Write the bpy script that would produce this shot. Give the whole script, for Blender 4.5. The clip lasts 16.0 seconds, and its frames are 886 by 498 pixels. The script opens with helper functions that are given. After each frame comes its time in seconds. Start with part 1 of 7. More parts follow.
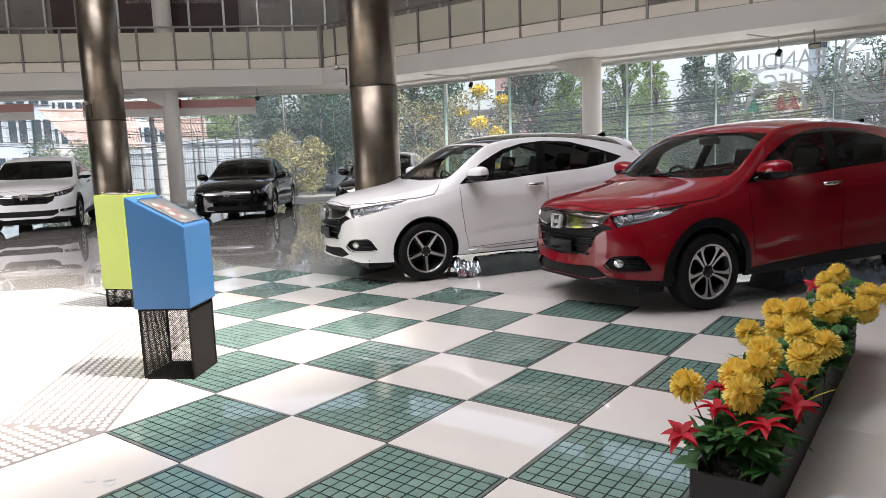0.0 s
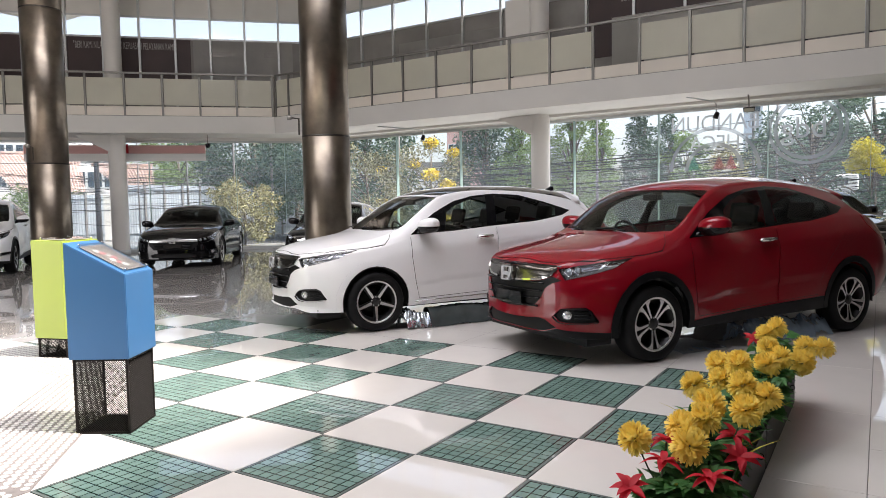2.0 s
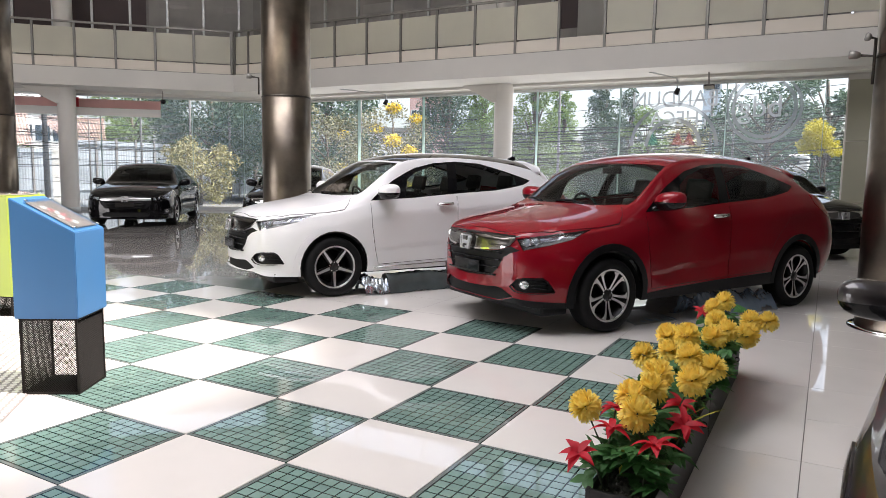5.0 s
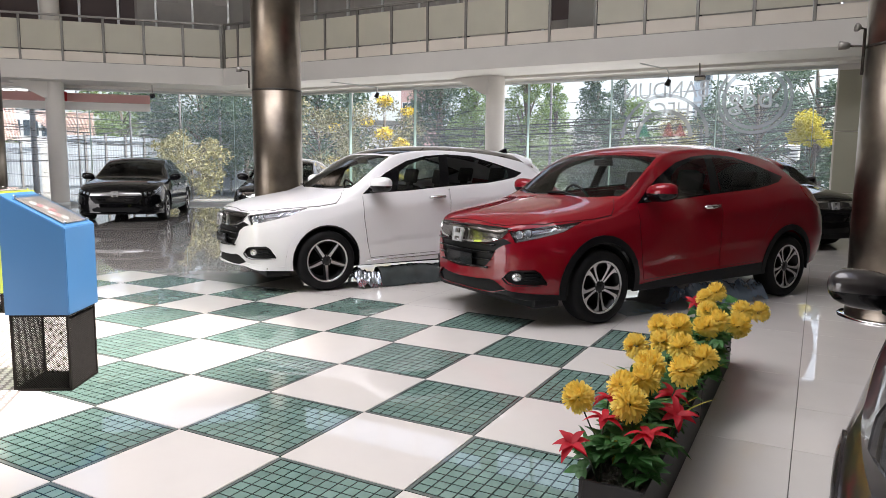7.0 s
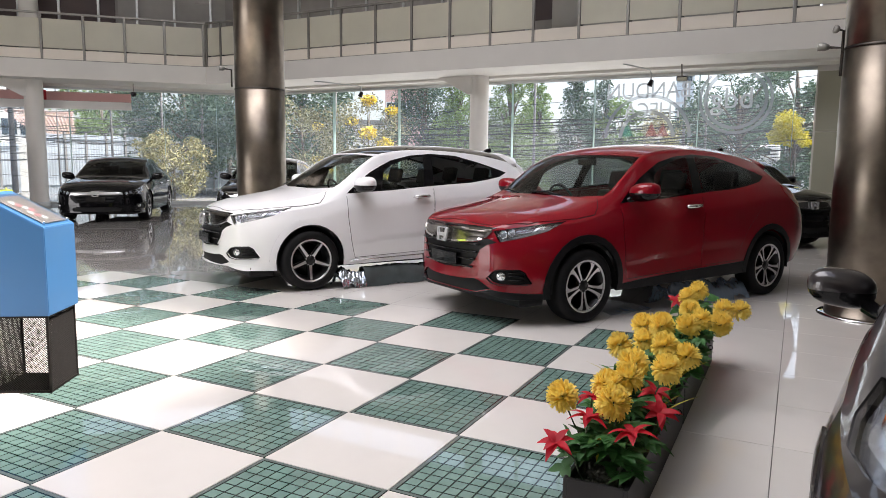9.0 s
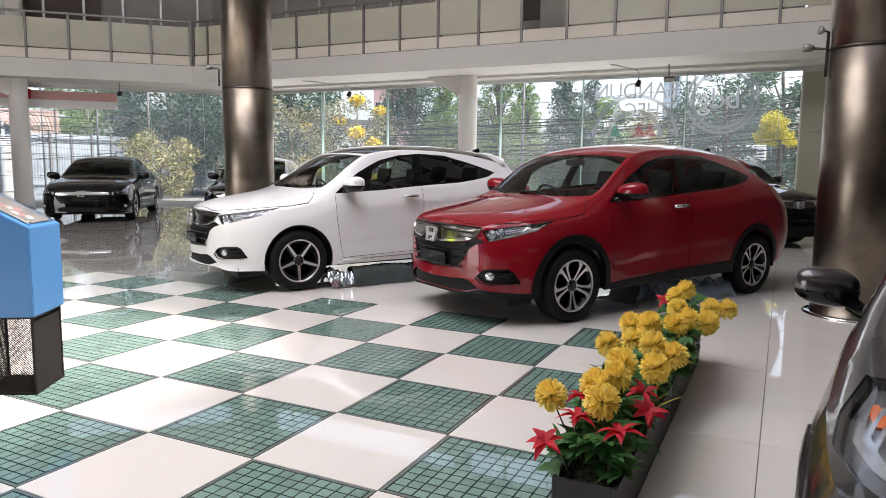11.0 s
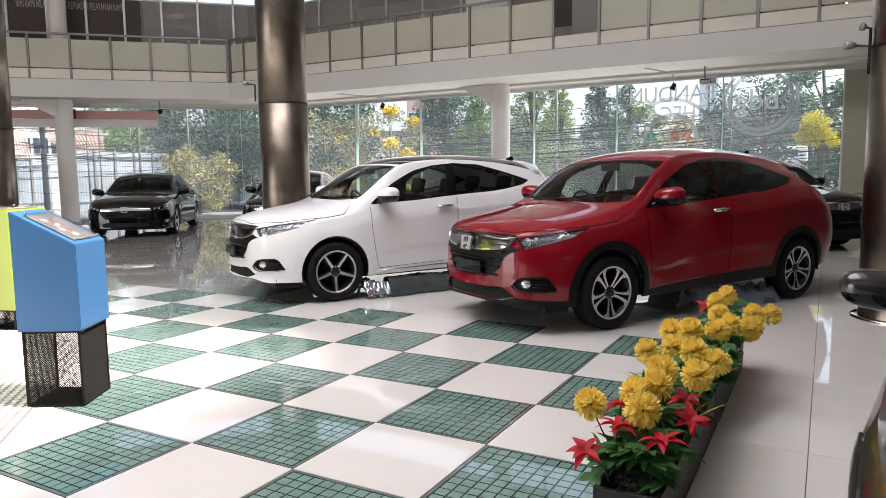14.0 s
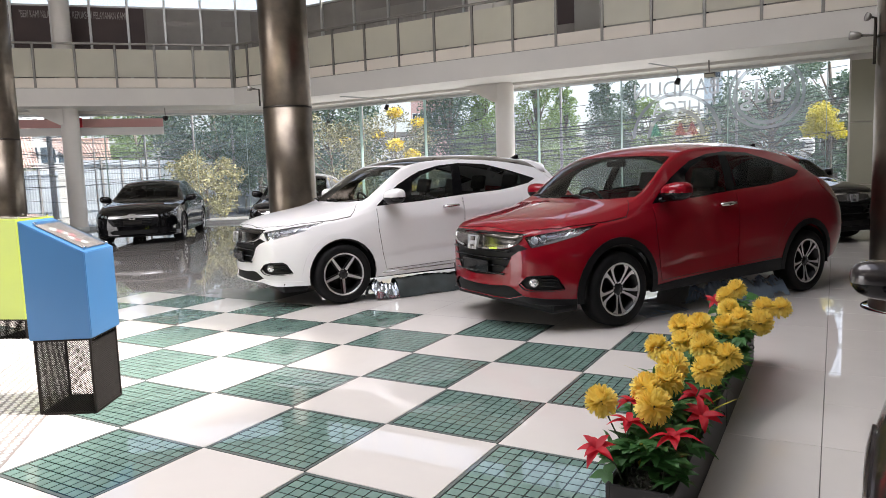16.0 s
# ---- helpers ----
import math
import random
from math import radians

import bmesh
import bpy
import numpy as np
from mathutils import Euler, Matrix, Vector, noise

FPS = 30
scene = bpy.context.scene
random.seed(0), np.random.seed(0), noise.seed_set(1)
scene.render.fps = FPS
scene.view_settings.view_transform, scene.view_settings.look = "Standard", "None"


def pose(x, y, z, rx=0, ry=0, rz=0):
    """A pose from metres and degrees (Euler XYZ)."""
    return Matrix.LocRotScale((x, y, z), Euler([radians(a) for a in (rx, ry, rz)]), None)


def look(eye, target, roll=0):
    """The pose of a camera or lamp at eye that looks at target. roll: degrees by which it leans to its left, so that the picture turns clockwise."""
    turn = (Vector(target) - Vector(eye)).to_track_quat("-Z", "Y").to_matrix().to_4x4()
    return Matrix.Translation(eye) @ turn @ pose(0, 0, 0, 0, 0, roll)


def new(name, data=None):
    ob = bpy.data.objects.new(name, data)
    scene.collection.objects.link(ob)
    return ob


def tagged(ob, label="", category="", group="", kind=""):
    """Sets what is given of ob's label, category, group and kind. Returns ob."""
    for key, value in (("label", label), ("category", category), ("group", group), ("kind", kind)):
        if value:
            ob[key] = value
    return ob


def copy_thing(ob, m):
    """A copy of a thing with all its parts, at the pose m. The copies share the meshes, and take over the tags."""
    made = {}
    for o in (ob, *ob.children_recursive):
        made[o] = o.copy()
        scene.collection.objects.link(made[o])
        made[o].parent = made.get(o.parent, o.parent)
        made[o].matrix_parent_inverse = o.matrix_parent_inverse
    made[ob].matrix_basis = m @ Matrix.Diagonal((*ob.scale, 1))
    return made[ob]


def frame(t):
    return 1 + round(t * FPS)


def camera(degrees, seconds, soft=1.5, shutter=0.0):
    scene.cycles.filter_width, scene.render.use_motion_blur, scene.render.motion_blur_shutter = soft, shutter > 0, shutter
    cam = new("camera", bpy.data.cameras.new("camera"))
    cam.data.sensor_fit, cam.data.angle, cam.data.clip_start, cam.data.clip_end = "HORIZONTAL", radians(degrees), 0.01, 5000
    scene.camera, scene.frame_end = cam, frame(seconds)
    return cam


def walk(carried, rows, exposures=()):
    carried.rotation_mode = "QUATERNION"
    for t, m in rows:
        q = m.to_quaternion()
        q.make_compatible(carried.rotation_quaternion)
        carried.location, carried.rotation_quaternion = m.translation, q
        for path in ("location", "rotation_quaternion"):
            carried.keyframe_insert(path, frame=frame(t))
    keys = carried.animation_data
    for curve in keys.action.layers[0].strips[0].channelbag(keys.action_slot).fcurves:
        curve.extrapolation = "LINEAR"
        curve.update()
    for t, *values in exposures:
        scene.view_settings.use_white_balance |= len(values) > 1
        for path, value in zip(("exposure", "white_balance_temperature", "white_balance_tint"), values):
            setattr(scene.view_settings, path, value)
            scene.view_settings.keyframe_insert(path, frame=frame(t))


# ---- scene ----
cam = camera(65.6, 16.0, soft=0.8)
PATH = [
    (0, (1.884, -2.076, 1.204), (0.699, -0.488, 0.934), -2.1),
    (0.5, (1.884, -2.076, 1.204), (0.705, -0.483, 0.935), -2.1),
    (1, (1.884, -2.075, 1.204), (0.725, -0.468, 0.935), -2.1),
    (1.5, (1.883, -2.075, 1.203), (0.79, -0.412, 1.002), -2.4),
    (2, (1.883, -2.075, 1.203), (0.811, -0.391, 1.076), -1.0),
    (2.5, (1.883, -2.075, 1.203), (0.841, -0.37, 1.109), 0.9),
    (3, (1.883, -2.075, 1.204), (0.879, -0.349, 1.088), 1.4),
    (3.5, (1.883, -2.075, 1.204), (0.913, -0.333, 1.042), 1.4),
    (4, (1.883, -2.075, 1.204), (0.92, -0.332, 1.013), 1.4),
    (4.5, (1.883, -2.075, 1.204), (0.92, -0.334, 0.996), 1.1),
    (5, (1.883, -2.075, 1.204), (0.916, -0.338, 0.982), 0.9),
    (7.5, (1.883, -2.075, 1.204), (0.947, -0.324, 0.96), 0.5),
    (8, (1.883, -2.075, 1.204), (0.959, -0.318, 0.96), 0.5),
    (8.5, (1.883, -2.075, 1.204), (0.969, -0.313, 0.961), 0.5),
    (9, (1.883, -2.075, 1.204), (0.977, -0.309, 0.961), 0.6),
    (11.5, (1.883, -2.075, 1.204), (1.008, -0.293, 0.961), 0.6),
    (12, (1.883, -2.075, 1.204), (0.976, -0.308, 0.965), 0.0),
    (12.5, (1.883, -2.075, 1.204), (0.949, -0.321, 0.974), -0.4),
    (13, (1.883, -2.075, 1.204), (0.93, -0.33, 0.982), -0.6),
    (13.5, (1.883, -2.075, 1.204), (0.918, -0.336, 0.984), -0.7),
    (14, (1.883, -2.075, 1.204), (0.914, -0.339, 0.987), -0.7),
    (14.5, (1.883, -2.075, 1.204), (0.907, -0.342, 0.991), -0.7),
    (15, (1.883, -2.075, 1.204), (0.903, -0.345, 0.989), -1.1),
    (15.5, (1.883, -2.075, 1.204), (0.9, -0.346, 0.99), -1.6),
    (16, (1.883, -2.075, 1.204), (0.896, -0.349, 0.988), -2.0),
]
EXPOSURE = 1.40
K = 1.105                      # the plan below is drawn with 1 = 1.105 m; everything is set to true size at the end
walk(cam, [(t, look(Vector(eye) * K, Vector(target) * K, roll)) for t, eye, target, roll in PATH], [(0, EXPOSURE - 0.20, 6600, 16), (1.5, EXPOSURE - 0.20, 6600, 16), (3, EXPOSURE, 6600, 16), (16, EXPOSURE, 6600, 16)])

# ---- light ----
SUN_AZ, SUN_EL = 20.0, 60.0          # degrees: the sun stands on this side, this high
sun_way = Vector((math.cos(radians(SUN_AZ)) * math.cos(radians(SUN_EL)),
                  math.sin(radians(SUN_AZ)) * math.cos(radians(SUN_EL)), math.sin(radians(SUN_EL))))
world = bpy.data.worlds.new("world")
scene.world = world
world.use_nodes = True
wn = world.node_tree
sky = wn.nodes.new("ShaderNodeTexSky")
sky.sky_type, sky.sun_disc = "NISHITA", False
sky.sun_elevation, sky.sun_rotation = radians(SUN_EL), radians(90 - SUN_AZ)
sky.dust_density, sky.air_density = 3.0, 1.0
haze = wn.nodes.new("ShaderNodeHueSaturation")          # a hazy, whitish tropical sky
haze.inputs["Saturation"].default_value = 0.55
wn.links.new(sky.outputs["Color"], haze.inputs["Color"])
wn.links.new(haze.outputs["Color"], wn.nodes["Background"].inputs["Color"])
wn.nodes["Background"].inputs["Strength"].default_value = 0.15
sun = new("sun", bpy.data.lights.new("sun", "SUN"))
sun.data.energy, sun.data.angle, sun.data.color = 4.2, radians(5.0), (1.0, 0.95, 0.87)
sun.matrix_world = look(sun_way * 60, (0, 0, 0))


def area_lamp(name, eye, target, w, h, watts, colour=(1, 1, 1)):
    lamp = new(name, bpy.data.lights.new(name, "AREA"))
    lamp.data.shape, lamp.data.size, lamp.data.size_y = "RECTANGLE", w * K, h * K
    lamp.data.energy, lamp.data.color = watts * K * K, colour
    lamp.matrix_world = look(Vector(eye) * K, Vector(target) * K)
    return lamp

# ---- materials ----
def material(name, colour, rough=0.5, metal=0.0, grain=0.0, scale=8.0, colour2=None, bump=0.0, bump_scale=60.0,
             coat=0.0, spec=0.5, vary=0.0, rough_vary=0.0, detail=6.0, emit=0.0, transmit=0.0):
    """A surface with stains at one scale, grain at a finer one and a fine relief."""
    m = bpy.data.materials.new(name)
    m.use_nodes = True
    t = m.node_tree
    n, l = t.nodes, t.links
    b = n["Principled BSDF"]
    b.inputs["Base Color"].default_value = (*colour, 1)
    b.inputs["Roughness"].default_value = rough
    b.inputs["Metallic"].default_value = metal
    b.inputs["Specular IOR Level"].default_value = spec
    b.inputs["Coat Weight"].default_value = coat
    b.inputs["Coat Roughness"].default_value = 0.03
    b.inputs["Transmission Weight"].default_value = transmit
    if emit:
        b.inputs["Emission Color"].default_value = (*colour, 1)
        b.inputs["Emission Strength"].default_value = emit
    co = n.new("ShaderNodeTexCoord")
    if grain or vary:
        big = n.new("ShaderNodeTexNoise")
        big.inputs["Scale"].default_value, big.inputs["Detail"].default_value = scale, detail
        l.new(co.outputs["Object"], big.inputs["Vector"])
        ramp = n.new("ShaderNodeMapRange")
        ramp.inputs["From Min"].default_value, ramp.inputs["From Max"].default_value = 0.3, 0.7
        l.new(big.outputs["Fac"], ramp.inputs["Value"])
        mix = n.new("ShaderNodeMix")
        mix.data_type = "RGBA"
        other = colour2 or tuple(c * (1 - grain) for c in colour)
        mix.inputs["A"].default_value, mix.inputs["B"].default_value = (*colour, 1), (*other, 1)
        l.new(ramp.outputs["Result"], mix.inputs["Factor"])
        out = mix.outputs["Result"]
        if vary:
            info, hsv = n.new("ShaderNodeObjectInfo"), n.new("ShaderNodeHueSaturation")
            geo, add = n.new("ShaderNodeNewGeometry"), n.new("ShaderNodeMath")
            l.new(info.outputs["Random"], add.inputs[0])
            l.new(geo.outputs["Random Per Island"], add.inputs[1])
            value = n.new("ShaderNodeMapRange")
            value.inputs["From Max"].default_value = 2.0
            value.inputs["To Min"].default_value, value.inputs["To Max"].default_value = 1 - vary, 1 + vary
            l.new(add.outputs[0], value.inputs["Value"])
            l.new(value.outputs["Result"], hsv.inputs["Value"])
            l.new(out, hsv.inputs["Color"])
            out = hsv.outputs["Color"]
        l.new(out, b.inputs["Base Color"])
        if rough_vary:
            rr = n.new("ShaderNodeMapRange")
            rr.inputs["To Min"].default_value, rr.inputs["To Max"].default_value = rough, rough + rough_vary
            l.new(big.outputs["Fac"], rr.inputs["Value"])
            l.new(rr.outputs["Result"], b.inputs["Roughness"])
    if bump:
        fine, bn = n.new("ShaderNodeTexNoise"), n.new("ShaderNodeBump")
        fine.inputs["Scale"].default_value, fine.inputs["Detail"].default_value = bump_scale, 4
        bn.inputs["Strength"].default_value, bn.inputs["Distance"].default_value = bump, 0.01
        l.new(co.outputs["Object"], fine.inputs["Vector"])
        l.new(fine.outputs["Fac"], bn.inputs["Height"])
        l.new(bn.outputs["Normal"], b.inputs["Normal"])
    return m


def cloth(m, share):
    """Lets part of the light through a thin leaf or petal."""
    n, l = m.node_tree.nodes, m.node_tree.links
    b = n["Principled BSDF"]
    tr, mix = n.new("ShaderNodeBsdfTranslucent"), n.new("ShaderNodeMixShader")
    mix.inputs[0].default_value = share
    if b.inputs["Base Color"].is_linked:
        l.new(b.inputs["Base Color"].links[0].from_socket, tr.inputs["Color"])
    l.new(b.outputs[0], mix.inputs[1])
    l.new(tr.outputs[0], mix.inputs[2])
    l.new(mix.outputs[0], n["Material Output"].inputs["Surface"])
    return m


def glass(name, tint=(0.8, 0.88, 0.85), clear=0.85, rough=0.0, glare=0.0, gloss=0.045):
    """Sheet glass without thickness errors: part lets light straight through, part mirrors by angle."""
    m = bpy.data.materials.new(name)
    m.use_nodes = True
    n, l = m.node_tree.nodes, m.node_tree.links
    n.clear()
    out, mix, fr = n.new("ShaderNodeOutputMaterial"), n.new("ShaderNodeMixShader"), n.new("ShaderNodeLayerWeight")
    power, scale = n.new("ShaderNodeMath"), n.new("ShaderNodeMath")
    power.operation, scale.operation = "POWER", "MULTIPLY_ADD"
    power.inputs[1].default_value, scale.inputs[1].default_value, scale.inputs[2].default_value = 5.0, 0.95, gloss
    tr, gl = n.new("ShaderNodeBsdfTransparent"), n.new("ShaderNodeBsdfGlossy")
    tr.inputs["Color"].default_value = (*[c * clear for c in tint], 1)
    gl.inputs["Roughness"].default_value = rough
    fr.inputs["Blend"].default_value = 0.5
    l.new(fr.outputs["Facing"], power.inputs[0])
    l.new(power.outputs[0], scale.inputs[0])
    l.new(scale.outputs[0], mix.inputs[0])
    l.new(tr.outputs[0], mix.inputs[1])
    l.new(gl.outputs[0], mix.inputs[2])
    last = mix.outputs[0]
    if glare:                         # haze and glare over the view, mixed into the glass as a translucent veil
        veil, haze, mottle = n.new("ShaderNodeMixShader"), n.new("ShaderNodeBsdfTranslucent"), n.new("ShaderNodeTexNoise")
        haze.inputs["Color"].default_value = (0.78, 0.90, 1.0, 1)
        mottle.inputs["Scale"].default_value = 0.7
        cover = n.new("ShaderNodeMapRange")
        cover.inputs["To Min"].default_value, cover.inputs["To Max"].default_value = glare * 0.5, glare * 1.5
        l.new(mottle.outputs["Fac"], cover.inputs["Value"])
        l.new(cover.outputs["Result"], veil.inputs[0])
        l.new(last, veil.inputs[1])
        l.new(haze.outputs[0], veil.inputs[2])
        last = veil.outputs[0]
    l.new(last, out.inputs["Surface"])
    return m


M_WALL = material("white_wall_paint", (0.76, 0.735, 0.685), 0.6, grain=0.06, scale=1.5, bump=0.05, bump_scale=120)
M_SOFFIT = material("soffit_paint", (0.74, 0.72, 0.67), 0.6, grain=0.07, scale=1.2, bump=0.04)
M_PANEL = material("olive_beige_composite_panel", (0.43, 0.42, 0.32), 0.4, grain=0.05, scale=2.0, bump=0.02)
M_TILE = material("polished_white_tile", (0.71, 0.68, 0.64), 0.012, grain=0.05, scale=3.0, vary=0.03, rough_vary=0.02, spec=0.7)
# darker copy of the white tile; the far floor's dimness is in its colour
M_DIM_TILE = material("polished_dim_tile", (0.32, 0.305, 0.29), 0.012, grain=0.10, scale=5.0, vary=0.03, rough_vary=0.02, spec=0.85)
M_GROUT = material("tile_grout", (0.20, 0.19, 0.18), 0.8, grain=0.3, scale=20)
M_CHIP = material("green_glass_chip", (0.19, 0.295, 0.26), 0.004, grain=0.25, scale=6.0, vary=0.16, rough_vary=0.006, spec=1.0)
M_CHIP_GROUT = material("dark_green_grout", (0.015, 0.045, 0.038), 0.01, grain=0.3, scale=30)
M_CHIP_RIM = material("mosaic_rim", (0.15, 0.175, 0.165), 0.03, grain=0.2, scale=20)
M_PEBBLE = material("white_floor_mosaic", (0.74, 0.73, 0.70), 0.12, grain=0.08, scale=8, vary=0.05)
M_PEBBLE_GROUT = material("mosaic_grout", (0.23, 0.21, 0.20), 0.5, grain=0.2, scale=14)
M_STEEL = material("brushed_steel_cladding", (0.27, 0.23, 0.185), 0.25, 1.0, grain=0.50, scale=3.2, bump=0.55, bump_scale=3.2, rough_vary=0.16)
M_STEEL_SEAM = material("steel_seam", (0.10, 0.09, 0.08), 0.4, 1.0, grain=0.3, scale=20)
M_RAIL = material("grey_metal_rail", (0.27, 0.26, 0.235), 0.4, 0.4, grain=0.15, scale=10)
M_FROST = cloth(material("frosted_rail_panel", (0.80, 0.78, 0.66), 0.35, grain=0.12, scale=0.9), 0.35)
M_KERB = material("beige_kerb_plate", (0.82, 0.76, 0.66), 0.5, grain=0.08, scale=1.2)
M_FRAME = material("pale_aluminium_frame", (0.62, 0.64, 0.63), 0.35, 0.3, grain=0.1, scale=12)
# for walls out of view; dark so that they throw back little light
M_DIM_WALL = material("dark_grey_side_wall", (0.13, 0.125, 0.12), 0.6, grain=0.1, scale=1.5)
# both panes carry the glare of the view as a pale veil
M_GLASS = glass("window_glass", (0.97, 1.0, 1.0), 0.96, glare=0.045, gloss=0.012)
M_GLASS_HAZY = glass("hazy_window_glass", (0.97, 1.0, 1.0), 0.96, glare=0.085, gloss=0.012)
M_GLASS_EDGE = material("green_glass_edge", (0.42, 0.58, 0.54), 0.1, grain=0.2, scale=9)
M_BLIND_RED = material("faded_red_blind", (0.74, 0.42, 0.39), 0.7, grain=0.08, scale=3)
M_BLIND_WHITE = material("white_blind", (0.80, 0.78, 0.74), 0.7, grain=0.05, scale=3)
M_RED = material("red_fabric", (0.55, 0.02, 0.03), 0.7, grain=0.2, scale=20)
M_BANNER = cloth(material("grey_window_film", (0.36, 0.345, 0.32), 0.5, grain=0.25, scale=1.5), 0.4)
M_BANNER_TEXT = material("banner_print", (0.36, 0.34, 0.32), 0.5, grain=0.1, scale=10)
def film(name, colour, cover, lit_through=True):
    """A thin printed film that lets part of the light through."""
    m = cloth(material(name, colour, 0.6, grain=0.06, scale=6), 0.5 if lit_through else 0.0)
    n, l = m.node_tree.nodes, m.node_tree.links
    mix, tr = n.new("ShaderNodeMixShader"), n.new("ShaderNodeBsdfTransparent")
    mix.inputs[0].default_value = cover
    l.new(tr.outputs[0], mix.inputs[1])
    l.new(n["Material Output"].inputs["Surface"].links[0].from_socket, mix.inputs[2])
    l.new(mix.outputs[0], n["Material Output"].inputs["Surface"])
    return m


M_DECAL = film("pale_window_lettering", (0.75, 0.77, 0.78), 0.62)
M_DECAL_GREY = film("grey_window_rings", (0.36, 0.38, 0.40), 0.48)
M_DECAL_RED = film("red_window_lettering", (0.45, 0.10, 0.10), 0.32)
M_DECAL_GREEN = film("green_window_lettering", (0.10, 0.35, 0.28), 0.4)
M_BLACK = material("black_plastic", (0.007, 0.007, 0.008), 0.45, spec=0.25, grain=0.3, scale=20, bump=0.03, bump_scale=200)
M_BLACK_GLOSS = material("gloss_black_plastic", (0.007, 0.007, 0.008), 0.08, spec=0.3, grain=0.3, scale=10)
M_CHROME = material("chrome", (0.72, 0.72, 0.72), 0.07, 1.0, grain=0.08, scale=10)

# ---- builders ----
def mesh_of(name, bm, mats, smooth=False):
    me = bpy.data.meshes.new(name)
    bm.to_mesh(me)
    bm.free()
    for m in (mats if isinstance(mats, (list, tuple)) else [mats]):
        me.materials.append(m)
    if smooth:
        me.polygons.foreach_set("use_smooth", [True] * len(me.polygons))
    return me


def part(name, bm, mats, parent=None, label="", smooth=False, at=None, kind=""):
    ob = new(name, mesh_of(name, bm, mats, smooth))
    if parent is not None:
        ob.parent = parent
    if at is not None:
        ob.matrix_basis = at
    return tagged(ob, label, kind=kind)


def thing(name, label, category, at=None, group="", kind=""):
    ob = new(name)
    ob.empty_display_size = 0.1
    if at is not None:
        ob.matrix_basis = at
    return tagged(ob, label, category, group, kind)


def box(bm, lo, hi, bevel=0.0, mat=0, seg=2):
    lo, hi = Vector(lo), Vector(hi)
    made = bmesh.ops.create_cube(bm, size=1, matrix=Matrix.LocRotScale((lo + hi) / 2, None, hi - lo))
    faces = list({f for v in made["verts"] for f in v.link_faces})
    for f in faces:
        f.material_index = mat
    if bevel:
        edges = list({e for f in faces for e in f.edges})
        r = bmesh.ops.bevel(bm, geom=edges, offset=bevel, segments=seg, affect="EDGES", profile=0.7)
        for f in r["faces"]:
            f.material_index = mat
    return made


def boxes(*args, **kw):
    bm = bmesh.new()
    for lo, hi in args:
        box(bm, lo, hi, **kw)
    return bm


def lathe(bm, profile, steps=32, mat=0, m=None, close=False, smooth=True):
    """Turns (radius, height) pairs round z."""
    m = m or Matrix()
    rings = []
    for r, z in profile:
        rings.append([bm.verts.new(m @ Vector((r * math.cos(a), r * math.sin(a), z)))
                      for a in (2 * math.pi * k / steps for k in range(steps))])
    pairs = list(zip(rings, rings[1:]))
    if close:
        pairs.append((rings[-1], rings[0]))
    for a, b in pairs:
        for k in range(steps):
            f = bm.faces.new((a[k], a[(k + 1) % steps], b[(k + 1) % steps], b[k]))
            f.material_index, f.smooth = mat, smooth
    return rings


def tube(bm, points, radius, steps=8, mat=0, caps=True):
    """A round bar along points; radius may be a list."""
    pts = [Vector(p) for p in points]
    rad = radius if isinstance(radius, (list, tuple)) else [radius] * len(pts)
    rings, side = [], None
    for k, p in enumerate(pts):
        d = (pts[min(k + 1, len(pts) - 1)] - pts[max(k - 1, 0)]).normalized()
        if side is None:
            side = d.orthogonal().normalized()
        side = (side - d * side.dot(d)).normalized()
        up = d.cross(side)
        rings.append([bm.verts.new(p + rad[k] * (math.cos(a) * side + math.sin(a) * up))
                      for a in (2 * math.pi * j / steps for j in range(steps))])
    for a, b in zip(rings, rings[1:]):
        for j in range(steps):
            f = bm.faces.new((a[j], a[(j + 1) % steps], b[(j + 1) % steps], b[j]))
            f.material_index, f.smooth = mat, True
    if caps:
        for ring in (rings[0][::-1], rings[-1]):
            f = bm.faces.new(ring)
            f.material_index = mat
    return rings


def prism(bm, outline, z0, z1, mat=0, m=None):
    """A plate from an outline in x, y between two heights."""
    m = m or Matrix()
    lo = [bm.verts.new(m @ Vector((x, y, z0))) for x, y in outline]
    hi = [bm.verts.new(m @ Vector((x, y, z1))) for x, y in outline]
    fs = [bm.faces.new(lo[::-1]), bm.faces.new(hi)]
    k = len(outline)
    for i in range(k):
        fs.append(bm.faces.new((lo[i], lo[(i + 1) % k], hi[(i + 1) % k], hi[i])))
    for f in fs:
        f.material_index = mat
    return fs


def along(p, q):
    """The pose whose x axis runs level from p to q."""
    p, q = Vector(p), Vector(q)
    d = q - p
    return Matrix.Translation(p) @ Matrix.Rotation(math.atan2(d.y, d.x), 4, "Z"), d.length

# ---- structure: the hall ----
S = 0.6                         # floor tile
WALL_Y = 13.6                   # glazed wall along x
CORNER = Vector((-12.5, WALL_Y, 0))
DIAG = Vector((-math.sqrt(0.5), -math.sqrt(0.5), 0))   # the other glazed wall runs off this way
DIAG_END = CORNER + DIAG * 17.5
WIN_TOP = 3.2
EAST_X = 7.5
SOUTH_Y = -9.0
ROOF_Z = 9.0

floor = thing("floor", "polished light tile floor of the showroom", "floor", kind="structure")
bm = bmesh.new()
box(bm, (-27, SOUTH_Y - 0.3, -0.25), (EAST_X + 0.3, WALL_Y + 0.3, -0.012))
part("screed", bm, M_GROUT, floor)

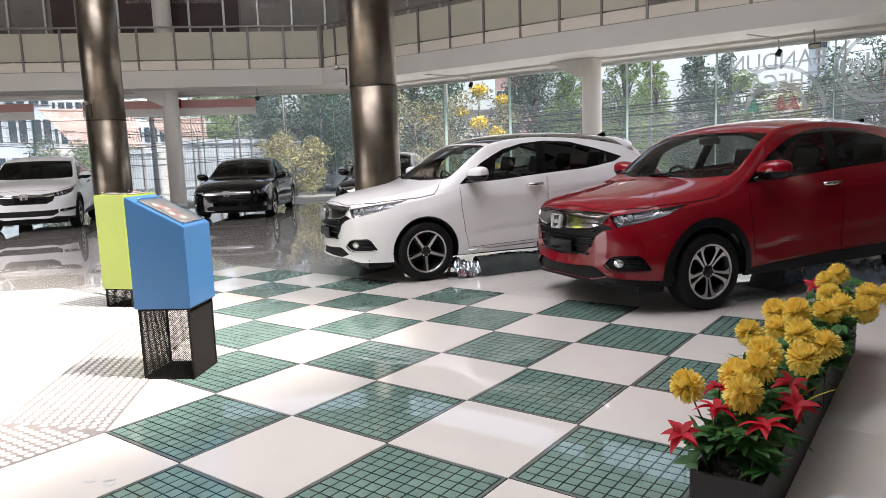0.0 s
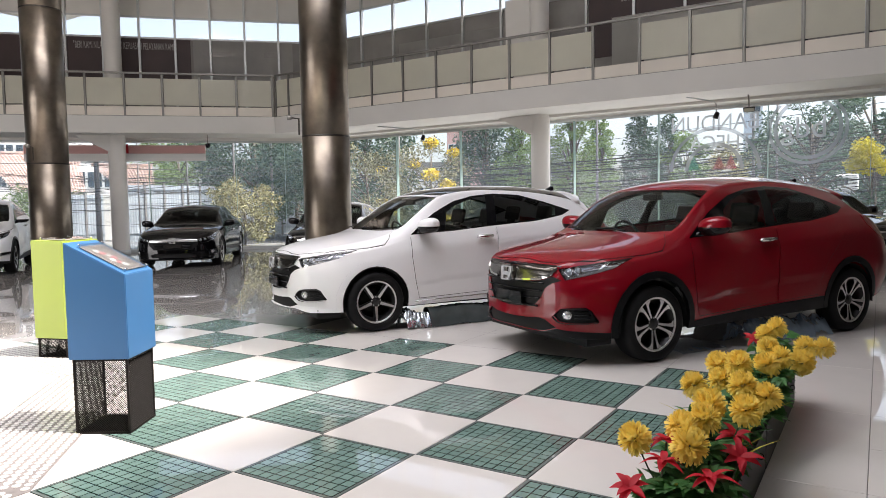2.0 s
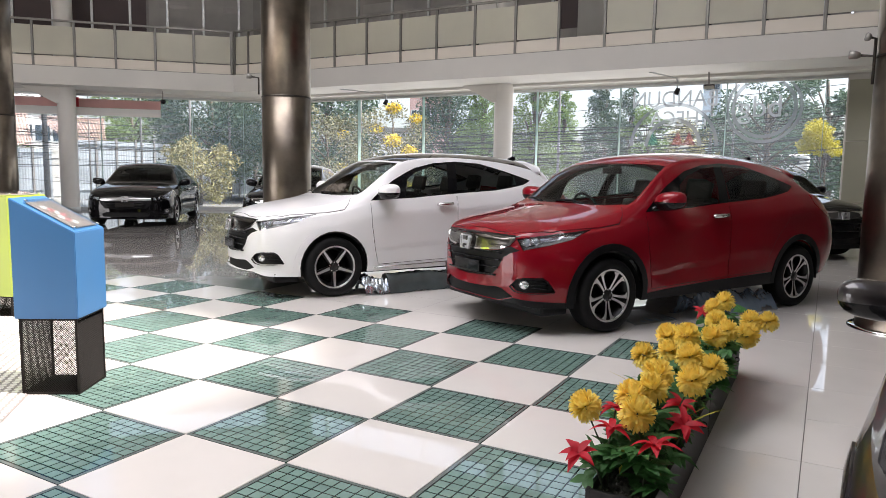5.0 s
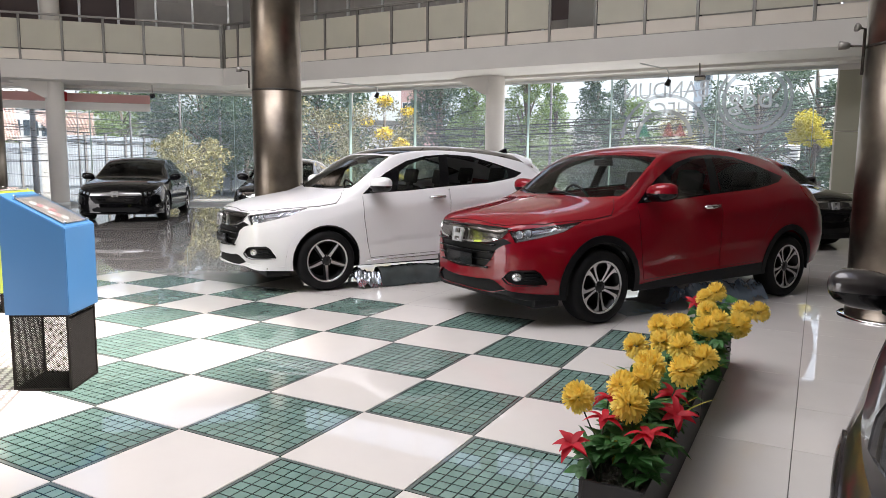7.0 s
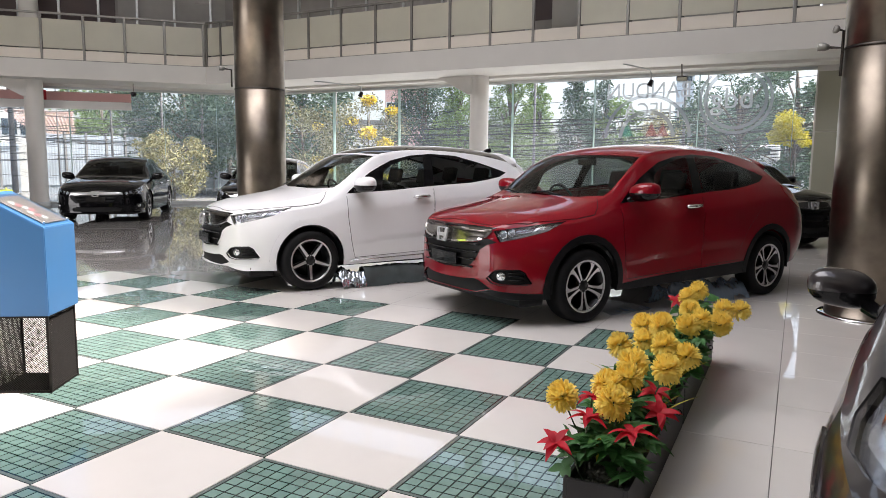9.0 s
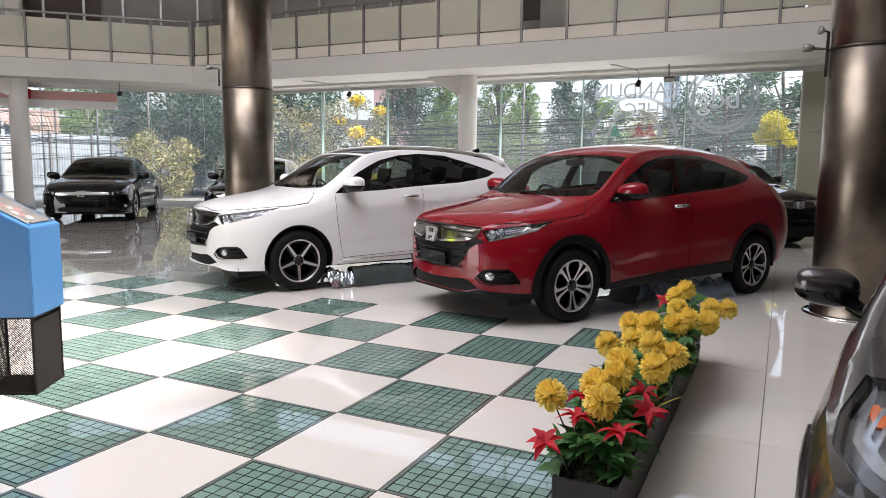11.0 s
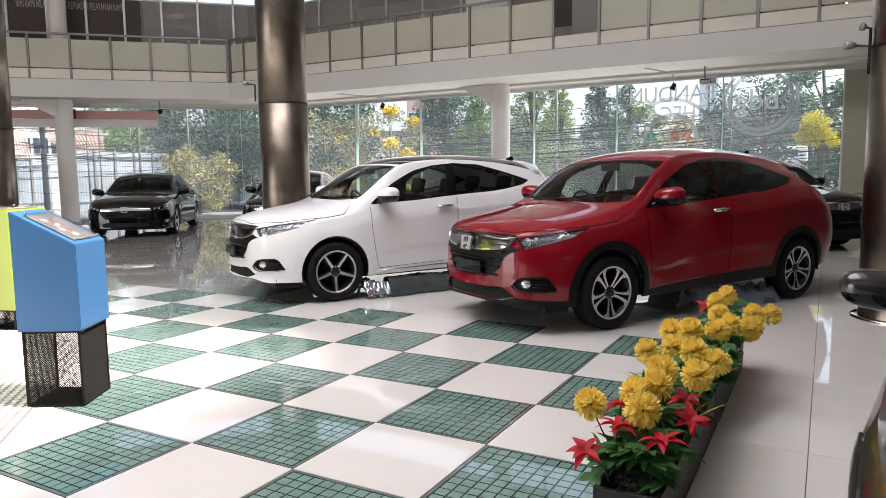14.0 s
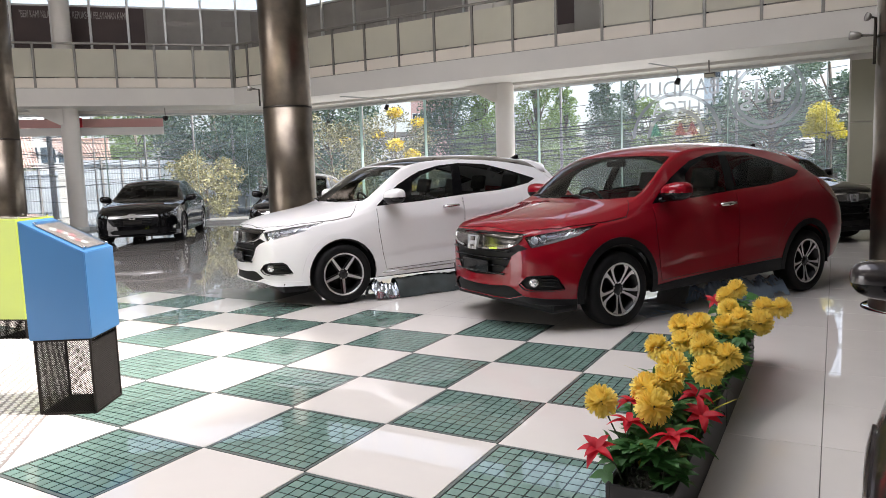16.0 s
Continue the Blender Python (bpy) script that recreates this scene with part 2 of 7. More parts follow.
# balcony slab: front edge along x, then the diagonal
BAL_Y, BAL_Z0, BAL_Z1, RAIL_Z = 11.55, 3.27, 3.72, 4.88
BAL_C = Vector((-12.35, BAL_Y + 0.15, 0))
BAL_Y = BAL_C.y
BAL_END = BAL_C + DIAG * 15.6
gallery = thing("gallery_floor", "white upper gallery slab over the showroom edge", "gallery", kind="structure")
bm = bmesh.new()
outline = [(EAST_X, BAL_Y), (BAL_C.x, BAL_C.y), (BAL_END.x, BAL_END.y),
           (DIAG_END.x - 0.1, DIAG_END.y), (CORNER.x, CORNER.y - 0.02), (EAST_X, WALL_Y - 0.02)]
prism(bm, outline[::-1], BAL_Z0, BAL_Z1)
bmesh.ops.recalc_face_normals(bm, faces=bm.faces)
part("slab", bm, M_SOFFIT, gallery)
# shallow beam under the slab beside the glazing
for p, q in (((EAST_X, WALL_Y - 0.6), (CORNER.x + 0.5, WALL_Y - 0.6)),):
    bm = bmesh.new()
    prism(bm, [(q[0], p[1]), (p[0], p[1]), (p[0], p[1] + 0.5), (q[0], p[1] + 0.5)], BAL_Z0 - 0.06, BAL_Z0 - 0.001)
    part("beam", bm, M_SOFFIT, gallery)


def rail_run(name, p, q, posts, clear=()):
    """Balcony front: kerb plates, posts, frosted panels and a hand rail along p to q, posts at the given distances."""
    m, length = along(p, q)
    ob = thing(name, "grey metal gallery railing with frosted beige panels", "railing", m)
    part("handrail", boxes(((0, -0.03, RAIL_Z - 0.05), (length, 0.03, RAIL_Z)), bevel=0.008), M_RAIL, ob)
    part("bottom_rail", boxes(((0, -0.035, BAL_Z1 - 0.05), (length, 0.02, BAL_Z1 + 0.012)), bevel=0.004), M_RAIL, ob)
    for k, a in enumerate(posts):
        part("post", boxes(((a - 0.025, -0.03, BAL_Z1), (a + 0.025, 0.03, RAIL_Z - 0.05)), bevel=0.004), M_RAIL, ob)
        if k + 1 == len(posts):
            break
        b = posts[k + 1]
        part("kerb_plate", boxes(((a + 0.03, -0.012, BAL_Z1 + 0.02), (b - 0.03, 0.012, BAL_Z1 + 0.26)), bevel=0.003), M_KERB, ob)
        if k not in clear:
            part("frosted_panel", boxes(((a + 0.035, -0.005, BAL_Z1 + 0.29), (b - 0.035, 0.007, RAIL_Z - 0.16))), M_FROST, ob)
            part("stay", boxes(((a + 0.027, 0.01, BAL_Z1 + 0.22), (a + 0.075, 0.05, BAL_Z1 + 0.30)), bevel=0.004), M_BLACK, ob)
    return ob


STEP = 0.962
right_posts = [0.03] + [0.52 + STEP * k for k in range(20)]
rail_run("gallery_railing", (BAL_C.x, BAL_C.y + 0.05, 0), (EAST_X, BAL_C.y + 0.05, 0), right_posts, clear=(10,))
rail_run("gallery_railing", (BAL_END.x - 0.035, BAL_END.y + 0.035, 0), (BAL_C.x - 0.035, BAL_C.y + 0.035, 0),
         [15.56 - 0.955 * k for k in range(16)][::-1])


def glazed_wall(name, p, q, joints, upper, zf, zt, sheet):
    """Full-height glazing: lower panes with thin green-edged joints, head beam, upper mullions, film and transoms."""
    m, length = along(p, q)
    wall = thing(name, "full-height glazed showroom wall with thin frames", "glass wall", m, kind="structure")
    part("head_beam", boxes(((0, -0.12, WIN_TOP), (length, 0.18, BAL_Z1 + 0.05))), M_WALL, wall)
    part("window_head", boxes(((0, -0.07, WIN_TOP - 0.06), (length, 0.05, WIN_TOP - 0.003)), bevel=0.006), M_FRAME, wall)
    part("window_sill", boxes(((0, -0.06, 0.0), (length, 0.06, 0.09)), bevel=0.008), M_FRAME, wall)
    cuts = [0.02] + list(joints) + [length - 0.02]
    for k, (a, b) in enumerate(zip(cuts, cuts[1:])):
        pane = part("pane", boxes(((a + 0.012, -0.006, 0.09), (b - 0.012, 0.006, WIN_TOP - 0.06))), sheet, wall)
        pane.visible_shadow = False
        if k:
            part("glass_fin", boxes(((a - 0.006, -0.13, 0.09), (a + 0.006, -0.012, WIN_TOP - 0.06)), bevel=0.002), M_GLASS_EDGE, wall)
    z3 = 7.5                       # the clear strip runs from zf to zt
    cuts = [0.02] + list(upper) + [length - 0.02]
    for a, b in zip(cuts, cuts[1:]):
        pane = part("upper_pane", boxes(((a + 0.02, -0.006, zf + 0.02), (b - 0.02, 0.006, zt - 0.03))), M_GLASS, wall)
        pane.visible_shadow = False
        part("film_panel", boxes(((a + 0.02, -0.012, BAL_Z1 + 0.06), (b - 0.02, 0.0, zf - 0.02))), M_BANNER, wall)
        part("upper_panel", boxes(((a + 0.02, -0.012, zt + 0.03), (b - 0.02, 0.0, z3 - 0.02))), M_SOFFIT, wall)
    for a in cuts[1:-1]:
        part("mullion", boxes(((a - 0.03, -0.09, BAL_Z1 + 0.05), (a + 0.03, 0.03, z3)), bevel=0.004), M_FRAME, wall)
    for z in (zf, zt):
        part("transom", boxes(((0, -0.05, z - 0.025), (length, 0.02, z + 0.025)), bevel=0.004), M_FRAME, wall)
    part("lintel", boxes(((0, -0.15, z3), (length, 0.2, ROOF_Z))), M_WALL, wall)
    return wall


def xs(values, x0):
    return [v - x0 for v in values]


WIN_END = 2.08
glazed_wall("wall_north", CORNER + Vector((0.15, 0, 0)), (WIN_END, WALL_Y, 0),
                          xs((-9.5, -7.44, -4.29, -2.31, -0.09, 1.71), CORNER.x + 0.15),
                          xs([-11.8 + 1.116 * k for k in range(13)], CORNER.x + 0.15), 6.06, 6.80, M_GLASS)
glazed_wall("wall_north_west", DIAG_END, CORNER - Vector((0.1, 0.1, 0)),
                         [17.4 - d for d in (15.4, 13.2, 11.0, 9.3, 7.2, 4.7, 2.3, 0.9)], [16.42 - 0.96 * k for k in range(17)][::-1], 6.10, 6.68, M_GLASS_HAZY)

# panelled pier beside the glazing and the rest of the shell
pier = thing("wall_north_pier", "beige panelled pier beside the glazing", "wall", kind="structure")
part("core", boxes(((WIN_END, WALL_Y - 0.02, 0), (EAST_X, WALL_Y + 0.25, ROOF_Z))), M_WALL, pier)
for k in range(5):
    a = WIN_END + 0.03 + 0.56 * k
    for z0, z1 in ((0.02, 0.72), (0.735, 1.92), (1.935, 3.1)):
        part("panel", boxes(((a, WALL_Y - 0.05, z0), (a + 0.545, WALL_Y - 0.022, z1)), bevel=0.003), M_PANEL, pier)
corner_post = thing("wall_corner", "white corner post between the glazed walls", "wall", kind="structure")
part("post", boxes(((CORNER.x - 0.28, WALL_Y - 0.28, 0), (CORNER.x + 0.16, WALL_Y + 0.2, ROOF_Z)), bevel=0.02), M_WALL, corner_post)

# unseen walls that close the hall, added dark to hold down the bounce
east = thing("wall_east", "plain dark grey side wall", "wall", kind="structure")
part("core", boxes(((EAST_X, SOUTH_Y - 0.3, 0), (EAST_X + 0.3, WALL_Y + 0.3, ROOF_Z))), M_DIM_WALL, east)
# rear wall out of view; its opening is assumed, only to admit light
south = thing("wall_south", "plain dark grey rear wall with a wide entrance", "wall", kind="structure")
SX0, SX1, SZ = -15.0, -7.0, 3.0
part("core", boxes(((-27, SOUTH_Y - 0.3, 0), (SX0, SOUTH_Y, ROOF_Z)), ((SX1, SOUTH_Y - 0.3, 0), (EAST_X, SOUTH_Y, ROOF_Z)),
                   ((SX0, SOUTH_Y - 0.3, SZ), (SX1, SOUTH_Y, ROOF_Z))), M_DIM_WALL, south)
west = thing("wall_west", "plain dark grey end wall", "wall", kind="structure")
part("core", boxes(((-27.3, SOUTH_Y - 0.3, 0), (-27, DIAG_END.y + 0.4, ROOF_Z)), ((-27, DIAG_END.y + 0.1, 0), (DIAG_END.x, DIAG_END.y + 0.4, ROOF_Z))), M_DIM_WALL, west)

# unseen slabs over the side and the rear, added to keep light off the floor
for lo, hi in (((3.3, SOUTH_Y, BAL_Z0), (EAST_X, BAL_Y, BAL_Z1)), ((1.9, -4.2, BAL_Z0), (3.298, 3.4, BAL_Z1)), ((-5.0, SOUTH_Y, BAL_Z0), (3.3, -4.202, BAL_Z1))):
    part("side_slab", boxes((lo, hi)), M_SOFFIT, gallery)

# unseen roof; its opening is added and sized to throw the sun patch
SKY = (-7.5, -1.05 + 4.882, -4.0, 3.4)      # x0, x1, y0, y1 of the added roof opening
roof = thing("ceiling", "high white ceiling with a long roof light", "ceiling", kind="structure")
part("deck", boxes(((-27.3, SOUTH_Y - 0.3, ROOF_Z), (SKY[0], WALL_Y + 0.3, ROOF_Z + 0.3)),
                   ((SKY[1], SOUTH_Y - 0.3, ROOF_Z), (EAST_X + 0.3, WALL_Y + 0.3, ROOF_Z + 0.3)),
                   ((SKY[0], SOUTH_Y - 0.3, ROOF_Z), (SKY[1], SKY[2], ROOF_Z + 0.3)),
                   ((SKY[0], SKY[3], ROOF_Z), (SKY[1], WALL_Y + 0.3, ROOF_Z + 0.3))), M_SOFFIT, roof)


def steel_column(x, y, r, seams):
    col = thing("steel_column", "tall round column clad in dull brushed steel", "column", pose(x, y, 0), group="steel columns of the hall")
    zs_all = [0.0] + seams + [ROOF_Z]
    for a, b in zip(zs_all, zs_all[1:]):
        bm = bmesh.new()
        lathe(bm, [(r - 0.012, a), (r, a + 0.006), (r, b - 0.006), (r - 0.012, b)], 64)
        part("cladding_sheet", bm, M_STEEL, col, smooth=True)
        if b < ROOF_Z:
            bm = bmesh.new()
            lathe(bm, [(r - 0.01, b - 0.012), (r + 0.004, b - 0.01), (r + 0.004, b + 0.01), (r - 0.01, b + 0.012)], 64)
            part("seam_band", bm, M_STEEL_SEAM, col)
    bm = bmesh.new()
    lathe(bm, [(r + 0.055, 0.0), (r + 0.055, 0.010), (r + 0.045, 0.018), (r - 0.02, 0.018)], 64)
    part("base_ring", bm, M_CHROME, col, "polished steel base ring", smooth=True)
    return col


steel_column(-4.53, 5.07, 0.32, [2.16, 4.9, 7.4])
steel_column(-10.15, 4.30, 0.32, [2.02, 4.6, 7.4])
steel_column(2.46, 4.50, 0.32, [2.16, 4.9, 7.4])


def round_column(x, y, r, beam):
    col = thing("round_column", "slim round white plastered column at the glass wall", "column", pose(x, y, 0), group="white columns at the glazing")
    bm = bmesh.new()
    lathe(bm, [(r, 0), (r, ROOF_Z)], 40)
    part("shaft", bm, M_WALL, col, smooth=True)
    bm = bmesh.new()
    lathe(bm, [(r + 0.006, 0), (r + 0.012, 0.004), (r + 0.012, 0.12), (r, 0.126)], 40)
    part("plinth", bm, M_FRAME, col, smooth=True)
    # haunch under the slab
    bm = bmesh.new()
    d = Vector(beam).normalized()
    side = Vector((-d.y, d.x, 0)) * 0.19
    lo, hi = BAL_Z0 - 0.42, BAL_Z0 - 0.003
    pts = [(0.0, lo), (0.22, lo), (1.0, hi), (0.0, hi)]
    a = [bm.verts.new(d * u + side + Vector((0, 0, z))) for u, z in pts]
    b = [bm.verts.new(d * u - side + Vector((0, 0, z))) for u, z in pts]
    bm.faces.new(a)
    bm.faces.new(b[::-1])
    for k in range(4):
        bm.faces.new((a[k], b[k], b[(k + 1) % 4], a[(k + 1) % 4]))
    bmesh.ops.recalc_face_normals(bm, faces=bm.faces)
    part("haunch", bm, M_WALL, col)
    return col


round_column(-4.92, 12.98, 0.22, (-1, 0, 0))
left_at = CORNER + DIAG * 5.5 + Vector((1, -1, 0)) * 0.48
round_column(left_at.x, left_at.y, 0.225, DIAG)

# ---- floor finishes ----
ROWS_Y = [-3.6 + S * k for k in range(10)] + [2.37, 2.94]     # joints across y; the last two rows are cut a little short
tile_mesh, mosaic_mesh = {}, {}


def plain_tile(w, h):
    key = (round(w, 3), round(h, 3))
    if key not in tile_mesh:
        bm = bmesh.new()
        g = 0.0015
        box(bm, (g, g, -0.012), (w - g, h - g, 0.0), bevel=0.0012, seg=1)
        tile_mesh[key] = mesh_of("white_tile", bm, M_TILE)
    return tile_mesh[key]


def mosaic_tile(w, h):
    """Green glass chips, ten a side, in dark grout inside a paler rim."""
    key = (round(w, 3), round(h, 3))
    if key in mosaic_mesh:
        return mosaic_mesh[key]
    bm = bmesh.new()
    box(bm, (0.0015, 0.0015, -0.012), (w - 0.0015, h - 0.0015, -0.0012), mat=1)
    rim, n = 0.022, 10
    for lo, hi in (((0.003, 0.003), (w - 0.003, rim - 0.004)), ((0.003, h - rim + 0.004), (w - 0.003, h - 0.003)),
                   ((0.003, rim - 0.003), (rim - 0.004, h - rim + 0.003)), ((w - rim + 0.004, rim - 0.003), (w - 0.003, h - rim + 0.003))):
        box(bm, (*lo, -0.004), (*hi, -0.0003), mat=2)
    cw, ch, g = (w - 2 * rim) / n, (h - 2 * rim) / n, 0.0036
    for i in range(n):
        for j in range(n):
            x, y = rim + i * cw, rim + j * ch
            z = random.uniform(-0.0006, 0.0)
            top = [bm.verts.new(p) for p in ((x + g, y + g, z), (x + cw - g, y + g, z), (x + cw - g, y + ch - g, z), (x + g, y + ch - g, z))]
            low = [bm.verts.new((v.co.x, v.co.y, -0.003)) for v in top]
            bm.faces.new(top)
            for q in range(4):
                bm.faces.new((low[q], low[(q + 1) % 4], top[(q + 1) % 4], top[q]))
    mosaic_mesh[key] = mesh_of("green_mosaic_tile", bm, [M_CHIP, M_CHIP_GROUT, M_CHIP_RIM])
    return mosaic_mesh[key]


def lay(name, mesh, x, y):
    ob = new(name, mesh)
    ob.location, ob.parent = (x, y, 0), floor
    return ob


CHECK_X0 = -4.8
for i in range(10):
    x = CHECK_X0 + S * i
    for j, (y0, y1) in enumerate(zip(ROWS_Y, ROWS_Y[1:])):
        if (round(x / S) + j) % 2:
            lay("green_mosaic_tile", mosaic_tile(S, y1 - y0), x, y0)
        else:
            lay("white_tile", plain_tile(S, y1 - y0), x, y0)
for j in range(11):
    lay("white_tile", plain_tile(0.66, 1.2), 1.2, -3.66 + 1.2 * j)
for i in range(6):
    for j in range(22):
        lay("white_tile", plain_tile(S, S), 1.86 + S * i, -3.66 + S * j)


def tile_field(name, mat, x0, x1, y0, y1, size):
    """A field of tiles with open joints, one mesh."""
    verts, faces = [], []
    y = y0
    while y < y1 - 0.01:
        ye = min(y + size, y1)
        x = x0
        while x < x1 - 0.01:
            xe = min(x + size, x1)
            k = len(verts)
            verts += [(x + 0.0012, y + 0.0012, 0), (xe - 0.0012, y + 0.0012, 0), (xe - 0.0012, ye - 0.0012, 0), (x + 0.0012, ye - 0.0012, 0)]
            faces.append((k, k + 1, k + 2, k + 3))
            x = xe
        y = ye
    me = bpy.data.meshes.new(name)
    me.from_pydata(verts, [], faces)
    me.materials.append(mat)
    ob = new(name, me)
    ob.parent = floor
    return tagged(ob, kind="stuff")


# far and left fields use the darker copy, so their shade is painted in
tile_field("tile_field", M_DIM_TILE, -27, -3.0, 2.94, WALL_Y, S)
tile_field("tile_field", M_TILE, -3.0, 1.2, 2.94, WALL_Y, S)
tile_field("tile_field", M_TILE, 1.2, 1.86, 9.54, WALL_Y, S)
tile_field("tile_field", M_TILE, 1.86, EAST_X, 9.54, WALL_Y, S)
tile_field("tile_field", M_TILE, 5.46, EAST_X, SOUTH_Y, 9.54, S)
tile_field("tile_field", M_TILE, 1.2, 5.46, SOUTH_Y, -3.66, S)
tile_field("tile_field", M_DIM_TILE, -27, CHECK_X0, SOUTH_Y, 2.94, S)
tile_field("tile_field", M_TILE, CHECK_X0, 1.2, SOUTH_Y, -3.6, S)

# octagonal field of white mosaic let into the chequered floor
OCT = Vector((-4.16, -1.83, 0))
APO_IN, APO_OUT = 2.42, 2.97


def octagon(apothem):
    r = apothem / math.cos(math.pi / 8)
    return [(r * math.cos(math.pi / 8 + k * math.pi / 4), r * math.sin(math.pi / 8 + k * math.pi / 4)) for k in range(8)]


medallion = thing("floor_medallion", "white octagonal floor field framed by a pale mosaic band", "floor", pose(*OCT), kind="structure")
bm = bmesh.new()
inner, outer = octagon(APO_IN), octagon(APO_OUT)
for k in range(8):
    a, b = k, (k + 1) % 8
    prism(bm, [inner[a], outer[a], outer[b], inner[b]], -0.004, 0.003)
part("band_bed", bm, M_PEBBLE_GROUT, medallion)
bm = bmesh.new()
prism(bm, octagon(APO_IN - 0.006), -0.004, 0.006)
part("field", bm, M_TILE, medallion)
verts, faces = [], []
for k in range(8):                       # rows of rounded chips along each side of the band
    ang = (k + 1) * math.pi / 4
    if k not in (7, 0, 1, 2):
        continue
    n_out, run = Vector((math.cos(ang), math.sin(ang), 0)), Vector((-math.sin(ang), math.cos(ang), 0))
    pitch, rows = 0.047, 11
    for r in range(rows):
        d = APO_IN + 0.03 + r * (APO_OUT - APO_IN - 0.06) / (rows - 1)
        half = d * math.tan(math.pi / 8) - 0.02
        c = -half + (0.5 * pitch if r % 2 else 0)
        while c < half:
            base = len(verts)
            for q in range(8):
                a = q * math.pi / 4 + 0.39
                p = n_out * (d + 0.0182 * math.cos(a)) + run * (c + 0.0182 * math.sin(a))
                verts.append((p.x, p.y, 0.0055))
            for q in range(8):
                a = q * math.pi / 4 + 0.39
                p = n_out * (d + 0.0189 * math.cos(a)) + run * (c + 0.0189 * math.sin(a))
                verts.append((p.x, p.y, 0.003))
            faces.append(tuple(range(base, base + 8)))
            faces += [(base + q, base + 8 + q, base + 8 + (q + 1) % 8, base + (q + 1) % 8) for q in range(8)]
            c += pitch
me = bpy.data.meshes.new("mosaic_chips")
me.from_pydata(verts, [], faces)
me.materials.append(M_PEBBLE)
ob = new("mosaic_chips", me)
ob.parent = medallion
tagged(ob, kind="stuff")

# ---- cars ----
from mathutils.bvhtree import BVHTree

def paint(name, colour, flake=0.0, rough=0.22, metal=0.0, coat=1.0, spec=0.5):
    return material(name, colour, rough, metal, grain=0.06 + flake, scale=1.2, coat=coat, vary=0.0, spec=spec)


M_RED_PAINT = paint("red_car_paint", (0.25, 0.0022, 0.011), 0.04, 0.30, 0.0, 0.95, 0.1)
M_WHITE_PAINT = paint("pearl_white_car_paint", (0.90, 0.90, 0.905), 0.0, 0.35, 0.0, 0.8, 0.3)
M_BLACK_PAINT = paint("black_car_paint", (0.004, 0.004, 0.005), 0.1, 0.06, 0.0, 0.25, 0.35)
M_GREY_PAINT = paint("dark_brown_grey_car_paint", (0.030, 0.026, 0.028), 0.1, 0.30, 0.35, 1.0, 0.4)
M_CAR_GLASS = glass("car_glass", (0.84, 0.90, 0.88), 0.92)
M_DARK_GLASS = glass("tinted_car_glass", (0.44, 0.48, 0.48), 0.8)
M_SCREEN = glass("windscreen_glass", (0.84, 0.88, 0.86), 0.90)
M_SMOKED_GLASS = glass("smoked_car_glass", (0.10, 0.11, 0.11), 0.5, gloss=0.03)
M_TYRE = material("tyre_rubber", (0.009, 0.009, 0.0095), 0.65, spec=0.2, grain=0.25, scale=15, bump=0.1, bump_scale=90)
M_BADGE = material("bright_chrome_badge", (0.85, 0.85, 0.86), 0.25, 0.7, grain=0.1, scale=30)
M_RIM = material("machined_alloy", (0.72, 0.72, 0.72), 0.30, 0.85, grain=0.1, scale=20)
M_RIM_DARK = material("dark_alloy", (0.010, 0.010, 0.011), 0.35, 0.0, grain=0.2, scale=20)
M_DISC = material("brake_disc", (0.03, 0.03, 0.03), 0.5, 1.0, grain=0.3, scale=30)
# near-black; on the panel strips it stands for the shade in the gaps
M_SEAM = material("panel_gap", (0.006, 0.006, 0.006), 0.8, grain=0.2, scale=20)
M_LAMP_INNER = material("lamp_reflector", (0.86, 0.87, 0.90), 0.14, 0.8, grain=0.15, scale=30)
M_LAMP_DARK = material("smoked_lamp_bezel", (0.42, 0.42, 0.44), 0.2, 0.8, grain=0.3, scale=12)
M_LAMP_BULB = material("projector_glass", (0.35, 0.38, 0.42), 0.04, 0.3, grain=0.2, scale=20, coat=1.0)
M_LENS = glass("clear_lamp_lens", (0.95, 0.97, 1.0), 0.95)
M_AMBER = material("amber_indicator", (0.75, 0.16, 0.03), 0.2, grain=0.2, scale=20)
M_TAIL = material("red_tail_lens", (0.35, 0.01, 0.012), 0.1, grain=0.3, scale=20, coat=0.5)
M_SEAT = material("dark_seat_cloth", (0.075, 0.070, 0.066), 0.8, grain=0.3, scale=12, bump=0.1)
M_SMOKE_CHROME = material("smoked_chrome", (0.27, 0.255, 0.235), 0.2, 1.0, grain=0.3, scale=4)
M_PAPER = material("white_paper", (0.8, 0.8, 0.78), 0.7, grain=0.04, scale=8)


def curve_through(keys):
    """A smooth function through (s, value) pairs that does not overshoot."""
    xk, yk = [float(k[0]) for k in keys], [float(k[1]) for k in keys]
    h = [b - a for a, b in zip(xk, xk[1:])]
    d = [(b - a) / c for a, b, c in zip(yk, yk[1:], h)]
    m = [d[0]] + [0.0 if p * q <= 0 else 2 * p * q / (p + q) for p, q in zip(d, d[1:])] + [d[-1]]

    def f(s):
        if s <= xk[0]:
            return yk[0]
        if s >= xk[-1]:
            return yk[-1]
        i = max(k for k in range(len(xk) - 1) if xk[k] <= s)
        t = (s - xk[i]) / h[i]
        return ((1 + 2 * t) * (1 - t) ** 2 * yk[i] + t * (1 - t) ** 2 * h[i] * m[i]
                + t * t * (3 - 2 * t) * yk[i + 1] + t * t * (t - 1) * h[i] * m[i + 1])
    return f


LOWER, SIDE, TOP, NOSE, TAIL = 0, 1, 2, 3, 4      # zones of the shell


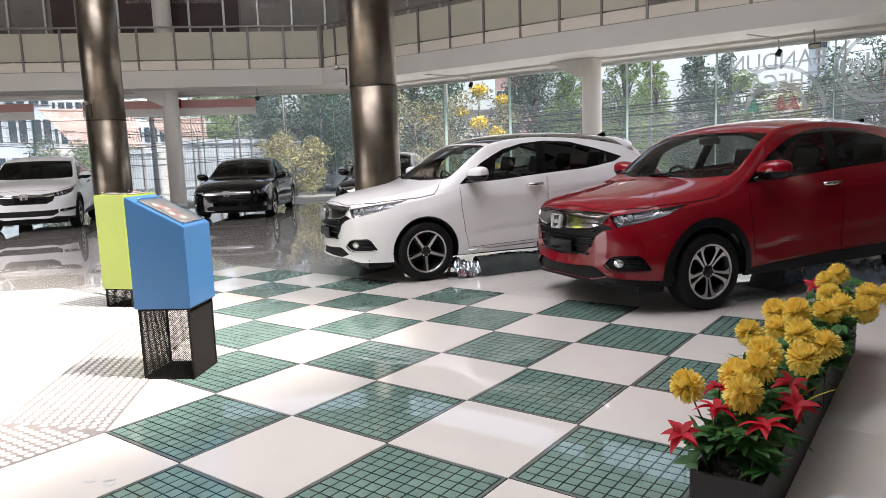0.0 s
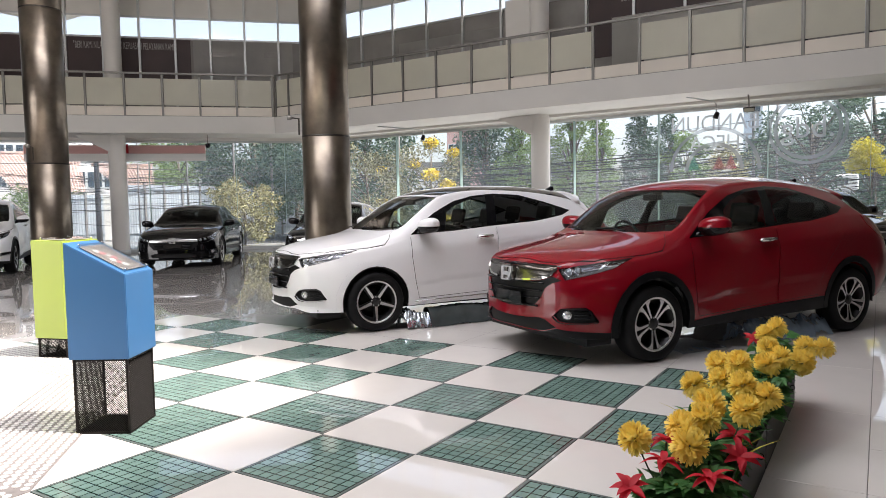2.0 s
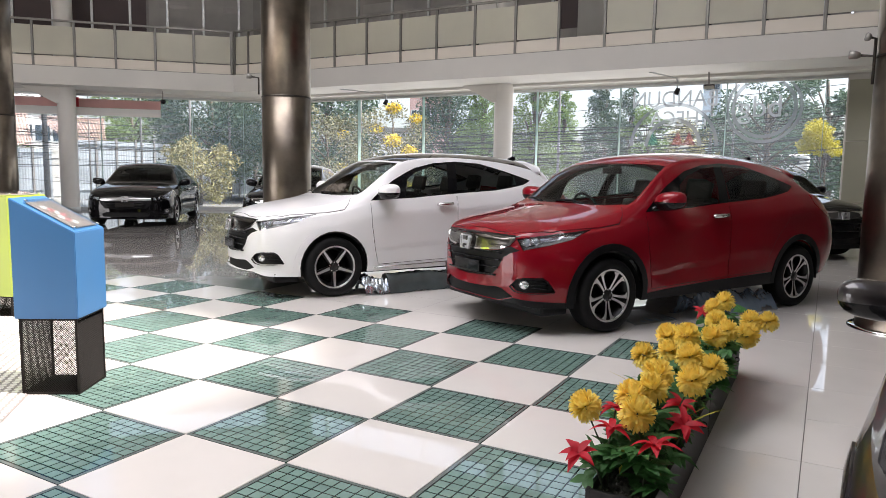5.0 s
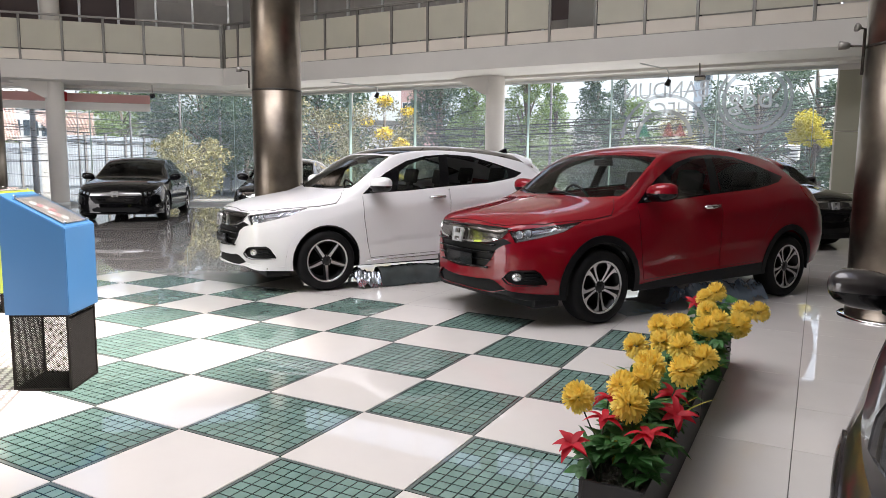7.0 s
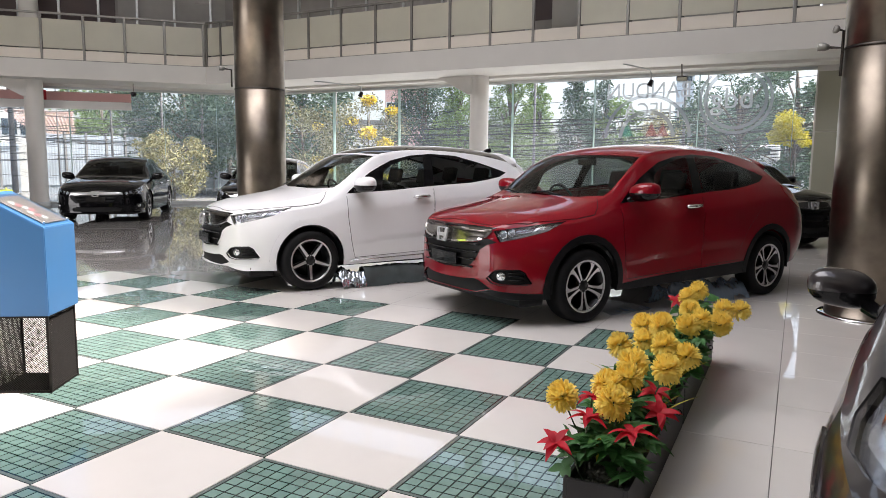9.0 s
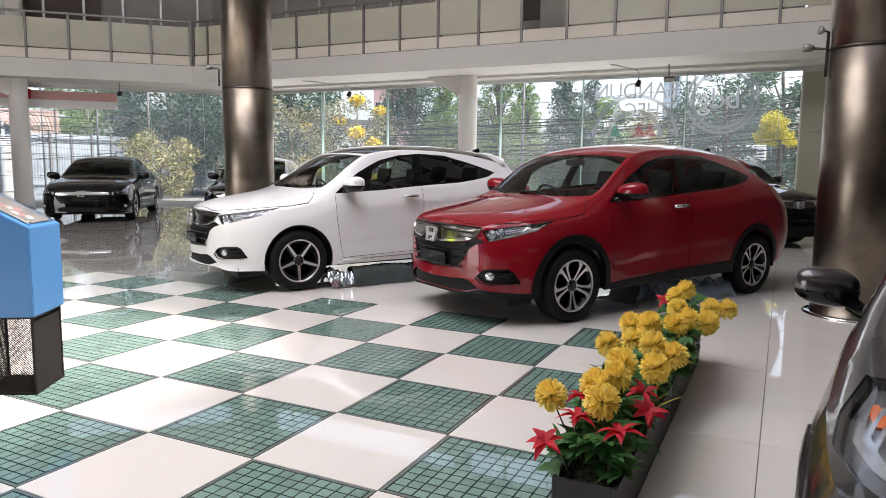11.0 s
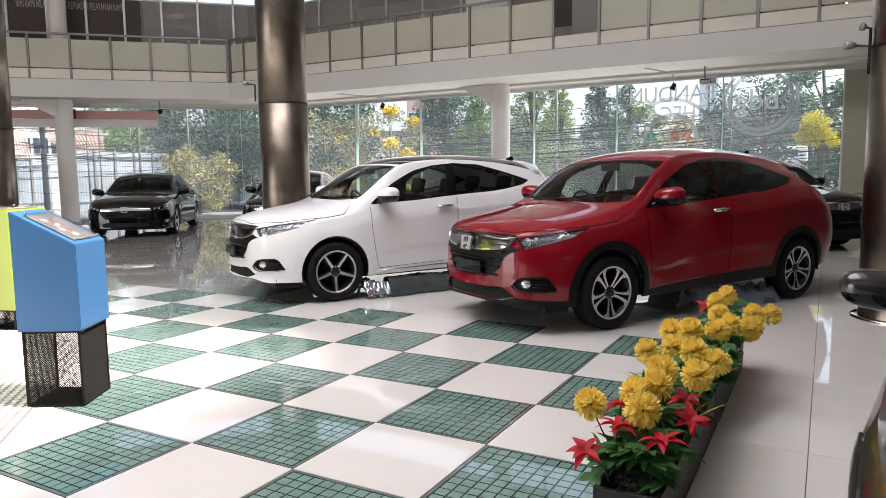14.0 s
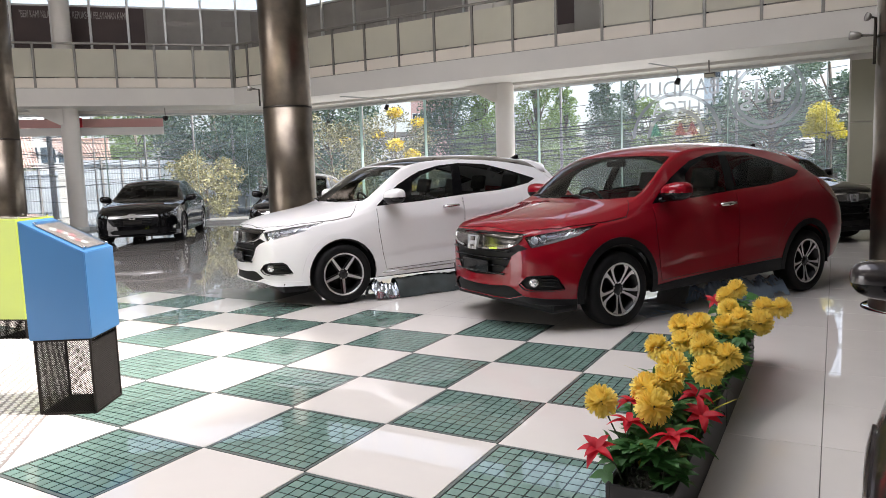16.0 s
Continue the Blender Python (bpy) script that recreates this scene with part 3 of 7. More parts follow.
def shell(spec):
    """Half the body (left side, y >= 0) as a lofted skin. The nose is at x = 0, the tail at x = -length."""
    L = spec["length"]
    g = {k: curve_through(v) for k, v in spec["curves"].items()}
    stations = sorted({0, 0.015, 0.035, 0.06, 0.10, 0.15, 0.21, 0.28} | {0.28 + 0.055 * k for k in range(1, int((L - 0.56) / 0.055) + 1)}
                      | {L - v for v in (0, 0.015, 0.035, 0.06, 0.10, 0.15, 0.21, 0.28)})
    bm = bmesh.new()
    rows = []
    for s in stations:
        zb, zs, zr, zt = g["bottom"](s), g["belt"](s), g["edge"](s), g["top"](s)
        wb, wm, ws, wr = g["w_bottom"](s), g["w_mid"](s), g["w_belt"](s), g["w_edge"](s)
        crease = g["crease"](s)
        pts = []
        zm = zb + 0.45 * (zs - zb)
        hollow = max(0.0, min(1.0, (s - 1.2) / 0.25, (2.95 - s) / 0.25)) * spec.get("hollow", 0.0)
        z_line = 0.475 + 0.075 * (s - 1.2)                 # crease low on the doors, rising to the rear
        for t in (0, 0.08, 0.18, 0.3, 0.42, 0.52, 0.60, 0.66, 0.72, 0.80, 0.9, 1.0):          # lower flank
            k = 1 - (1 - t) ** 2
            z = zb + (zm - zb) * t
            scoop = hollow * (max(0.0, 1 - (z_line - z) / 0.16) if z < z_line else max(0.0, 1 - (z - z_line) / 0.03)) * (1.0 if z < z_line else 0.6)
            pts.append((wb + (wm - wb) * k - scoop * (0.0 if z > z_line else 1.0), z, LOWER))
        for t in (0.25, 0.45, 0.58, 0.66, 0.74, 0.86, 0.95, 1.0):   # upper flank to the belt, with a crease
            y = wm + (ws - wm) * t ** 2.2 + crease * max(0, 1 - abs(t - 0.66) / 0.4)
            pts.append((y, zm + (zs - zm) * t, LOWER))
        for t in (0.05, 0.2, 0.4, 0.6, 0.8, 0.93, 1.0):    # glass house side
            bow = 0.022 * math.sin(math.pi * t) * min(1, max(0, (zr - zs) / 0.3))
            pts.append((ws + (wr - ws) * t + bow, zs + (zr - zs) * t, SIDE))
        for t in (0.06, 0.16, 0.3, 0.45, 0.6, 0.75, 0.88, 1.0):   # over the top to the centre line
            k = 1 - (1 - t) ** 2.3
            pts.append((wr * (1 - t), zr + (zt - zr) * k, TOP))
        rows.append([bm.verts.new((-s, y, z)) for y, z, _ in pts])
        zones = [p[2] for p in pts]
    for a, b in zip(rows, rows[1:]):
        for j in range(len(a) - 1):
            f = bm.faces.new((a[j], b[j], b[j + 1], a[j + 1]))
            f.material_index = zones[j + 1]
    for row, sign, zone, bulge in ((rows[0], 1, NOSE, spec["nose_bulge"]), (rows[-1], -1, TAIL, spec["tail_bulge"])):
        n, cols = len(row), 10
        grid = []
        for j, v in enumerate(row[:-1]):
            line = []
            for c in range(cols):
                t = c / cols
                zrel = j / (n - 1)
                line.append(bm.verts.new((v.co.x + sign * bulge * (1 - (1 - t) ** 2) * (1 - 0.25 * zrel), v.co.y * (1 - t), v.co.z)) if c else v)
            line.append(bm.verts.new((v.co.x + sign * bulge * (1 - 0.25 * zrel), 0, v.co.z)))
            grid.append(line)
        for p, q in zip(grid, grid[1:]):
            for c in range(cols):
                f = bm.faces.new((p[c], q[c], q[c + 1], p[c + 1]) if sign > 0 else (p[c], p[c + 1], q[c + 1], q[c]))
                f.material_index = zone
        last = grid[-1]
        f = bm.faces.new([row[-1]] + last[::-1] if sign > 0 else [row[-1]] + last)
        f.material_index = zone
    corner = [v for v in bm.verts if not v.is_boundary and 0.20 < v.co.y and -v.co.x < 0.32]
    for k in range(14):                # round the corners of the nose
        bmesh.ops.smooth_vert(bm, verts=corner, factor=0.5, use_axis_x=True, use_axis_y=True, use_axis_z=False)
    bmesh.ops.recalc_face_normals(bm, faces=bm.faces)
    c = [f for f in bm.faces if f.material_index == LOWER][0]
    if c.normal.y < 0:
        bmesh.ops.reverse_faces(bm, faces=bm.faces)
    return bm


VIEWS = {"side": (Vector((-1, 0, 0)), Vector((0, 0, 1))),            # u runs from the nose backwards
         "front": (Vector((0, 1, 0)), Vector((0, 0, 1))),
         "plan": (Vector((-1, 0, 0)), Vector((0, 1, 0))),
         "quarter": (Vector((-0.7071, 0.7071, 0)), Vector((0, 0, 1)))}


def inside(poly, u, v):
    hit = False
    for (x1, y1), (x2, y2) in zip(poly, poly[1:] + poly[:1]):
        if (y1 > v) != (y2 > v) and u < (x2 - x1) * (v - y1) / (y2 - y1) + x1:
            hit = not hit
    return hit


def cut_out(bm, view, poly, zones, keep=True, smin=-9.0, smax=99.0):
    """Cuts an outline into the skin; takes those faces out and gives them as a new bmesh."""
    U, V = VIEWS[view]
    N = U.cross(V)
    u0, u1 = min(p[0] for p in poly), max(p[0] for p in poly)
    v0, v1 = min(p[1] for p in poly), max(p[1] for p in poly)
    for (p, q) in zip(poly, poly[1:] + poly[:1]):
        eu0, eu1 = min(p[0], q[0]) - 0.02, max(p[0], q[0]) + 0.02
        ev0, ev1 = min(p[1], q[1]) - 0.02, max(p[1], q[1]) + 0.02
        faces = []
        for f in bm.faces:
            if f.material_index not in zones or not smin <= -f.calc_center_median().x <= smax:
                continue
            us = [v.co.dot(U) for v in f.verts]
            if max(us) < eu0 or min(us) > eu1:
                continue
            vs = [v.co.dot(V) for v in f.verts]
            if max(vs) < ev0 or min(vs) > ev1:
                continue
            faces.append(f)
        if not faces:
            continue
        a, b = p[0] * U + p[1] * V, q[0] * U + q[1] * V
        geom = list({x for f in faces for x in (*f.verts, *f.edges)}) + faces
        bmesh.ops.bisect_plane(bm, geom=geom, plane_co=a, plane_no=(b - a).cross(N).normalized(), dist=1e-5)
    taken = [f for f in bm.faces if f.material_index in zones and smin <= -f.calc_center_median().x <= smax
             and inside(poly, f.calc_center_median().dot(U), f.calc_center_median().dot(V))]
    out = bmesh.new()
    if keep:
        vmap = {}
        for f in taken:
            for v in f.verts:
                if v not in vmap:
                    vmap[v] = out.verts.new(v.co)
                    vmap[v].normal = v.normal
            nf = out.faces.new([vmap[v] for v in f.verts])
            nf.smooth = True
        out.normal_update()
    bmesh.ops.delete(bm, geom=taken, context="FACES")
    return out


def pushed(bm, d, rim=0.0):
    """Moves a skin along its normals; rim: closes the step back with a border of that depth."""
    bm.normal_update()
    if rim:
        edges = [e for e in bm.edges if e.is_boundary and not all(abs(v.co.y) < 0.002 for v in e.verts)]
        for e in edges:
            e.smooth = False
        r = bmesh.ops.extrude_edge_only(bm, edges=edges)
        for v in [v for v in r["geom"] if isinstance(v, bmesh.types.BMVert)]:
            near = min((e.other_vert(v) for e in v.link_edges), key=lambda w: (w.co - v.co).length)
            v.co = near.co - near.normal * rim
    shift = [(v, v.normal.copy()) for v in bm.verts]
    for v, n in shift:
        v.co += n * d
    return bm


def mirrored(bm, join=True):
    """Adds the other side (join) or gives the other side alone."""
    if join:
        geom = bm.verts[:] + bm.edges[:] + bm.faces[:]
        made = bmesh.ops.duplicate(bm, geom=geom)["geom"]
        for v in made:
            if isinstance(v, bmesh.types.BMVert):
                v.co.y = -v.co.y
        bmesh.ops.reverse_faces(bm, faces=[f for f in made if isinstance(f, bmesh.types.BMFace)])
        bmesh.ops.remove_doubles(bm, verts=[v for v in bm.verts if abs(v.co.y) < 0.002], dist=0.003)
        return bm
    out = bm.copy()
    for v in out.verts:
        v.co.y = -v.co.y
    bmesh.ops.reverse_faces(out, faces=out.faces)
    return out


def grown(poly, e):
    """The outline moved outwards by e."""
    area = sum(a[0] * b[1] - b[0] * a[1] for a, b in zip(poly, poly[1:] + poly[:1]))
    out = []
    for k, p in enumerate(poly):
        a, b = Vector(poly[k - 1]), Vector(poly[(k + 1) % len(poly)])
        p = Vector(p)
        n = Vector(((b - a).y, -(b - a).x)).normalized() * (1 if area > 0 else -1)
        out.append(tuple(p + n * e))
    return out


def circle(u, v, r, n=22, a0=0.0, a1=360.0):
    k = n if a1 - a0 >= 360 else n - 1
    return [(u + r * math.cos(radians(a0 + (a1 - a0) * i / k)), v + r * math.sin(radians(a0 + (a1 - a0) * i / k))) for i in range(n)]


def tyre_and_rim(car, name, at, r, width, style, rim_r):
    """A wheel whose outer face looks along +y of its pose."""
    wheel = new(name)
    wheel.empty_display_size = 0.1
    wheel.parent, wheel.matrix_basis = car, at
    turn = Matrix.Rotation(radians(-90), 4, "X")        # z of the lathe to +y
    h = width / 2
    bm = bmesh.new()
    lathe(bm, [(rim_r, -h * 0.8), (rim_r + 0.02, -h), (r - 0.035, -h), (r - 0.008, -h * 0.82), (r, -h * 0.5), (r, h * 0.5), (r - 0.008, h * 0.82),
               (r - 0.035, h), (rim_r + 0.03, h), (rim_r + 0.012, h * 0.96), (rim_r - 0.004, h * 0.8)], 48, m=turn)
    part("tyre", bm, M_TYRE, wheel, smooth=True)
    bm = bmesh.new()
    lathe(bm, [(rim_r + 0.006, h * 0.86), (rim_r - 0.008, h * 0.9), (rim_r - 0.014, h * 0.82)], 48, m=turn)
    part("rim", bm, M_RIM, wheel, "alloy rim", smooth=True)
    bm = bmesh.new()
    lathe(bm, [(rim_r - 0.014, h * 0.82), (rim_r - 0.022, h * 0.72), (rim_r - 0.045, h * 0.2), (rim_r - 0.05, -h * 0.8)], 48, m=turn)
    part("rim_barrel", bm, M_RIM_DARK, wheel, "dark rim barrel", smooth=True)
    bm = bmesh.new()
    for r0, r1, z in ((0.0, rim_r * 0.72, -h * 0.1),):
        lathe(bm, [(0.03, z), (r1, z), (r1, z - 0.02)], 40, m=turn)
    part("brake_disc", bm, M_DISC, wheel, smooth=False)
    # black disc that puts the shade behind the spokes in
    bm = bmesh.new()
    lathe(bm, [(rim_r - 0.05, -h * 0.35), (0.02, -h * 0.35)], 40, m=turn)
    part("inner_shade", bm, M_BLACK, wheel)
    hub_z, rim_z = h * 0.55, h * 0.82
    spokes = 5
    for k in range(spokes):
        a = 2 * math.pi * k / spokes + math.pi / 2
        rot = turn @ Matrix.Rotation(a, 4, "Z")
        bm = bmesh.new()
        if style == "double":            # each spoke splits into a Y
            arms = (((0.05, 0.003), (0.05, 0.021), (rim_r * 0.45, 0.027), (rim_r * 0.68, 0.036), (rim_r * 0.79, 0.049), (rim_r * 0.86, 0.082), (rim_r * 0.885, 0.108), (rim_r * 0.94, 0.112), (rim_r * 0.975, 0.045), (rim_r - 0.008, 0.026), (rim_r * 0.84, 0.020), (rim_r * 0.68, 0.014), (rim_r * 0.45, 0.007)),)
            for m_sign in (1, -1):
                for arm in arms:
                    pts = [(x, m_sign * y) for x, y in arm]
                    if m_sign < 0:
                        pts = pts[::-1]
                    lo = [bm.verts.new(rot @ Vector((x, y, hub_z - 0.03 + (rim_z - hub_z) * x / rim_r))) for x, y in pts]
                    hi = [bm.verts.new(rot @ Vector((x, y, hub_z + (rim_z - hub_z) * x / rim_r))) for x, y in pts]
                    bm.faces.new(hi)
                    for i in range(len(pts)):
                        f = bm.faces.new((lo[i], lo[(i + 1) % len(pts)], hi[(i + 1) % len(pts)], hi[i]))
                        f.material_index = 1
        else:                            # slim machined blades on dark ones
            for w0, w1, mat, dz in ((0.016, 0.011, 0, 0.0), (0.024, 0.026, 1, -0.016)):
                pts = [(0.05, -w0), (rim_r - 0.012, -w1), (rim_r - 0.012, w1), (0.05, w0)]
                lo = [bm.verts.new(rot @ Vector((x, y, hub_z - 0.03 + dz + (rim_z - hub_z) * x / rim_r))) for x, y in pts]
                hi = [bm.verts.new(rot @ Vector((x, y, hub_z + dz + (rim_z - hub_z) * x / rim_r))) for x, y in pts]
                f = bm.faces.new(hi)
                f.material_index = mat
                for i in range(4):
                    f = bm.faces.new((lo[i], lo[(i + 1) % 4], hi[(i + 1) % 4], hi[i]))
                    f.material_index = 1
        bmesh.ops.recalc_face_normals(bm, faces=bm.faces)
        part("spoke", bm, [M_RIM, M_RIM_DARK], wheel)
    bm = bmesh.new()
    lathe(bm, [(0.062, hub_z - 0.03), (0.062, hub_z + 0.002), (0.05, hub_z + 0.008), (0.034, hub_z + 0.004), (0.03, hub_z + 0.012), (0.001, hub_z + 0.014)], 24, m=turn)
    part("hub_cap", bm, M_RIM_DARK, wheel, smooth=True)
    for k in range(5):
        a = 2 * math.pi * (k + 0.5) / 5 + math.pi / 2
        bm = bmesh.new()
        lathe(bm, [(0.009, hub_z), (0.009, hub_z + 0.012), (0.001, hub_z + 0.013)], 6, m=turn @ Matrix.Translation((0.05 * math.cos(a), 0.05 * math.sin(a), 0)))
        part("wheel_nut", bm, M_CHROME, wheel)
    return wheel


CROSSOVER = dict(
    hollow=0.009, length=4.24, nose_bulge=0.10, tail_bulge=0.06, wheelbase=2.61, front=0.775, wheel_r=0.318, rim_r=0.224, tyre_w=0.215, track=0.775,
    curves=dict(
        bottom=[(0, 0.27), (0.1, 0.235), (0.4, 0.235), (1.1, 0.25), (2.9, 0.27), (3.6, 0.30), (4.1, 0.36), (4.24, 0.42)],
        belt=[(0, 0.73), (0.06, 0.775), (0.2, 0.80), (0.5, 0.845), (0.8, 0.885), (0.95, 0.915), (1.1, 0.96), (1.25, 0.995), (1.6, 1.015), (2.1, 1.05), (2.5, 1.075), (2.9, 1.105), (3.2, 1.145), (3.45, 1.17), (3.7, 1.165), (3.92, 1.10), (4.1, 1.0), (4.24, 0.86)],
        edge=[(0, 0.79), (0.06, 0.84), (0.2, 0.878), (0.5, 0.925), (0.8, 0.975), (0.98, 1.025), (1.1, 1.075), (1.3, 1.215), (1.5, 1.355), (1.7, 1.445), (1.95, 1.485), (2.25, 1.50), (2.6, 1.49), (3.0, 1.462), (3.35, 1.415), (3.6, 1.36), (3.75, 1.275), (3.9, 1.15), (4.05, 1.04), (4.15, 0.95), (4.24, 0.88)],
        top=[(0, 0.825), (0.06, 0.875), (0.2, 0.92), (0.5, 0.975), (0.8, 1.025), (0.97, 1.055), (1.2, 1.215), (1.4, 1.35), (1.6, 1.46), (1.75, 1.51), (1.95, 1.54), (2.3, 1.562), (2.7, 1.565), (3.1, 1.55), (3.5, 1.515), (3.85, 1.46), (3.91, 1.43), (4.0, 1.29), (4.12, 1.11), (4.2, 0.98), (4.24, 0.90)],
        w_bottom=[(0, 0.50), (0.06, 0.63), (0.2, 0.755), (0.5, 0.84), (0.9, 0.86), (3.1, 0.86), (3.8, 0.83), (4.1, 0.74), (4.24, 0.62)],
        w_mid=[(0, 0.52), (0.06, 0.65), (0.2, 0.775), (0.5, 0.868), (0.9, 0.888), (1.9, 0.872), (3.1, 0.888), (3.8, 0.868), (4.1, 0.80), (4.24, 0.68)],
        w_belt=[(0, 0.50), (0.06, 0.61), (0.2, 0.72), (0.5, 0.805), (0.8, 0.825), (1.2, 0.825), (2.3, 0.83), (3.1, 0.81), (3.5, 0.765), (3.92, 0.72), (4.1, 0.69), (4.24, 0.62)],
        w_edge=[(0, 0.46), (0.06, 0.56), (0.2, 0.65), (0.5, 0.705), (0.85, 0.735), (1.05, 0.748), (1.2, 0.738), (1.4, 0.712), (1.6, 0.682), (1.8, 0.652), (2.3, 0.615), (3.0, 0.58), (3.4, 0.555), (3.7, 0.545), (3.9, 0.60), (4.1, 0.62), (4.24, 0.58)],
        crease=[(0, 0), (0.6, 0.004), (1.3, 0.010), (2.2, 0.018), (3.1, 0.030), (3.8, 0.020), (4.24, 0)]))


SEDAN = dict(
    length=4.78, nose_bulge=0.10, tail_bulge=0.06, wheelbase=2.83, front=0.86, wheel_r=0.335, rim_r=0.235, tyre_w=0.225, track=0.80,
    curves=dict(
        bottom=[(0, 0.22), (0.1, 0.19), (0.5, 0.19), (1.2, 0.20), (3.6, 0.20), (4.3, 0.26), (4.78, 0.38)],
        belt=[(0, 0.64), (0.06, 0.69), (0.2, 0.74), (0.5, 0.795), (0.9, 0.85), (1.3, 0.90), (2.0, 0.93), (3.0, 0.955), (3.8, 0.98), (4.3, 0.98), (4.65, 0.90), (4.78, 0.75)],
        edge=[(0, 0.67), (0.06, 0.725), (0.2, 0.78), (0.5, 0.84), (1.0, 0.91), (1.22, 0.935), (1.6, 1.135), (1.95, 1.30), (2.4, 1.385), (2.9, 1.39), (3.4, 1.325), (3.8, 1.18), (4.1, 1.05), (4.35, 1.01), (4.78, 0.79)],
        top=[(0, 0.70), (0.06, 0.765), (0.2, 0.83), (0.5, 0.89), (1.0, 0.955), (1.18, 0.975), (1.6, 1.20), (1.95, 1.36), (2.3, 1.43), (2.7, 1.45), (3.2, 1.42), (3.7, 1.30), (4.1, 1.12), (4.35, 1.065), (4.7, 1.0), (4.78, 0.83)],
        w_bottom=[(0, 0.56), (0.06, 0.70), (0.2, 0.82), (0.5, 0.88), (1.0, 0.90), (3.6, 0.90), (4.4, 0.85), (4.78, 0.66)],
        w_mid=[(0, 0.58), (0.06, 0.72), (0.2, 0.84), (0.5, 0.905), (1.0, 0.93), (2.0, 0.92), (3.6, 0.93), (4.4, 0.88), (4.78, 0.70)],
        w_belt=[(0, 0.54), (0.06, 0.66), (0.2, 0.77), (0.5, 0.83), (0.9, 0.855), (1.3, 0.865), (2.4, 0.87), (3.6, 0.865), (4.3, 0.82), (4.78, 0.64)],
        w_edge=[(0, 0.50), (0.06, 0.60), (0.2, 0.70), (0.5, 0.75), (1.0, 0.76), (1.22, 0.745), (1.6, 0.69), (2.0, 0.645), (2.8, 0.635), (3.4, 0.625), (3.9, 0.64), (4.3, 0.72), (4.78, 0.60)],
        crease=[(0, 0), (0.6, 0.004), (1.4, 0.012), (3.6, 0.016), (4.78, 0)]))

FEAT_SEDAN = dict(
    dlo=[(1.42, 0.925), (1.70, 1.10), (2.0, 1.235), (2.4, 1.30), (2.9, 1.305), (3.35, 1.24), (3.75, 1.10), (3.85, 1.02), (3.0, 0.975), (2.2, 0.955)],
    glass=[("front_window", [(1.72, 0.955), (1.80, 1.12), (2.05, 1.22), (2.4, 1.275), (2.58, 1.28), (2.56, 0.975)], 1),
           ("rear_window", [(2.68, 0.985), (2.68, 1.28), (2.9, 1.28), (3.32, 1.215), (3.68, 1.09), (3.70, 1.03)], 1)],
    screen=[(1.20, -0.02), (1.24, 0.35), (1.38, 0.69), (1.65, 0.655), (1.95, 0.62), (1.99, 0.3), (2.0, -0.02)],
    back=[(3.45, -0.02), (3.45, 0.52), (4.02, 0.58), (4.05, -0.02)],
    roof=[(2.02, -0.02), (1.98, 0.555), (2.6, 0.565), (3.4, 0.55), (3.43, -0.02)],
    bonnet=[(0.05, -0.02), (0.07, 0.40), (0.13, 0.56), (0.3, 0.66), (0.6, 0.72), (1.0, 0.73), (1.18, 0.62), (1.15, -0.02)],
    front_door=[(1.50, 0.33), (1.45, 0.5), (1.43, 0.8), (1.42, 1.2), (2.62, 1.2), (2.62, 0.33)],
    rear_door=[(2.635, 0.33), (2.635, 1.2), (3.62, 1.2), (3.58, 0.92), (3.40, 0.76), (3.25, 0.6), (3.18, 0.33)],
    sill=[(1.28, 0.1), (3.25, 0.1), (3.25, 0.30), (1.28, 0.30)],
    arch=(0.335, 0.365, 0.385),
    lamp=[(0.38, 0.575), (0.36, 0.655), (0.55, 0.70), (0.80, 0.745), (1.08, 0.80), (1.02, 0.745), (0.84, 0.665), (0.62, 0.59)],
    bar=[(-0.02, 0.60), (-0.02, 0.665), (0.42, 0.655), (0.60, 0.65), (0.55, 0.60), (0.40, 0.592)],
    grille=[(-0.02, 0.42), (-0.02, 0.59), (0.40, 0.582), (0.55, 0.59), (0.50, 0.50), (0.42, 0.42)],
    intake=[(-0.02, 0.24), (-0.02, 0.34), (0.40, 0.34), (0.50, 0.30), (0.46, 0.24)],
    fog=[(0.62, 0.30), (0.64, 0.40), (0.86, 0.42), (0.94, 0.34), (0.90, 0.30)],
    lip=[(-0.02, 0.0), (-0.02, 0.225), (0.55, 0.225), (0.95, 0.21), (0.95, 0.0)],
    tail=[(4.42, 0.74), (4.86, 0.74), (4.86, 0.88), (4.30, 0.90)],
    mirror=(1.58, 0.985, 0.985), handles=[(2.38, 0.80), (3.38, 0.83)], seat_z=0.33)

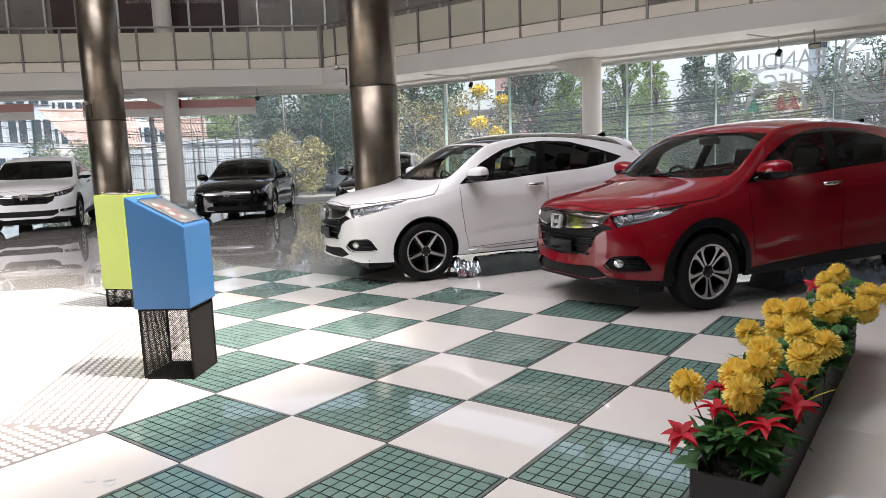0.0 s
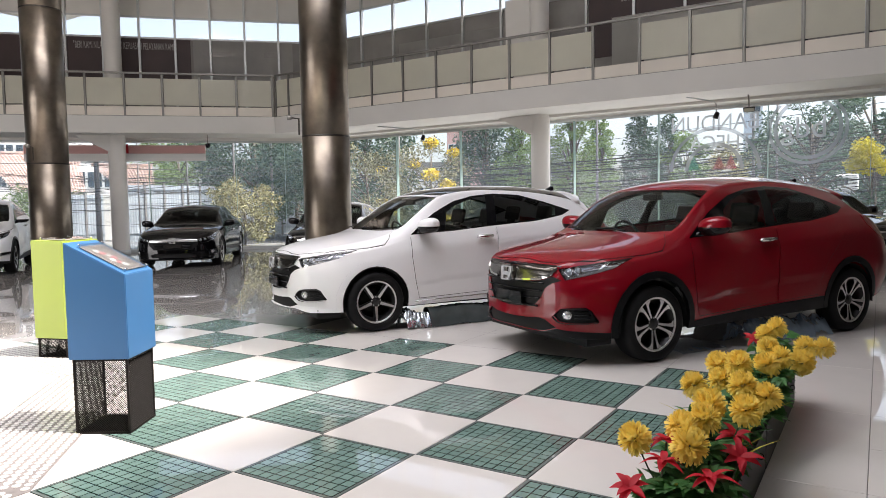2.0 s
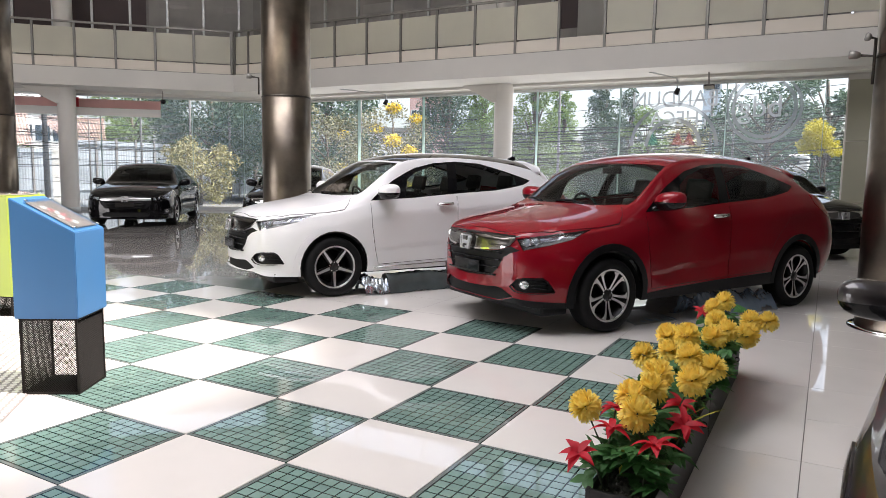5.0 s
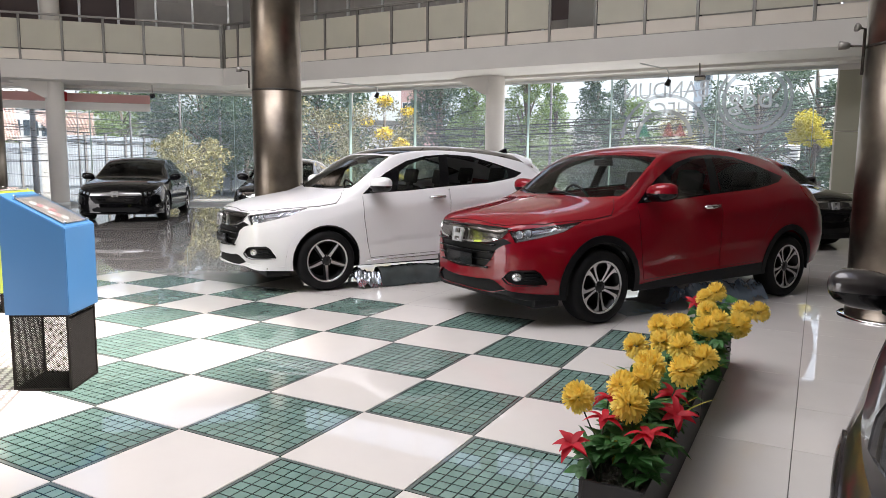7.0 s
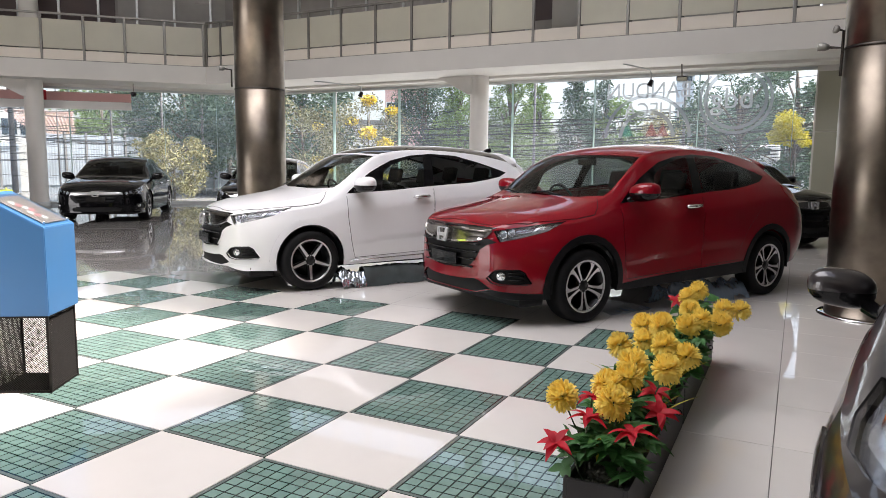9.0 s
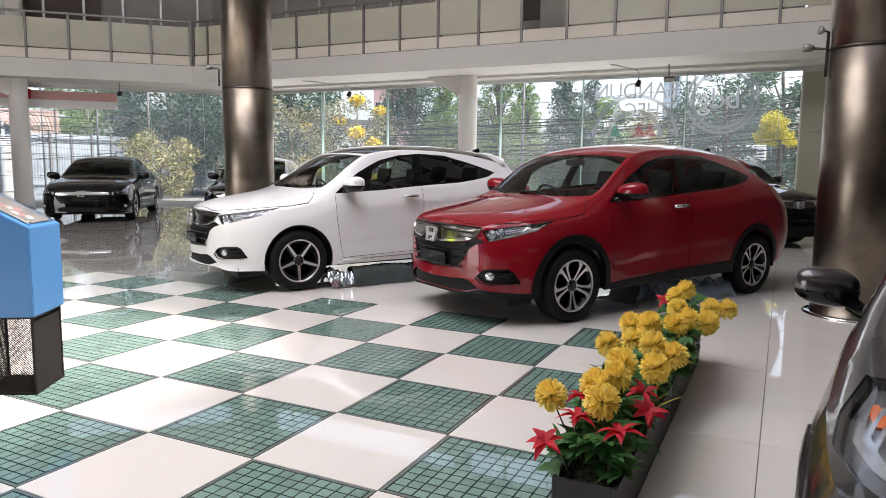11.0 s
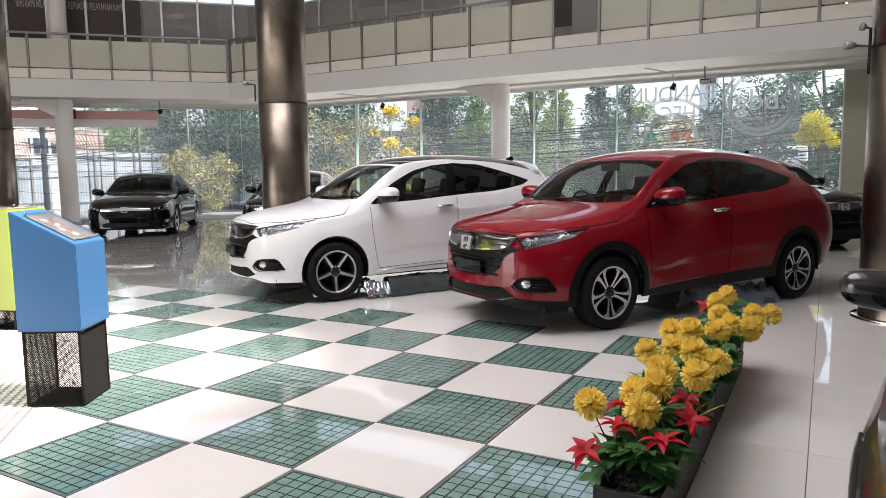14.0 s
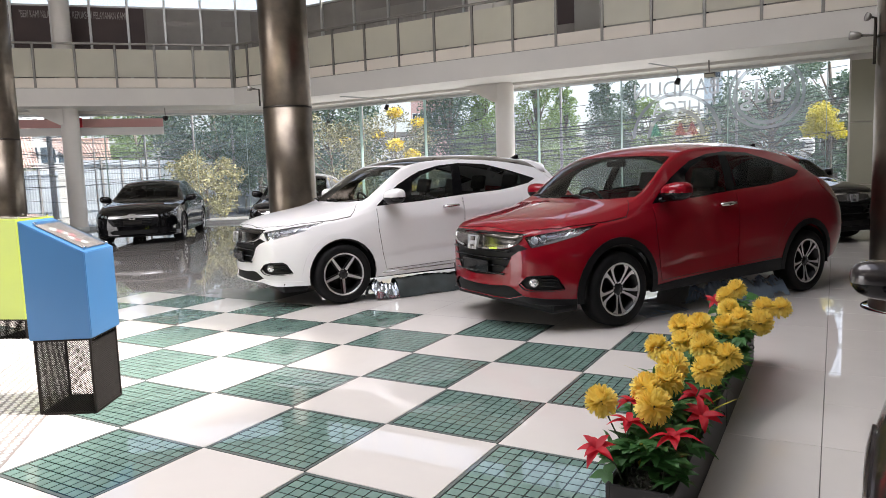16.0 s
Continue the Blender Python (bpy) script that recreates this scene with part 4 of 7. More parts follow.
FEAT_CROSSOVER = dict(
    dlo=[(1.205, 1.013), (1.38, 1.155), (1.50, 1.235), (1.65, 1.31), (1.80, 1.375), (2.06, 1.432), (2.36, 1.457), (2.72, 1.44), (3.05, 1.36), (3.30, 1.285), (3.43, 1.242), (3.29, 1.19), (3.05, 1.15), (2.84, 1.122), (2.44, 1.098), (2.06, 1.07), (1.76, 1.043), (1.50, 1.03)],
    glass=[("front_window", [(1.62, 1.05), (1.68, 1.25), (1.80, 1.325), (2.06, 1.405), (2.24, 1.425), (2.17, 1.09), (1.9, 1.068)], 0),
           ("rear_window", [(2.30, 1.103), (2.36, 1.432), (2.72, 1.415), (3.02, 1.345), (3.20, 1.29), (3.17, 1.19), (3.05, 1.168), (2.84, 1.14)], 1)],
    screen=[(0.975, -0.02), (0.985, 0.30), (1.01, 0.50), (1.09, 0.722), (1.18, 0.727), (1.32, 0.710), (1.48, 0.682), (1.61, 0.645), (1.585, 0.43), (1.565, 0.20), (1.56, -0.02)],
    back=[(3.93, -0.02), (3.93, 0.46), (4.14, 0.52), (4.16, -0.02)],
    roof=[(1.60, -0.02), (1.605, 0.20), (1.62, 0.43), (1.67, 0.645), (1.90, 0.632), (2.3, 0.607), (3.0, 0.572), (3.5, 0.545), (3.78, 0.50), (3.82, -0.02)],
    bonnet=[(0.03, -0.02), (0.035, 0.30), (0.06, 0.47), (0.14, 0.61), (0.27, 0.70), (0.45, 0.755), (0.60, 0.785), (0.70, 0.802), (0.90, 0.812), (0.96, 0.78), (1.03, 0.70), (1.0, 0.55), (0.965, 0.30), (0.95, -0.02)],
    front_door=[(1.27, 0.345), (1.235, 0.50), (1.20, 0.77), (1.205, 1.2), (2.28, 1.2), (2.275, 0.392), (1.79, 0.37)],
    rear_door=[(2.292, 0.394), (2.297, 1.2), (3.2, 1.2), (3.25, 1.0), (3.12, 0.86), (2.97, 0.70), (2.88, 0.55), (2.85, 0.415)],
    sill=[(1.15, 0.1), (2.95, 0.1), (2.95, 0.392), (2.6, 0.38), (2.17, 0.365), (1.79, 0.346), (1.42, 0.325), (1.15, 0.30)],
    arch=(0.325, 0.375, 0.435),
    lamp=[(0.46, 0.703), (0.40, 0.793), (0.53, 0.815), (0.77, 0.85), (0.99, 0.877), (0.93, 0.845), (0.84, 0.795), (0.65, 0.745)],
    bar=[(-0.02, 0.673), (-0.02, 0.806), (0.333, 0.804), (0.52, 0.802), (0.527, 0.784), (0.488, 0.734), (0.382, 0.696), (0.15, 0.677)],
    bar_trim=[(-0.02, 0.672), (-0.02, 0.690), (0.15, 0.694), (0.372, 0.714), (0.468, 0.748), (0.505, 0.803), (0.53, 0.803), (0.529, 0.784), (0.490, 0.733), (0.384, 0.695), (0.15, 0.675)],
    brow=[(-0.02, 0.808), (-0.02, 0.826), (0.3, 0.823), (0.5, 0.82), (0.55, 0.816), (0.54, 0.806), (0.5, 0.805), (0.3, 0.807)],
    grille=[(-0.02, 0.450), (-0.02, 0.668), (0.15, 0.672), (0.384, 0.692), (0.495, 0.732), (0.575, 0.70), (0.495, 0.674), (0.428, 0.63), (0.391, 0.559), (0.334, 0.495), (0.272, 0.468)],
    intake=[(-0.02, 0.285), (-0.02, 0.367), (0.244, 0.372), (0.37, 0.383), (0.427, 0.372), (0.53, 0.312), (0.402, 0.275)],
    fog=[(0.365, 0.41), (0.42, 0.468), (0.478, 0.48), (0.63, 0.487), (0.675, 0.463), (0.735, 0.371), (0.635, 0.36), (0.482, 0.356), (0.41, 0.37)],
    lip=[(-0.02, 0.0), (-0.02, 0.28), (0.40, 0.268), (0.53, 0.305), (0.58, 0.298), (0.724, 0.288), (0.81, 0.282), (0.95, 0.262), (0.95, 0.0)],
    tail=[(3.68, 1.15), (3.95, 1.12), (4.10, 1.0), (4.16, 0.93), (4.0, 0.90), (3.80, 0.98), (3.70, 1.06)],
    mirror=(1.36, 0.95, 1.112), handles=[(2.11, 0.968)], seat_z=0.42, wipers=True, spoiler=True)
FEAT_WHITE = dict(FEAT_CROSSOVER, sill_strip=True, sill=[(1.15, 0.1), (2.95, 0.1), (2.95, 0.35), (2.3, 0.318), (1.15, 0.275)], arch=(0.325, 0.372, 0.438),
                  front_door=[(1.275, 0.325), (1.235, 0.50), (1.20, 0.77), (1.205, 1.2), (2.28, 1.2), (2.275, 0.352)],
                  rear_door=[(2.292, 0.354), (2.297, 1.2), (3.2, 1.2), (3.25, 1.0), (3.12, 0.86), (2.97, 0.70), (2.88, 0.55), (2.85, 0.375)])


def fitted_seat(car, s, y, z, width, mat):
    bm = bmesh.new()
    m = Matrix.Translation((-s - 0.12, y, z + 0.1)) @ Matrix.Rotation(radians(-14), 4, "Y")
    box(bm, (-0.07, -width / 2, 0), (0.06, width / 2, 0.56), bevel=0.05, seg=3)
    box(bm, (-0.02, -0.08, 0.53), (0.0, 0.08, 0.62))
    bmesh.ops.transform(bm, matrix=m, verts=bm.verts)
    box(bm, (-s - 0.12, y - width / 2, z), (-s + 0.36, y + width / 2, z + 0.16), bevel=0.05, seg=3)
    seat = part("seat", bm, mat, car, smooth=True)
    bm = bmesh.new()
    box(bm, (-0.05, -0.13, 0.60), (0.03, 0.13, 0.78), bevel=0.035, seg=3)
    bmesh.ops.transform(bm, matrix=m, verts=bm.verts)
    part("headrest", bm, mat, seat, smooth=True)


def build_car(name, label, spec, feat, at, body, cladding, arch_trim, roof, wheel_style, group="", lit_lamp=True, chrome_bar=None,
              screen_glass=None, door_glass=None, tail_glass=None, interior=True):
    """One car: lofted skin cut into panels, glazing, lamps, wheels, mirrors and cabin."""
    car = thing(name, label, "car", at, group)
    bm = shell(spec)
    L, rw = spec["length"], spec["wheel_r"]
    axles = (spec["front"], spec["front"] + spec["wheelbase"])
    zc, r_in, r_out = feat["arch"]

    def both(pname, half, mats, lbl="", d=0.0, rim=0.0):
        if d or rim:
            pushed(half, d, rim)
        other = mirrored(half, join=False)
        a = part(pname, half, mats, car, lbl, smooth=True)
        b = part(pname, other, mats, car, lbl, smooth=True)
        return a, b

    def whole(pname, half, mats, lbl="", d=0.0, rim=0.0):
        if d or rim:
            pushed(half, d, rim)
            for v in half.verts:
                if abs(v.co.y) < 0.012:
                    v.co.y = 0.0
        return part(pname, mirrored(half), mats, car, lbl, smooth=True)

    # glazing
    frame = cut_out(bm, "side", feat["dlo"], {SIDE})
    for f in frame.faces:
        f.material_index = 0
    panes = [(n, cut_out(frame, "side", poly, {0}), g) for n, poly, g in feat["glass"]]
    both("window_frame", frame, M_BLACK_GLOSS)
    for n, half, g in panes:
        both(n, half, ((door_glass or M_CAR_GLASS), (tail_glass or M_DARK_GLASS))[g])
    whole("windscreen", cut_out(bm, "plan", feat["screen"], {TOP}), screen_glass or M_SCREEN)
    whole("rear_screen", cut_out(bm, "plan", feat["back"], {TOP}), M_DARK_GLASS)
    whole("roof_panel", cut_out(bm, "plan", feat["roof"], {TOP}), roof, d=0.002, rim=0.012)
    # wheel arches
    for k, s in enumerate(axles):
        ring = cut_out(bm, "side", circle(s, zc, r_out, 28), {LOWER})
        for f in ring.faces:
            f.material_index = 0
        cut_out(ring, "side", circle(s, zc, r_in, 28), {0}, keep=False).free()
        both("arch_trim", ring, arch_trim, d=0.007, rim=0.03)
        bm2 = bmesh.new()
        n = 20
        arc = [(math.cos(math.pi * (i / n)), math.sin(math.pi * (i / n))) for i in range(n + 1)]
        rows = [[bm2.verts.new((-s + (r_in - 0.004) * c, y, zc - 0.05 + (r_in + 0.03) * sn)) for c, sn in arc] for y in (min(0.86, spec["track"] + spec["tyre_w"] / 2 - 0.012), 0.50)]
        for i in range(n):
            bm2.faces.new((rows[0][i], rows[0][i + 1], rows[1][i + 1], rows[1][i]))
        bm2.faces.new(rows[1])
        both("arch_liner", bm2, M_SEAM)
    # front: lamps, grille, intakes
    lamp = cut_out(bm, "quarter", feat["lamp"], {LOWER, SIDE, NOSE, TOP}, smax=1.3)
    inner = pushed(lamp.copy(), -0.03, 0.0)
    for f in inner.faces:
        f.material_index = 0
    skin = BVHTree.FromBMesh(inner)
    Q = feat["lamp"]

    def between(a, b, k, up=0.0):
        return (a[0] + (b[0] - a[0]) * k, a[1] + (b[1] - a[1]) * k + up)

    tall = Q[1][1] - Q[0][1]
    low = [Q[0], Q[7], Q[6], Q[5], Q[4], between(Q[5], Q[4], 0.3, tall * 0.17), between(Q[6], Q[5], 0.2, tall * 0.2), between(Q[7], Q[6], 0.1, tall * 0.18), between(Q[0], Q[7], 0.1, tall * 0.16)]
    strips = [cut_out(inner, "quarter", low, {0})]
    if lit_lamp:
        drop = tall * 0.14
        strips.append(cut_out(inner, "quarter", Q[1:5] + [(u, v - drop) for u, v in Q[4:0:-1]], {0}))
    for k in (0.15, 0.55):
        a, b = between(Q[7], Q[6], k + 0.25, tall * 0.15), between(Q[3], Q[4], k * 0.75, -tall * 0.1)
        w = tall * 0.17
        strips.append(cut_out(inner, "quarter", [(a[0] - w, a[1]), (b[0] - w, b[1]), (b[0] + w * 0.5, b[1] + 0.004), (a[0] + w * 0.5, a[1])], {0}))
    if feat.get("amber"):
        both("indicator", cut_out(inner, "quarter", feat["amber"], {0}), M_AMBER, "amber indicator", d=0.006, rim=0.01)
    both("lamp_housing", inner, M_LAMP_DARK if lit_lamp else M_BLACK_GLOSS)
    for k, strip in enumerate(strips):
        both("lamp_strip", strip, M_LAMP_INNER if lit_lamp else M_BLACK_GLOSS, d=0.006, rim=0.01)
    quarter = VIEWS["quarter"]
    out_way = quarter[0].cross(quarter[1])
    for k, r in ((0.20, 0.40), (0.42, 0.36)):
        u, v = between(between(Q[0], Q[1], 0.56), between(Q[7], Q[2], 0.56), k * 2.0)
        hit = skin.ray_cast(quarter[0] * u + quarter[1] * v + out_way * 3, -out_way)
        if hit[0] is None:
            continue
        r = r * tall
        for sgn in (1, -1):
            b2 = bmesh.new()
            n = (hit[1] if hit[1].dot(out_way) > 0 else -hit[1]) + Vector((0.8, 0, 0))
            n = Vector((n.x, sgn * n.y, n.z * 0.3)).normalized()
            m = Matrix.Translation((hit[0].x, sgn * hit[0].y, hit[0].z)) @ n.to_track_quat("Z", "Y").to_matrix().to_4x4()
            lathe(b2, [(r, -0.015), (r, 0.008), (r * 0.88, 0.012), (r * 0.80, 0.004)], 24, m=m)
            bulb = part("projector", b2, M_CHROME, car, smooth=True)
            b2 = bmesh.new()
            lathe(b2, [(r * 0.8, 0.002), (r * 0.6, 0.010), (r * 0.3, 0.015), (0.001, 0.0165)], 24, m=m)
            part("projector_lens", b2, M_LAMP_BULB, bulb, smooth=True)
    both("lamp_lens", lamp, M_LENS)
    # black strip drawn for the dark gap line below the bonnet edge
    if feat.get("brow"):
        whole("grille_brow", cut_out(bm, "front", feat["brow"], {NOSE, LOWER, SIDE, TOP}, smax=0.6), M_BLACK_GLOSS)
    bar = cut_out(bm, "front", feat["bar"], {NOSE, LOWER, SIDE, TOP}, smax=0.6)
    if feat.get("bar_trim"):
        for f in bar.faces:
            f.material_index = 0
        whole("grille_trim", cut_out(bar, "front", feat["bar_trim"], {0}), M_CHROME, "bright chrome trim", d=0.012, rim=0.02)
    whole("grille_bar", bar, chrome_bar or M_SMOKE_CHROME, d=0.006, rim=0.02)
    g = cut_out(bm, "front", feat["grille"], {NOSE, LOWER}, smax=0.6)
    gz = [p[1] for p in feat["grille"]]
    whole("grille", g, M_BLACK, d=-0.012, rim=0.0)
    nb = spec["nose_bulge"]
    for k in range(4):
        z = min(gz) + 0.03 + (max(gz) - min(gz) - 0.05) * k / 3.6
        w = 0.36 + 0.10 * (z - min(gz)) / (max(gz) - min(gz))
        b2 = bmesh.new()
        tube(b2, [(nb * (1 - (y / 0.62) ** 2) * 0.97 - 0.004, y, z) for y in [w * (i / 8 - 1) for i in range(17)]], 0.009, 6)
        part("grille_slat", b2, M_BLACK_GLOSS, car, smooth=True)
    b2 = bmesh.new()
    box(b2, (nb - 0.012, -0.20, min(gz) + 0.035), (nb + 0.012, 0.20, min(gz) + 0.135), bevel=0.006)
    part("plate_holder", b2, M_BLACK_GLOSS, car, "blank black number plate holder")
    whole("lower_intake", cut_out(bm, "front", feat["intake"], {NOSE, LOWER}, smax=0.6), M_SEAM, d=-0.02)
    fog = cut_out(bm, "quarter", feat["fog"], {LOWER, NOSE}, smax=0.9)
    fc = Vector((0, 0, 0))
    for v in fog.verts:
        fc += v.co
    fc = fc / max(1, len(fog.verts))
    skin = BVHTree.FromBMesh(fog)
    F = feat["fog"]
    u0, u1, v0, v1 = min(p[0] for p in F), max(p[0] for p in F), min(p[1] for p in F), max(p[1] for p in F)
    both("fog_lamp_recess", fog, M_BLACK, d=-0.018, rim=-0.018)
    for k in range(3):
        v = v0 + (v1 - v0) * (0.3 + 0.22 * k)
        pts = [skin.ray_cast(quarter[0] * (u0 + (u1 - u0) * t) + quarter[1] * v + out_way * 3, -out_way)[0] for t in (0.46, 0.55, 0.64, 0.73, 0.82)]
        pts = [p for p in pts if p is not None]
        if len(pts) > 2:
            for sgn in (1, -1):
                b2 = bmesh.new()
                tube(b2, [(p.x - 0.008, sgn * (p.y - 0.008), p.z) for p in pts], 0.006, 6)
                part("fog_slat", b2, M_BLACK_GLOSS, car, smooth=True)
    hit = skin.ray_cast(quarter[0] * (u0 + (u1 - u0) * 0.30) + quarter[1] * ((v0 + v1) / 2) + out_way * 3, -out_way)[0]
    fc = hit + Vector((-0.012, 0.02, 0)) if hit is not None else fc
    for sgn in (1, -1):
        b2 = bmesh.new()
        lathe(b2, [(0.001, 0.012), (0.03, 0.008), (0.042, 0.0), (0.046, -0.02)], 20,
              m=Matrix.Translation((fc.x + 0.004, sgn * (fc.y - 0.03), fc.z)) @ Matrix.Rotation(radians(35 * sgn), 4, "Z") @ Matrix.Rotation(radians(90), 4, "Y"))
        part("fog_lamp", b2, M_LAMP_INNER, car, smooth=True)
    whole("front_lip", cut_out(bm, "front", feat["lip"], {NOSE, LOWER}, smax=0.55), cladding, d=0.004, rim=0.02)
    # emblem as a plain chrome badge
    b2 = bmesh.new()
    zb = (feat["bar"][0][1] + feat["bar"][1][1]) / 2 - 0.01
    m = Matrix.Translation((nb + 0.022, 0, zb)) @ Matrix.Rotation(radians(90), 4, "Z") @ Matrix.Rotation(radians(82), 4, "X") @ Matrix.Scale(1.3, 4)
    ring_o = [(0.050, -0.045), (0.064, 0.036), (0.054, 0.050), (-0.054, 0.050), (-0.064, 0.036), (-0.050, -0.045)]
    for q in range(6):
        (x1, y1), (x2, y2) = ring_o[q], ring_o[(q + 1) % 6]
        prism(b2, [(x1, y1), (x2, y2), (x2 * 0.82, y2 * 0.82), (x1 * 0.82, y1 * 0.82)], -0.006, 0.008, m=m)
    prism(b2, [(-0.030, -0.012), (0.030, -0.012), (0.034, 0.012), (-0.034, 0.012)], -0.004, 0.007, m=m)
    prism(b2, [(-0.040, -0.036), (-0.024, -0.036), (-0.030, 0.040), (-0.046, 0.040)], -0.004, 0.007, m=m)
    prism(b2, [(0.040, -0.036), (0.024, -0.036), (0.030, 0.040), (0.046, 0.040)], -0.004, 0.007, m=m)
    bmesh.ops.recalc_face_normals(b2, faces=b2.faces)
    part("badge", b2, M_BADGE, car, "chrome nose badge")
    # panels
    def panel(view, poly, zones, smax=99.0):
        """A panel cut out within a narrow strip, blackened for the shade of its gap."""
        gap = cut_out(bm, view, grown(poly, 0.006), zones, smax=smax)
        for f in gap.faces:
            f.material_index = 0
        return cut_out(gap, view, poly, {0}), gap

    lid, gap = panel("plan", feat["bonnet"], {TOP, SIDE}, 1.3)
    whole("bonnet", lid, body, d=0.003, rim=0.02)
    whole("bonnet_gap", gap, M_SEAM, d=-0.002)
    both("tail_lamp", cut_out(bm, "side", feat["tail"], {LOWER, SIDE, TAIL}), M_TAIL, d=0.004, rim=0.02)
    both("sill_cladding", cut_out(bm, "side", feat["sill"], {LOWER}), cladding, d=0.006, rim=0.02)
    for door_name in ("front_door", "rear_door"):
        if feat.get(door_name):
            leaf, gap = panel("side", feat[door_name], {LOWER})
            both(door_name, leaf, body, d=0.003, rim=0.02)
            both("door_gap", gap, M_SEAM, d=-0.002)
    for f in bm.faces:
        f.material_index = 0
    part("body", mirrored(bm), body, car, smooth=True)
    # mirrors and handles
    ms, my, mz = feat["mirror"]
    mk = feat.get("mirror_size", 1.1)
    for sgn in (1, -1):
        def cap(z0, z1, lowcut):
            b3 = bmesh.new()
            bmesh.ops.create_uvsphere(b3, u_segments=20, v_segments=14, radius=1)
            for v in b3.verts:
                x, y, z = v.co
                p = (abs(x) ** 2.6 + abs(y) ** 2.6 + abs(z) ** 2.6) ** (1 / 2.6)
                v.co = Vector((x, y, z)) / p
                v.co = mk * Vector((v.co.x * 0.085 + 0.02 * v.co.y * sgn * -1, sgn * v.co.y * 0.115, v.co.z * 0.075 + 0.012 * v.co.y))
                v.co += Vector((-ms, sgn * my, mz))
            bmesh.ops.bisect_plane(b3, geom=b3.verts[:] + b3.edges[:] + b3.faces[:], plane_co=(0, 0, mz + lowcut), plane_no=(0, 0, 1 if z0 else -1), clear_inner=True)
            if sgn < 0:
                bmesh.ops.reverse_faces(b3, faces=b3.faces)
            return b3
        holder = part("mirror_housing", cap(1, 0, -0.008), body, car, "rounded door mirror", smooth=True)
        part("mirror_base", cap(0, 0, -0.0085), M_BLACK_GLOSS, holder, smooth=True)
        b2 = bmesh.new()
        tube(b2, [(-ms + 0.01, sgn * (my - 0.08), mz - 0.05), (-ms + 0.05, sgn * (my - 0.14), mz - 0.075), (-ms + 0.07, sgn * (my - 0.2), mz - 0.08)], [0.028, 0.024, 0.03], 8)
        part("mirror_arm", b2, M_BLACK_GLOSS, holder, smooth=True)
    for s, z in feat["handles"]:
        for sgn in (1, -1):
            y = sgn * (spec["curves"]["w_mid"][4][1] - 0.012)
            b2 = bmesh.new()
            tube(b2, [(-s + 0.10, y, z - 0.002), (-s + 0.085, y + sgn * 0.03, z), (-s, y + sgn * 0.036, z + 0.003), (-s - 0.085, y + sgn * 0.03, z + 0.006), (-s - 0.10, y, z + 0.006)], [0.014, 0.019, 0.021, 0.019, 0.014], 8)
            part("door_handle", b2, M_CHROME, car, "chrome door handle", smooth=True)
            b2 = bmesh.new()
            cup = [(-s + 0.075 * math.cos(a), y + sgn * 0.014, z - 0.004 + 0.026 * math.sin(a)) for a in (2 * math.pi * k / 16 for k in range(16))]
            ring = [b2.verts.new(p) for p in cup]
            deep = [b2.verts.new((p[0], p[1] - sgn * 0.03, p[2])) for p in cup]
            b2.faces.new(ring)
            for k in range(16):
                b2.faces.new((ring[k], ring[(k + 1) % 16], deep[(k + 1) % 16], deep[k]))
            bmesh.ops.recalc_face_normals(b2, faces=b2.faces)
            part("handle_cup", b2, body, car)
    if feat.get("wipers"):
        for y in (0.30, -0.30):
            b2 = bmesh.new()
            tube(b2, [(-0.955, y, 1.066), (-1.005, y - 0.22, 1.088), (-1.01, y - 0.46 if y > 0 else y - 0.30, 1.082)], 0.008, 6)
            part("wiper", b2, M_BLACK, car)
    b2 = bmesh.new()
    zt = curve_through(spec["curves"]["top"])
    s0 = L * 0.84
    prism(b2, [(0.0, 0.0), (0.17, 0.0), (0.16, 0.055), (0.13, 0.06)], -0.02, 0.02,
          m=Matrix.Translation((-s0 + 0.02, 0, zt(s0) - 0.012)) @ Matrix.Rotation(radians(180), 4, "Z") @ Matrix.Rotation(radians(90), 4, "X"))
    bmesh.ops.recalc_face_normals(b2, faces=b2.faces)
    part("roof_fin", b2, M_BLACK_GLOSS, car)
    if feat.get("sill_strip"):
        side_w = curve_through(spec["curves"]["w_bottom"])
        for sgn in (1, -1):
            b2 = bmesh.new()
            tube(b2, [(-q, sgn * (side_w(q) + 0.022), 0.292 + 0.022 * (q - 1.2)) for q in (1.22, 1.5, 1.8, 2.1, 2.4, 2.7, 2.88)], 0.008, 6)
            part("sill_strip", b2, M_CHROME, car, "thin chrome sill strip", smooth=True)
    if feat.get("spoiler"):              # lip over the rear screen, drawn back in the middle
        b2 = bmesh.new()
        rows = []
        for k in range(17):
            y = 0.55 * (k / 8 - 1)
            q = (y / 0.55) ** 2
            root = zt(3.55) + (1.358 - zt(3.55)) * abs(y / 0.57) ** 2.6
            rows.append([b2.verts.new(p) for p in ((-3.55, y * 0.97, root - 0.002), (-3.74 + 0.06 * q, y * 0.99, root - 0.012), (-3.96 + 0.24 * q, y, 1.455 - 0.105 * q),
                                                   (-3.95 + 0.24 * q, y, 1.431 - 0.105 * q), (-3.70 + 0.05 * q, y * 0.97, root - 0.12))])
        for p, q in zip(rows, rows[1:]):
            for j in range(4):
                b2.faces.new((p[j], q[j], q[j + 1], p[j + 1]))
        b2.faces.new(rows[0])
        b2.faces.new(rows[-1][::-1])
        bmesh.ops.recalc_face_normals(b2, faces=b2.faces)
        part("rear_spoiler", b2, body, car, smooth=True)
    # under the car and in the cabin
    b2 = bmesh.new()
    box(b2, (-L + 0.35, -0.64, 0.20), (-0.25, 0.64, 0.42), bevel=0.05)
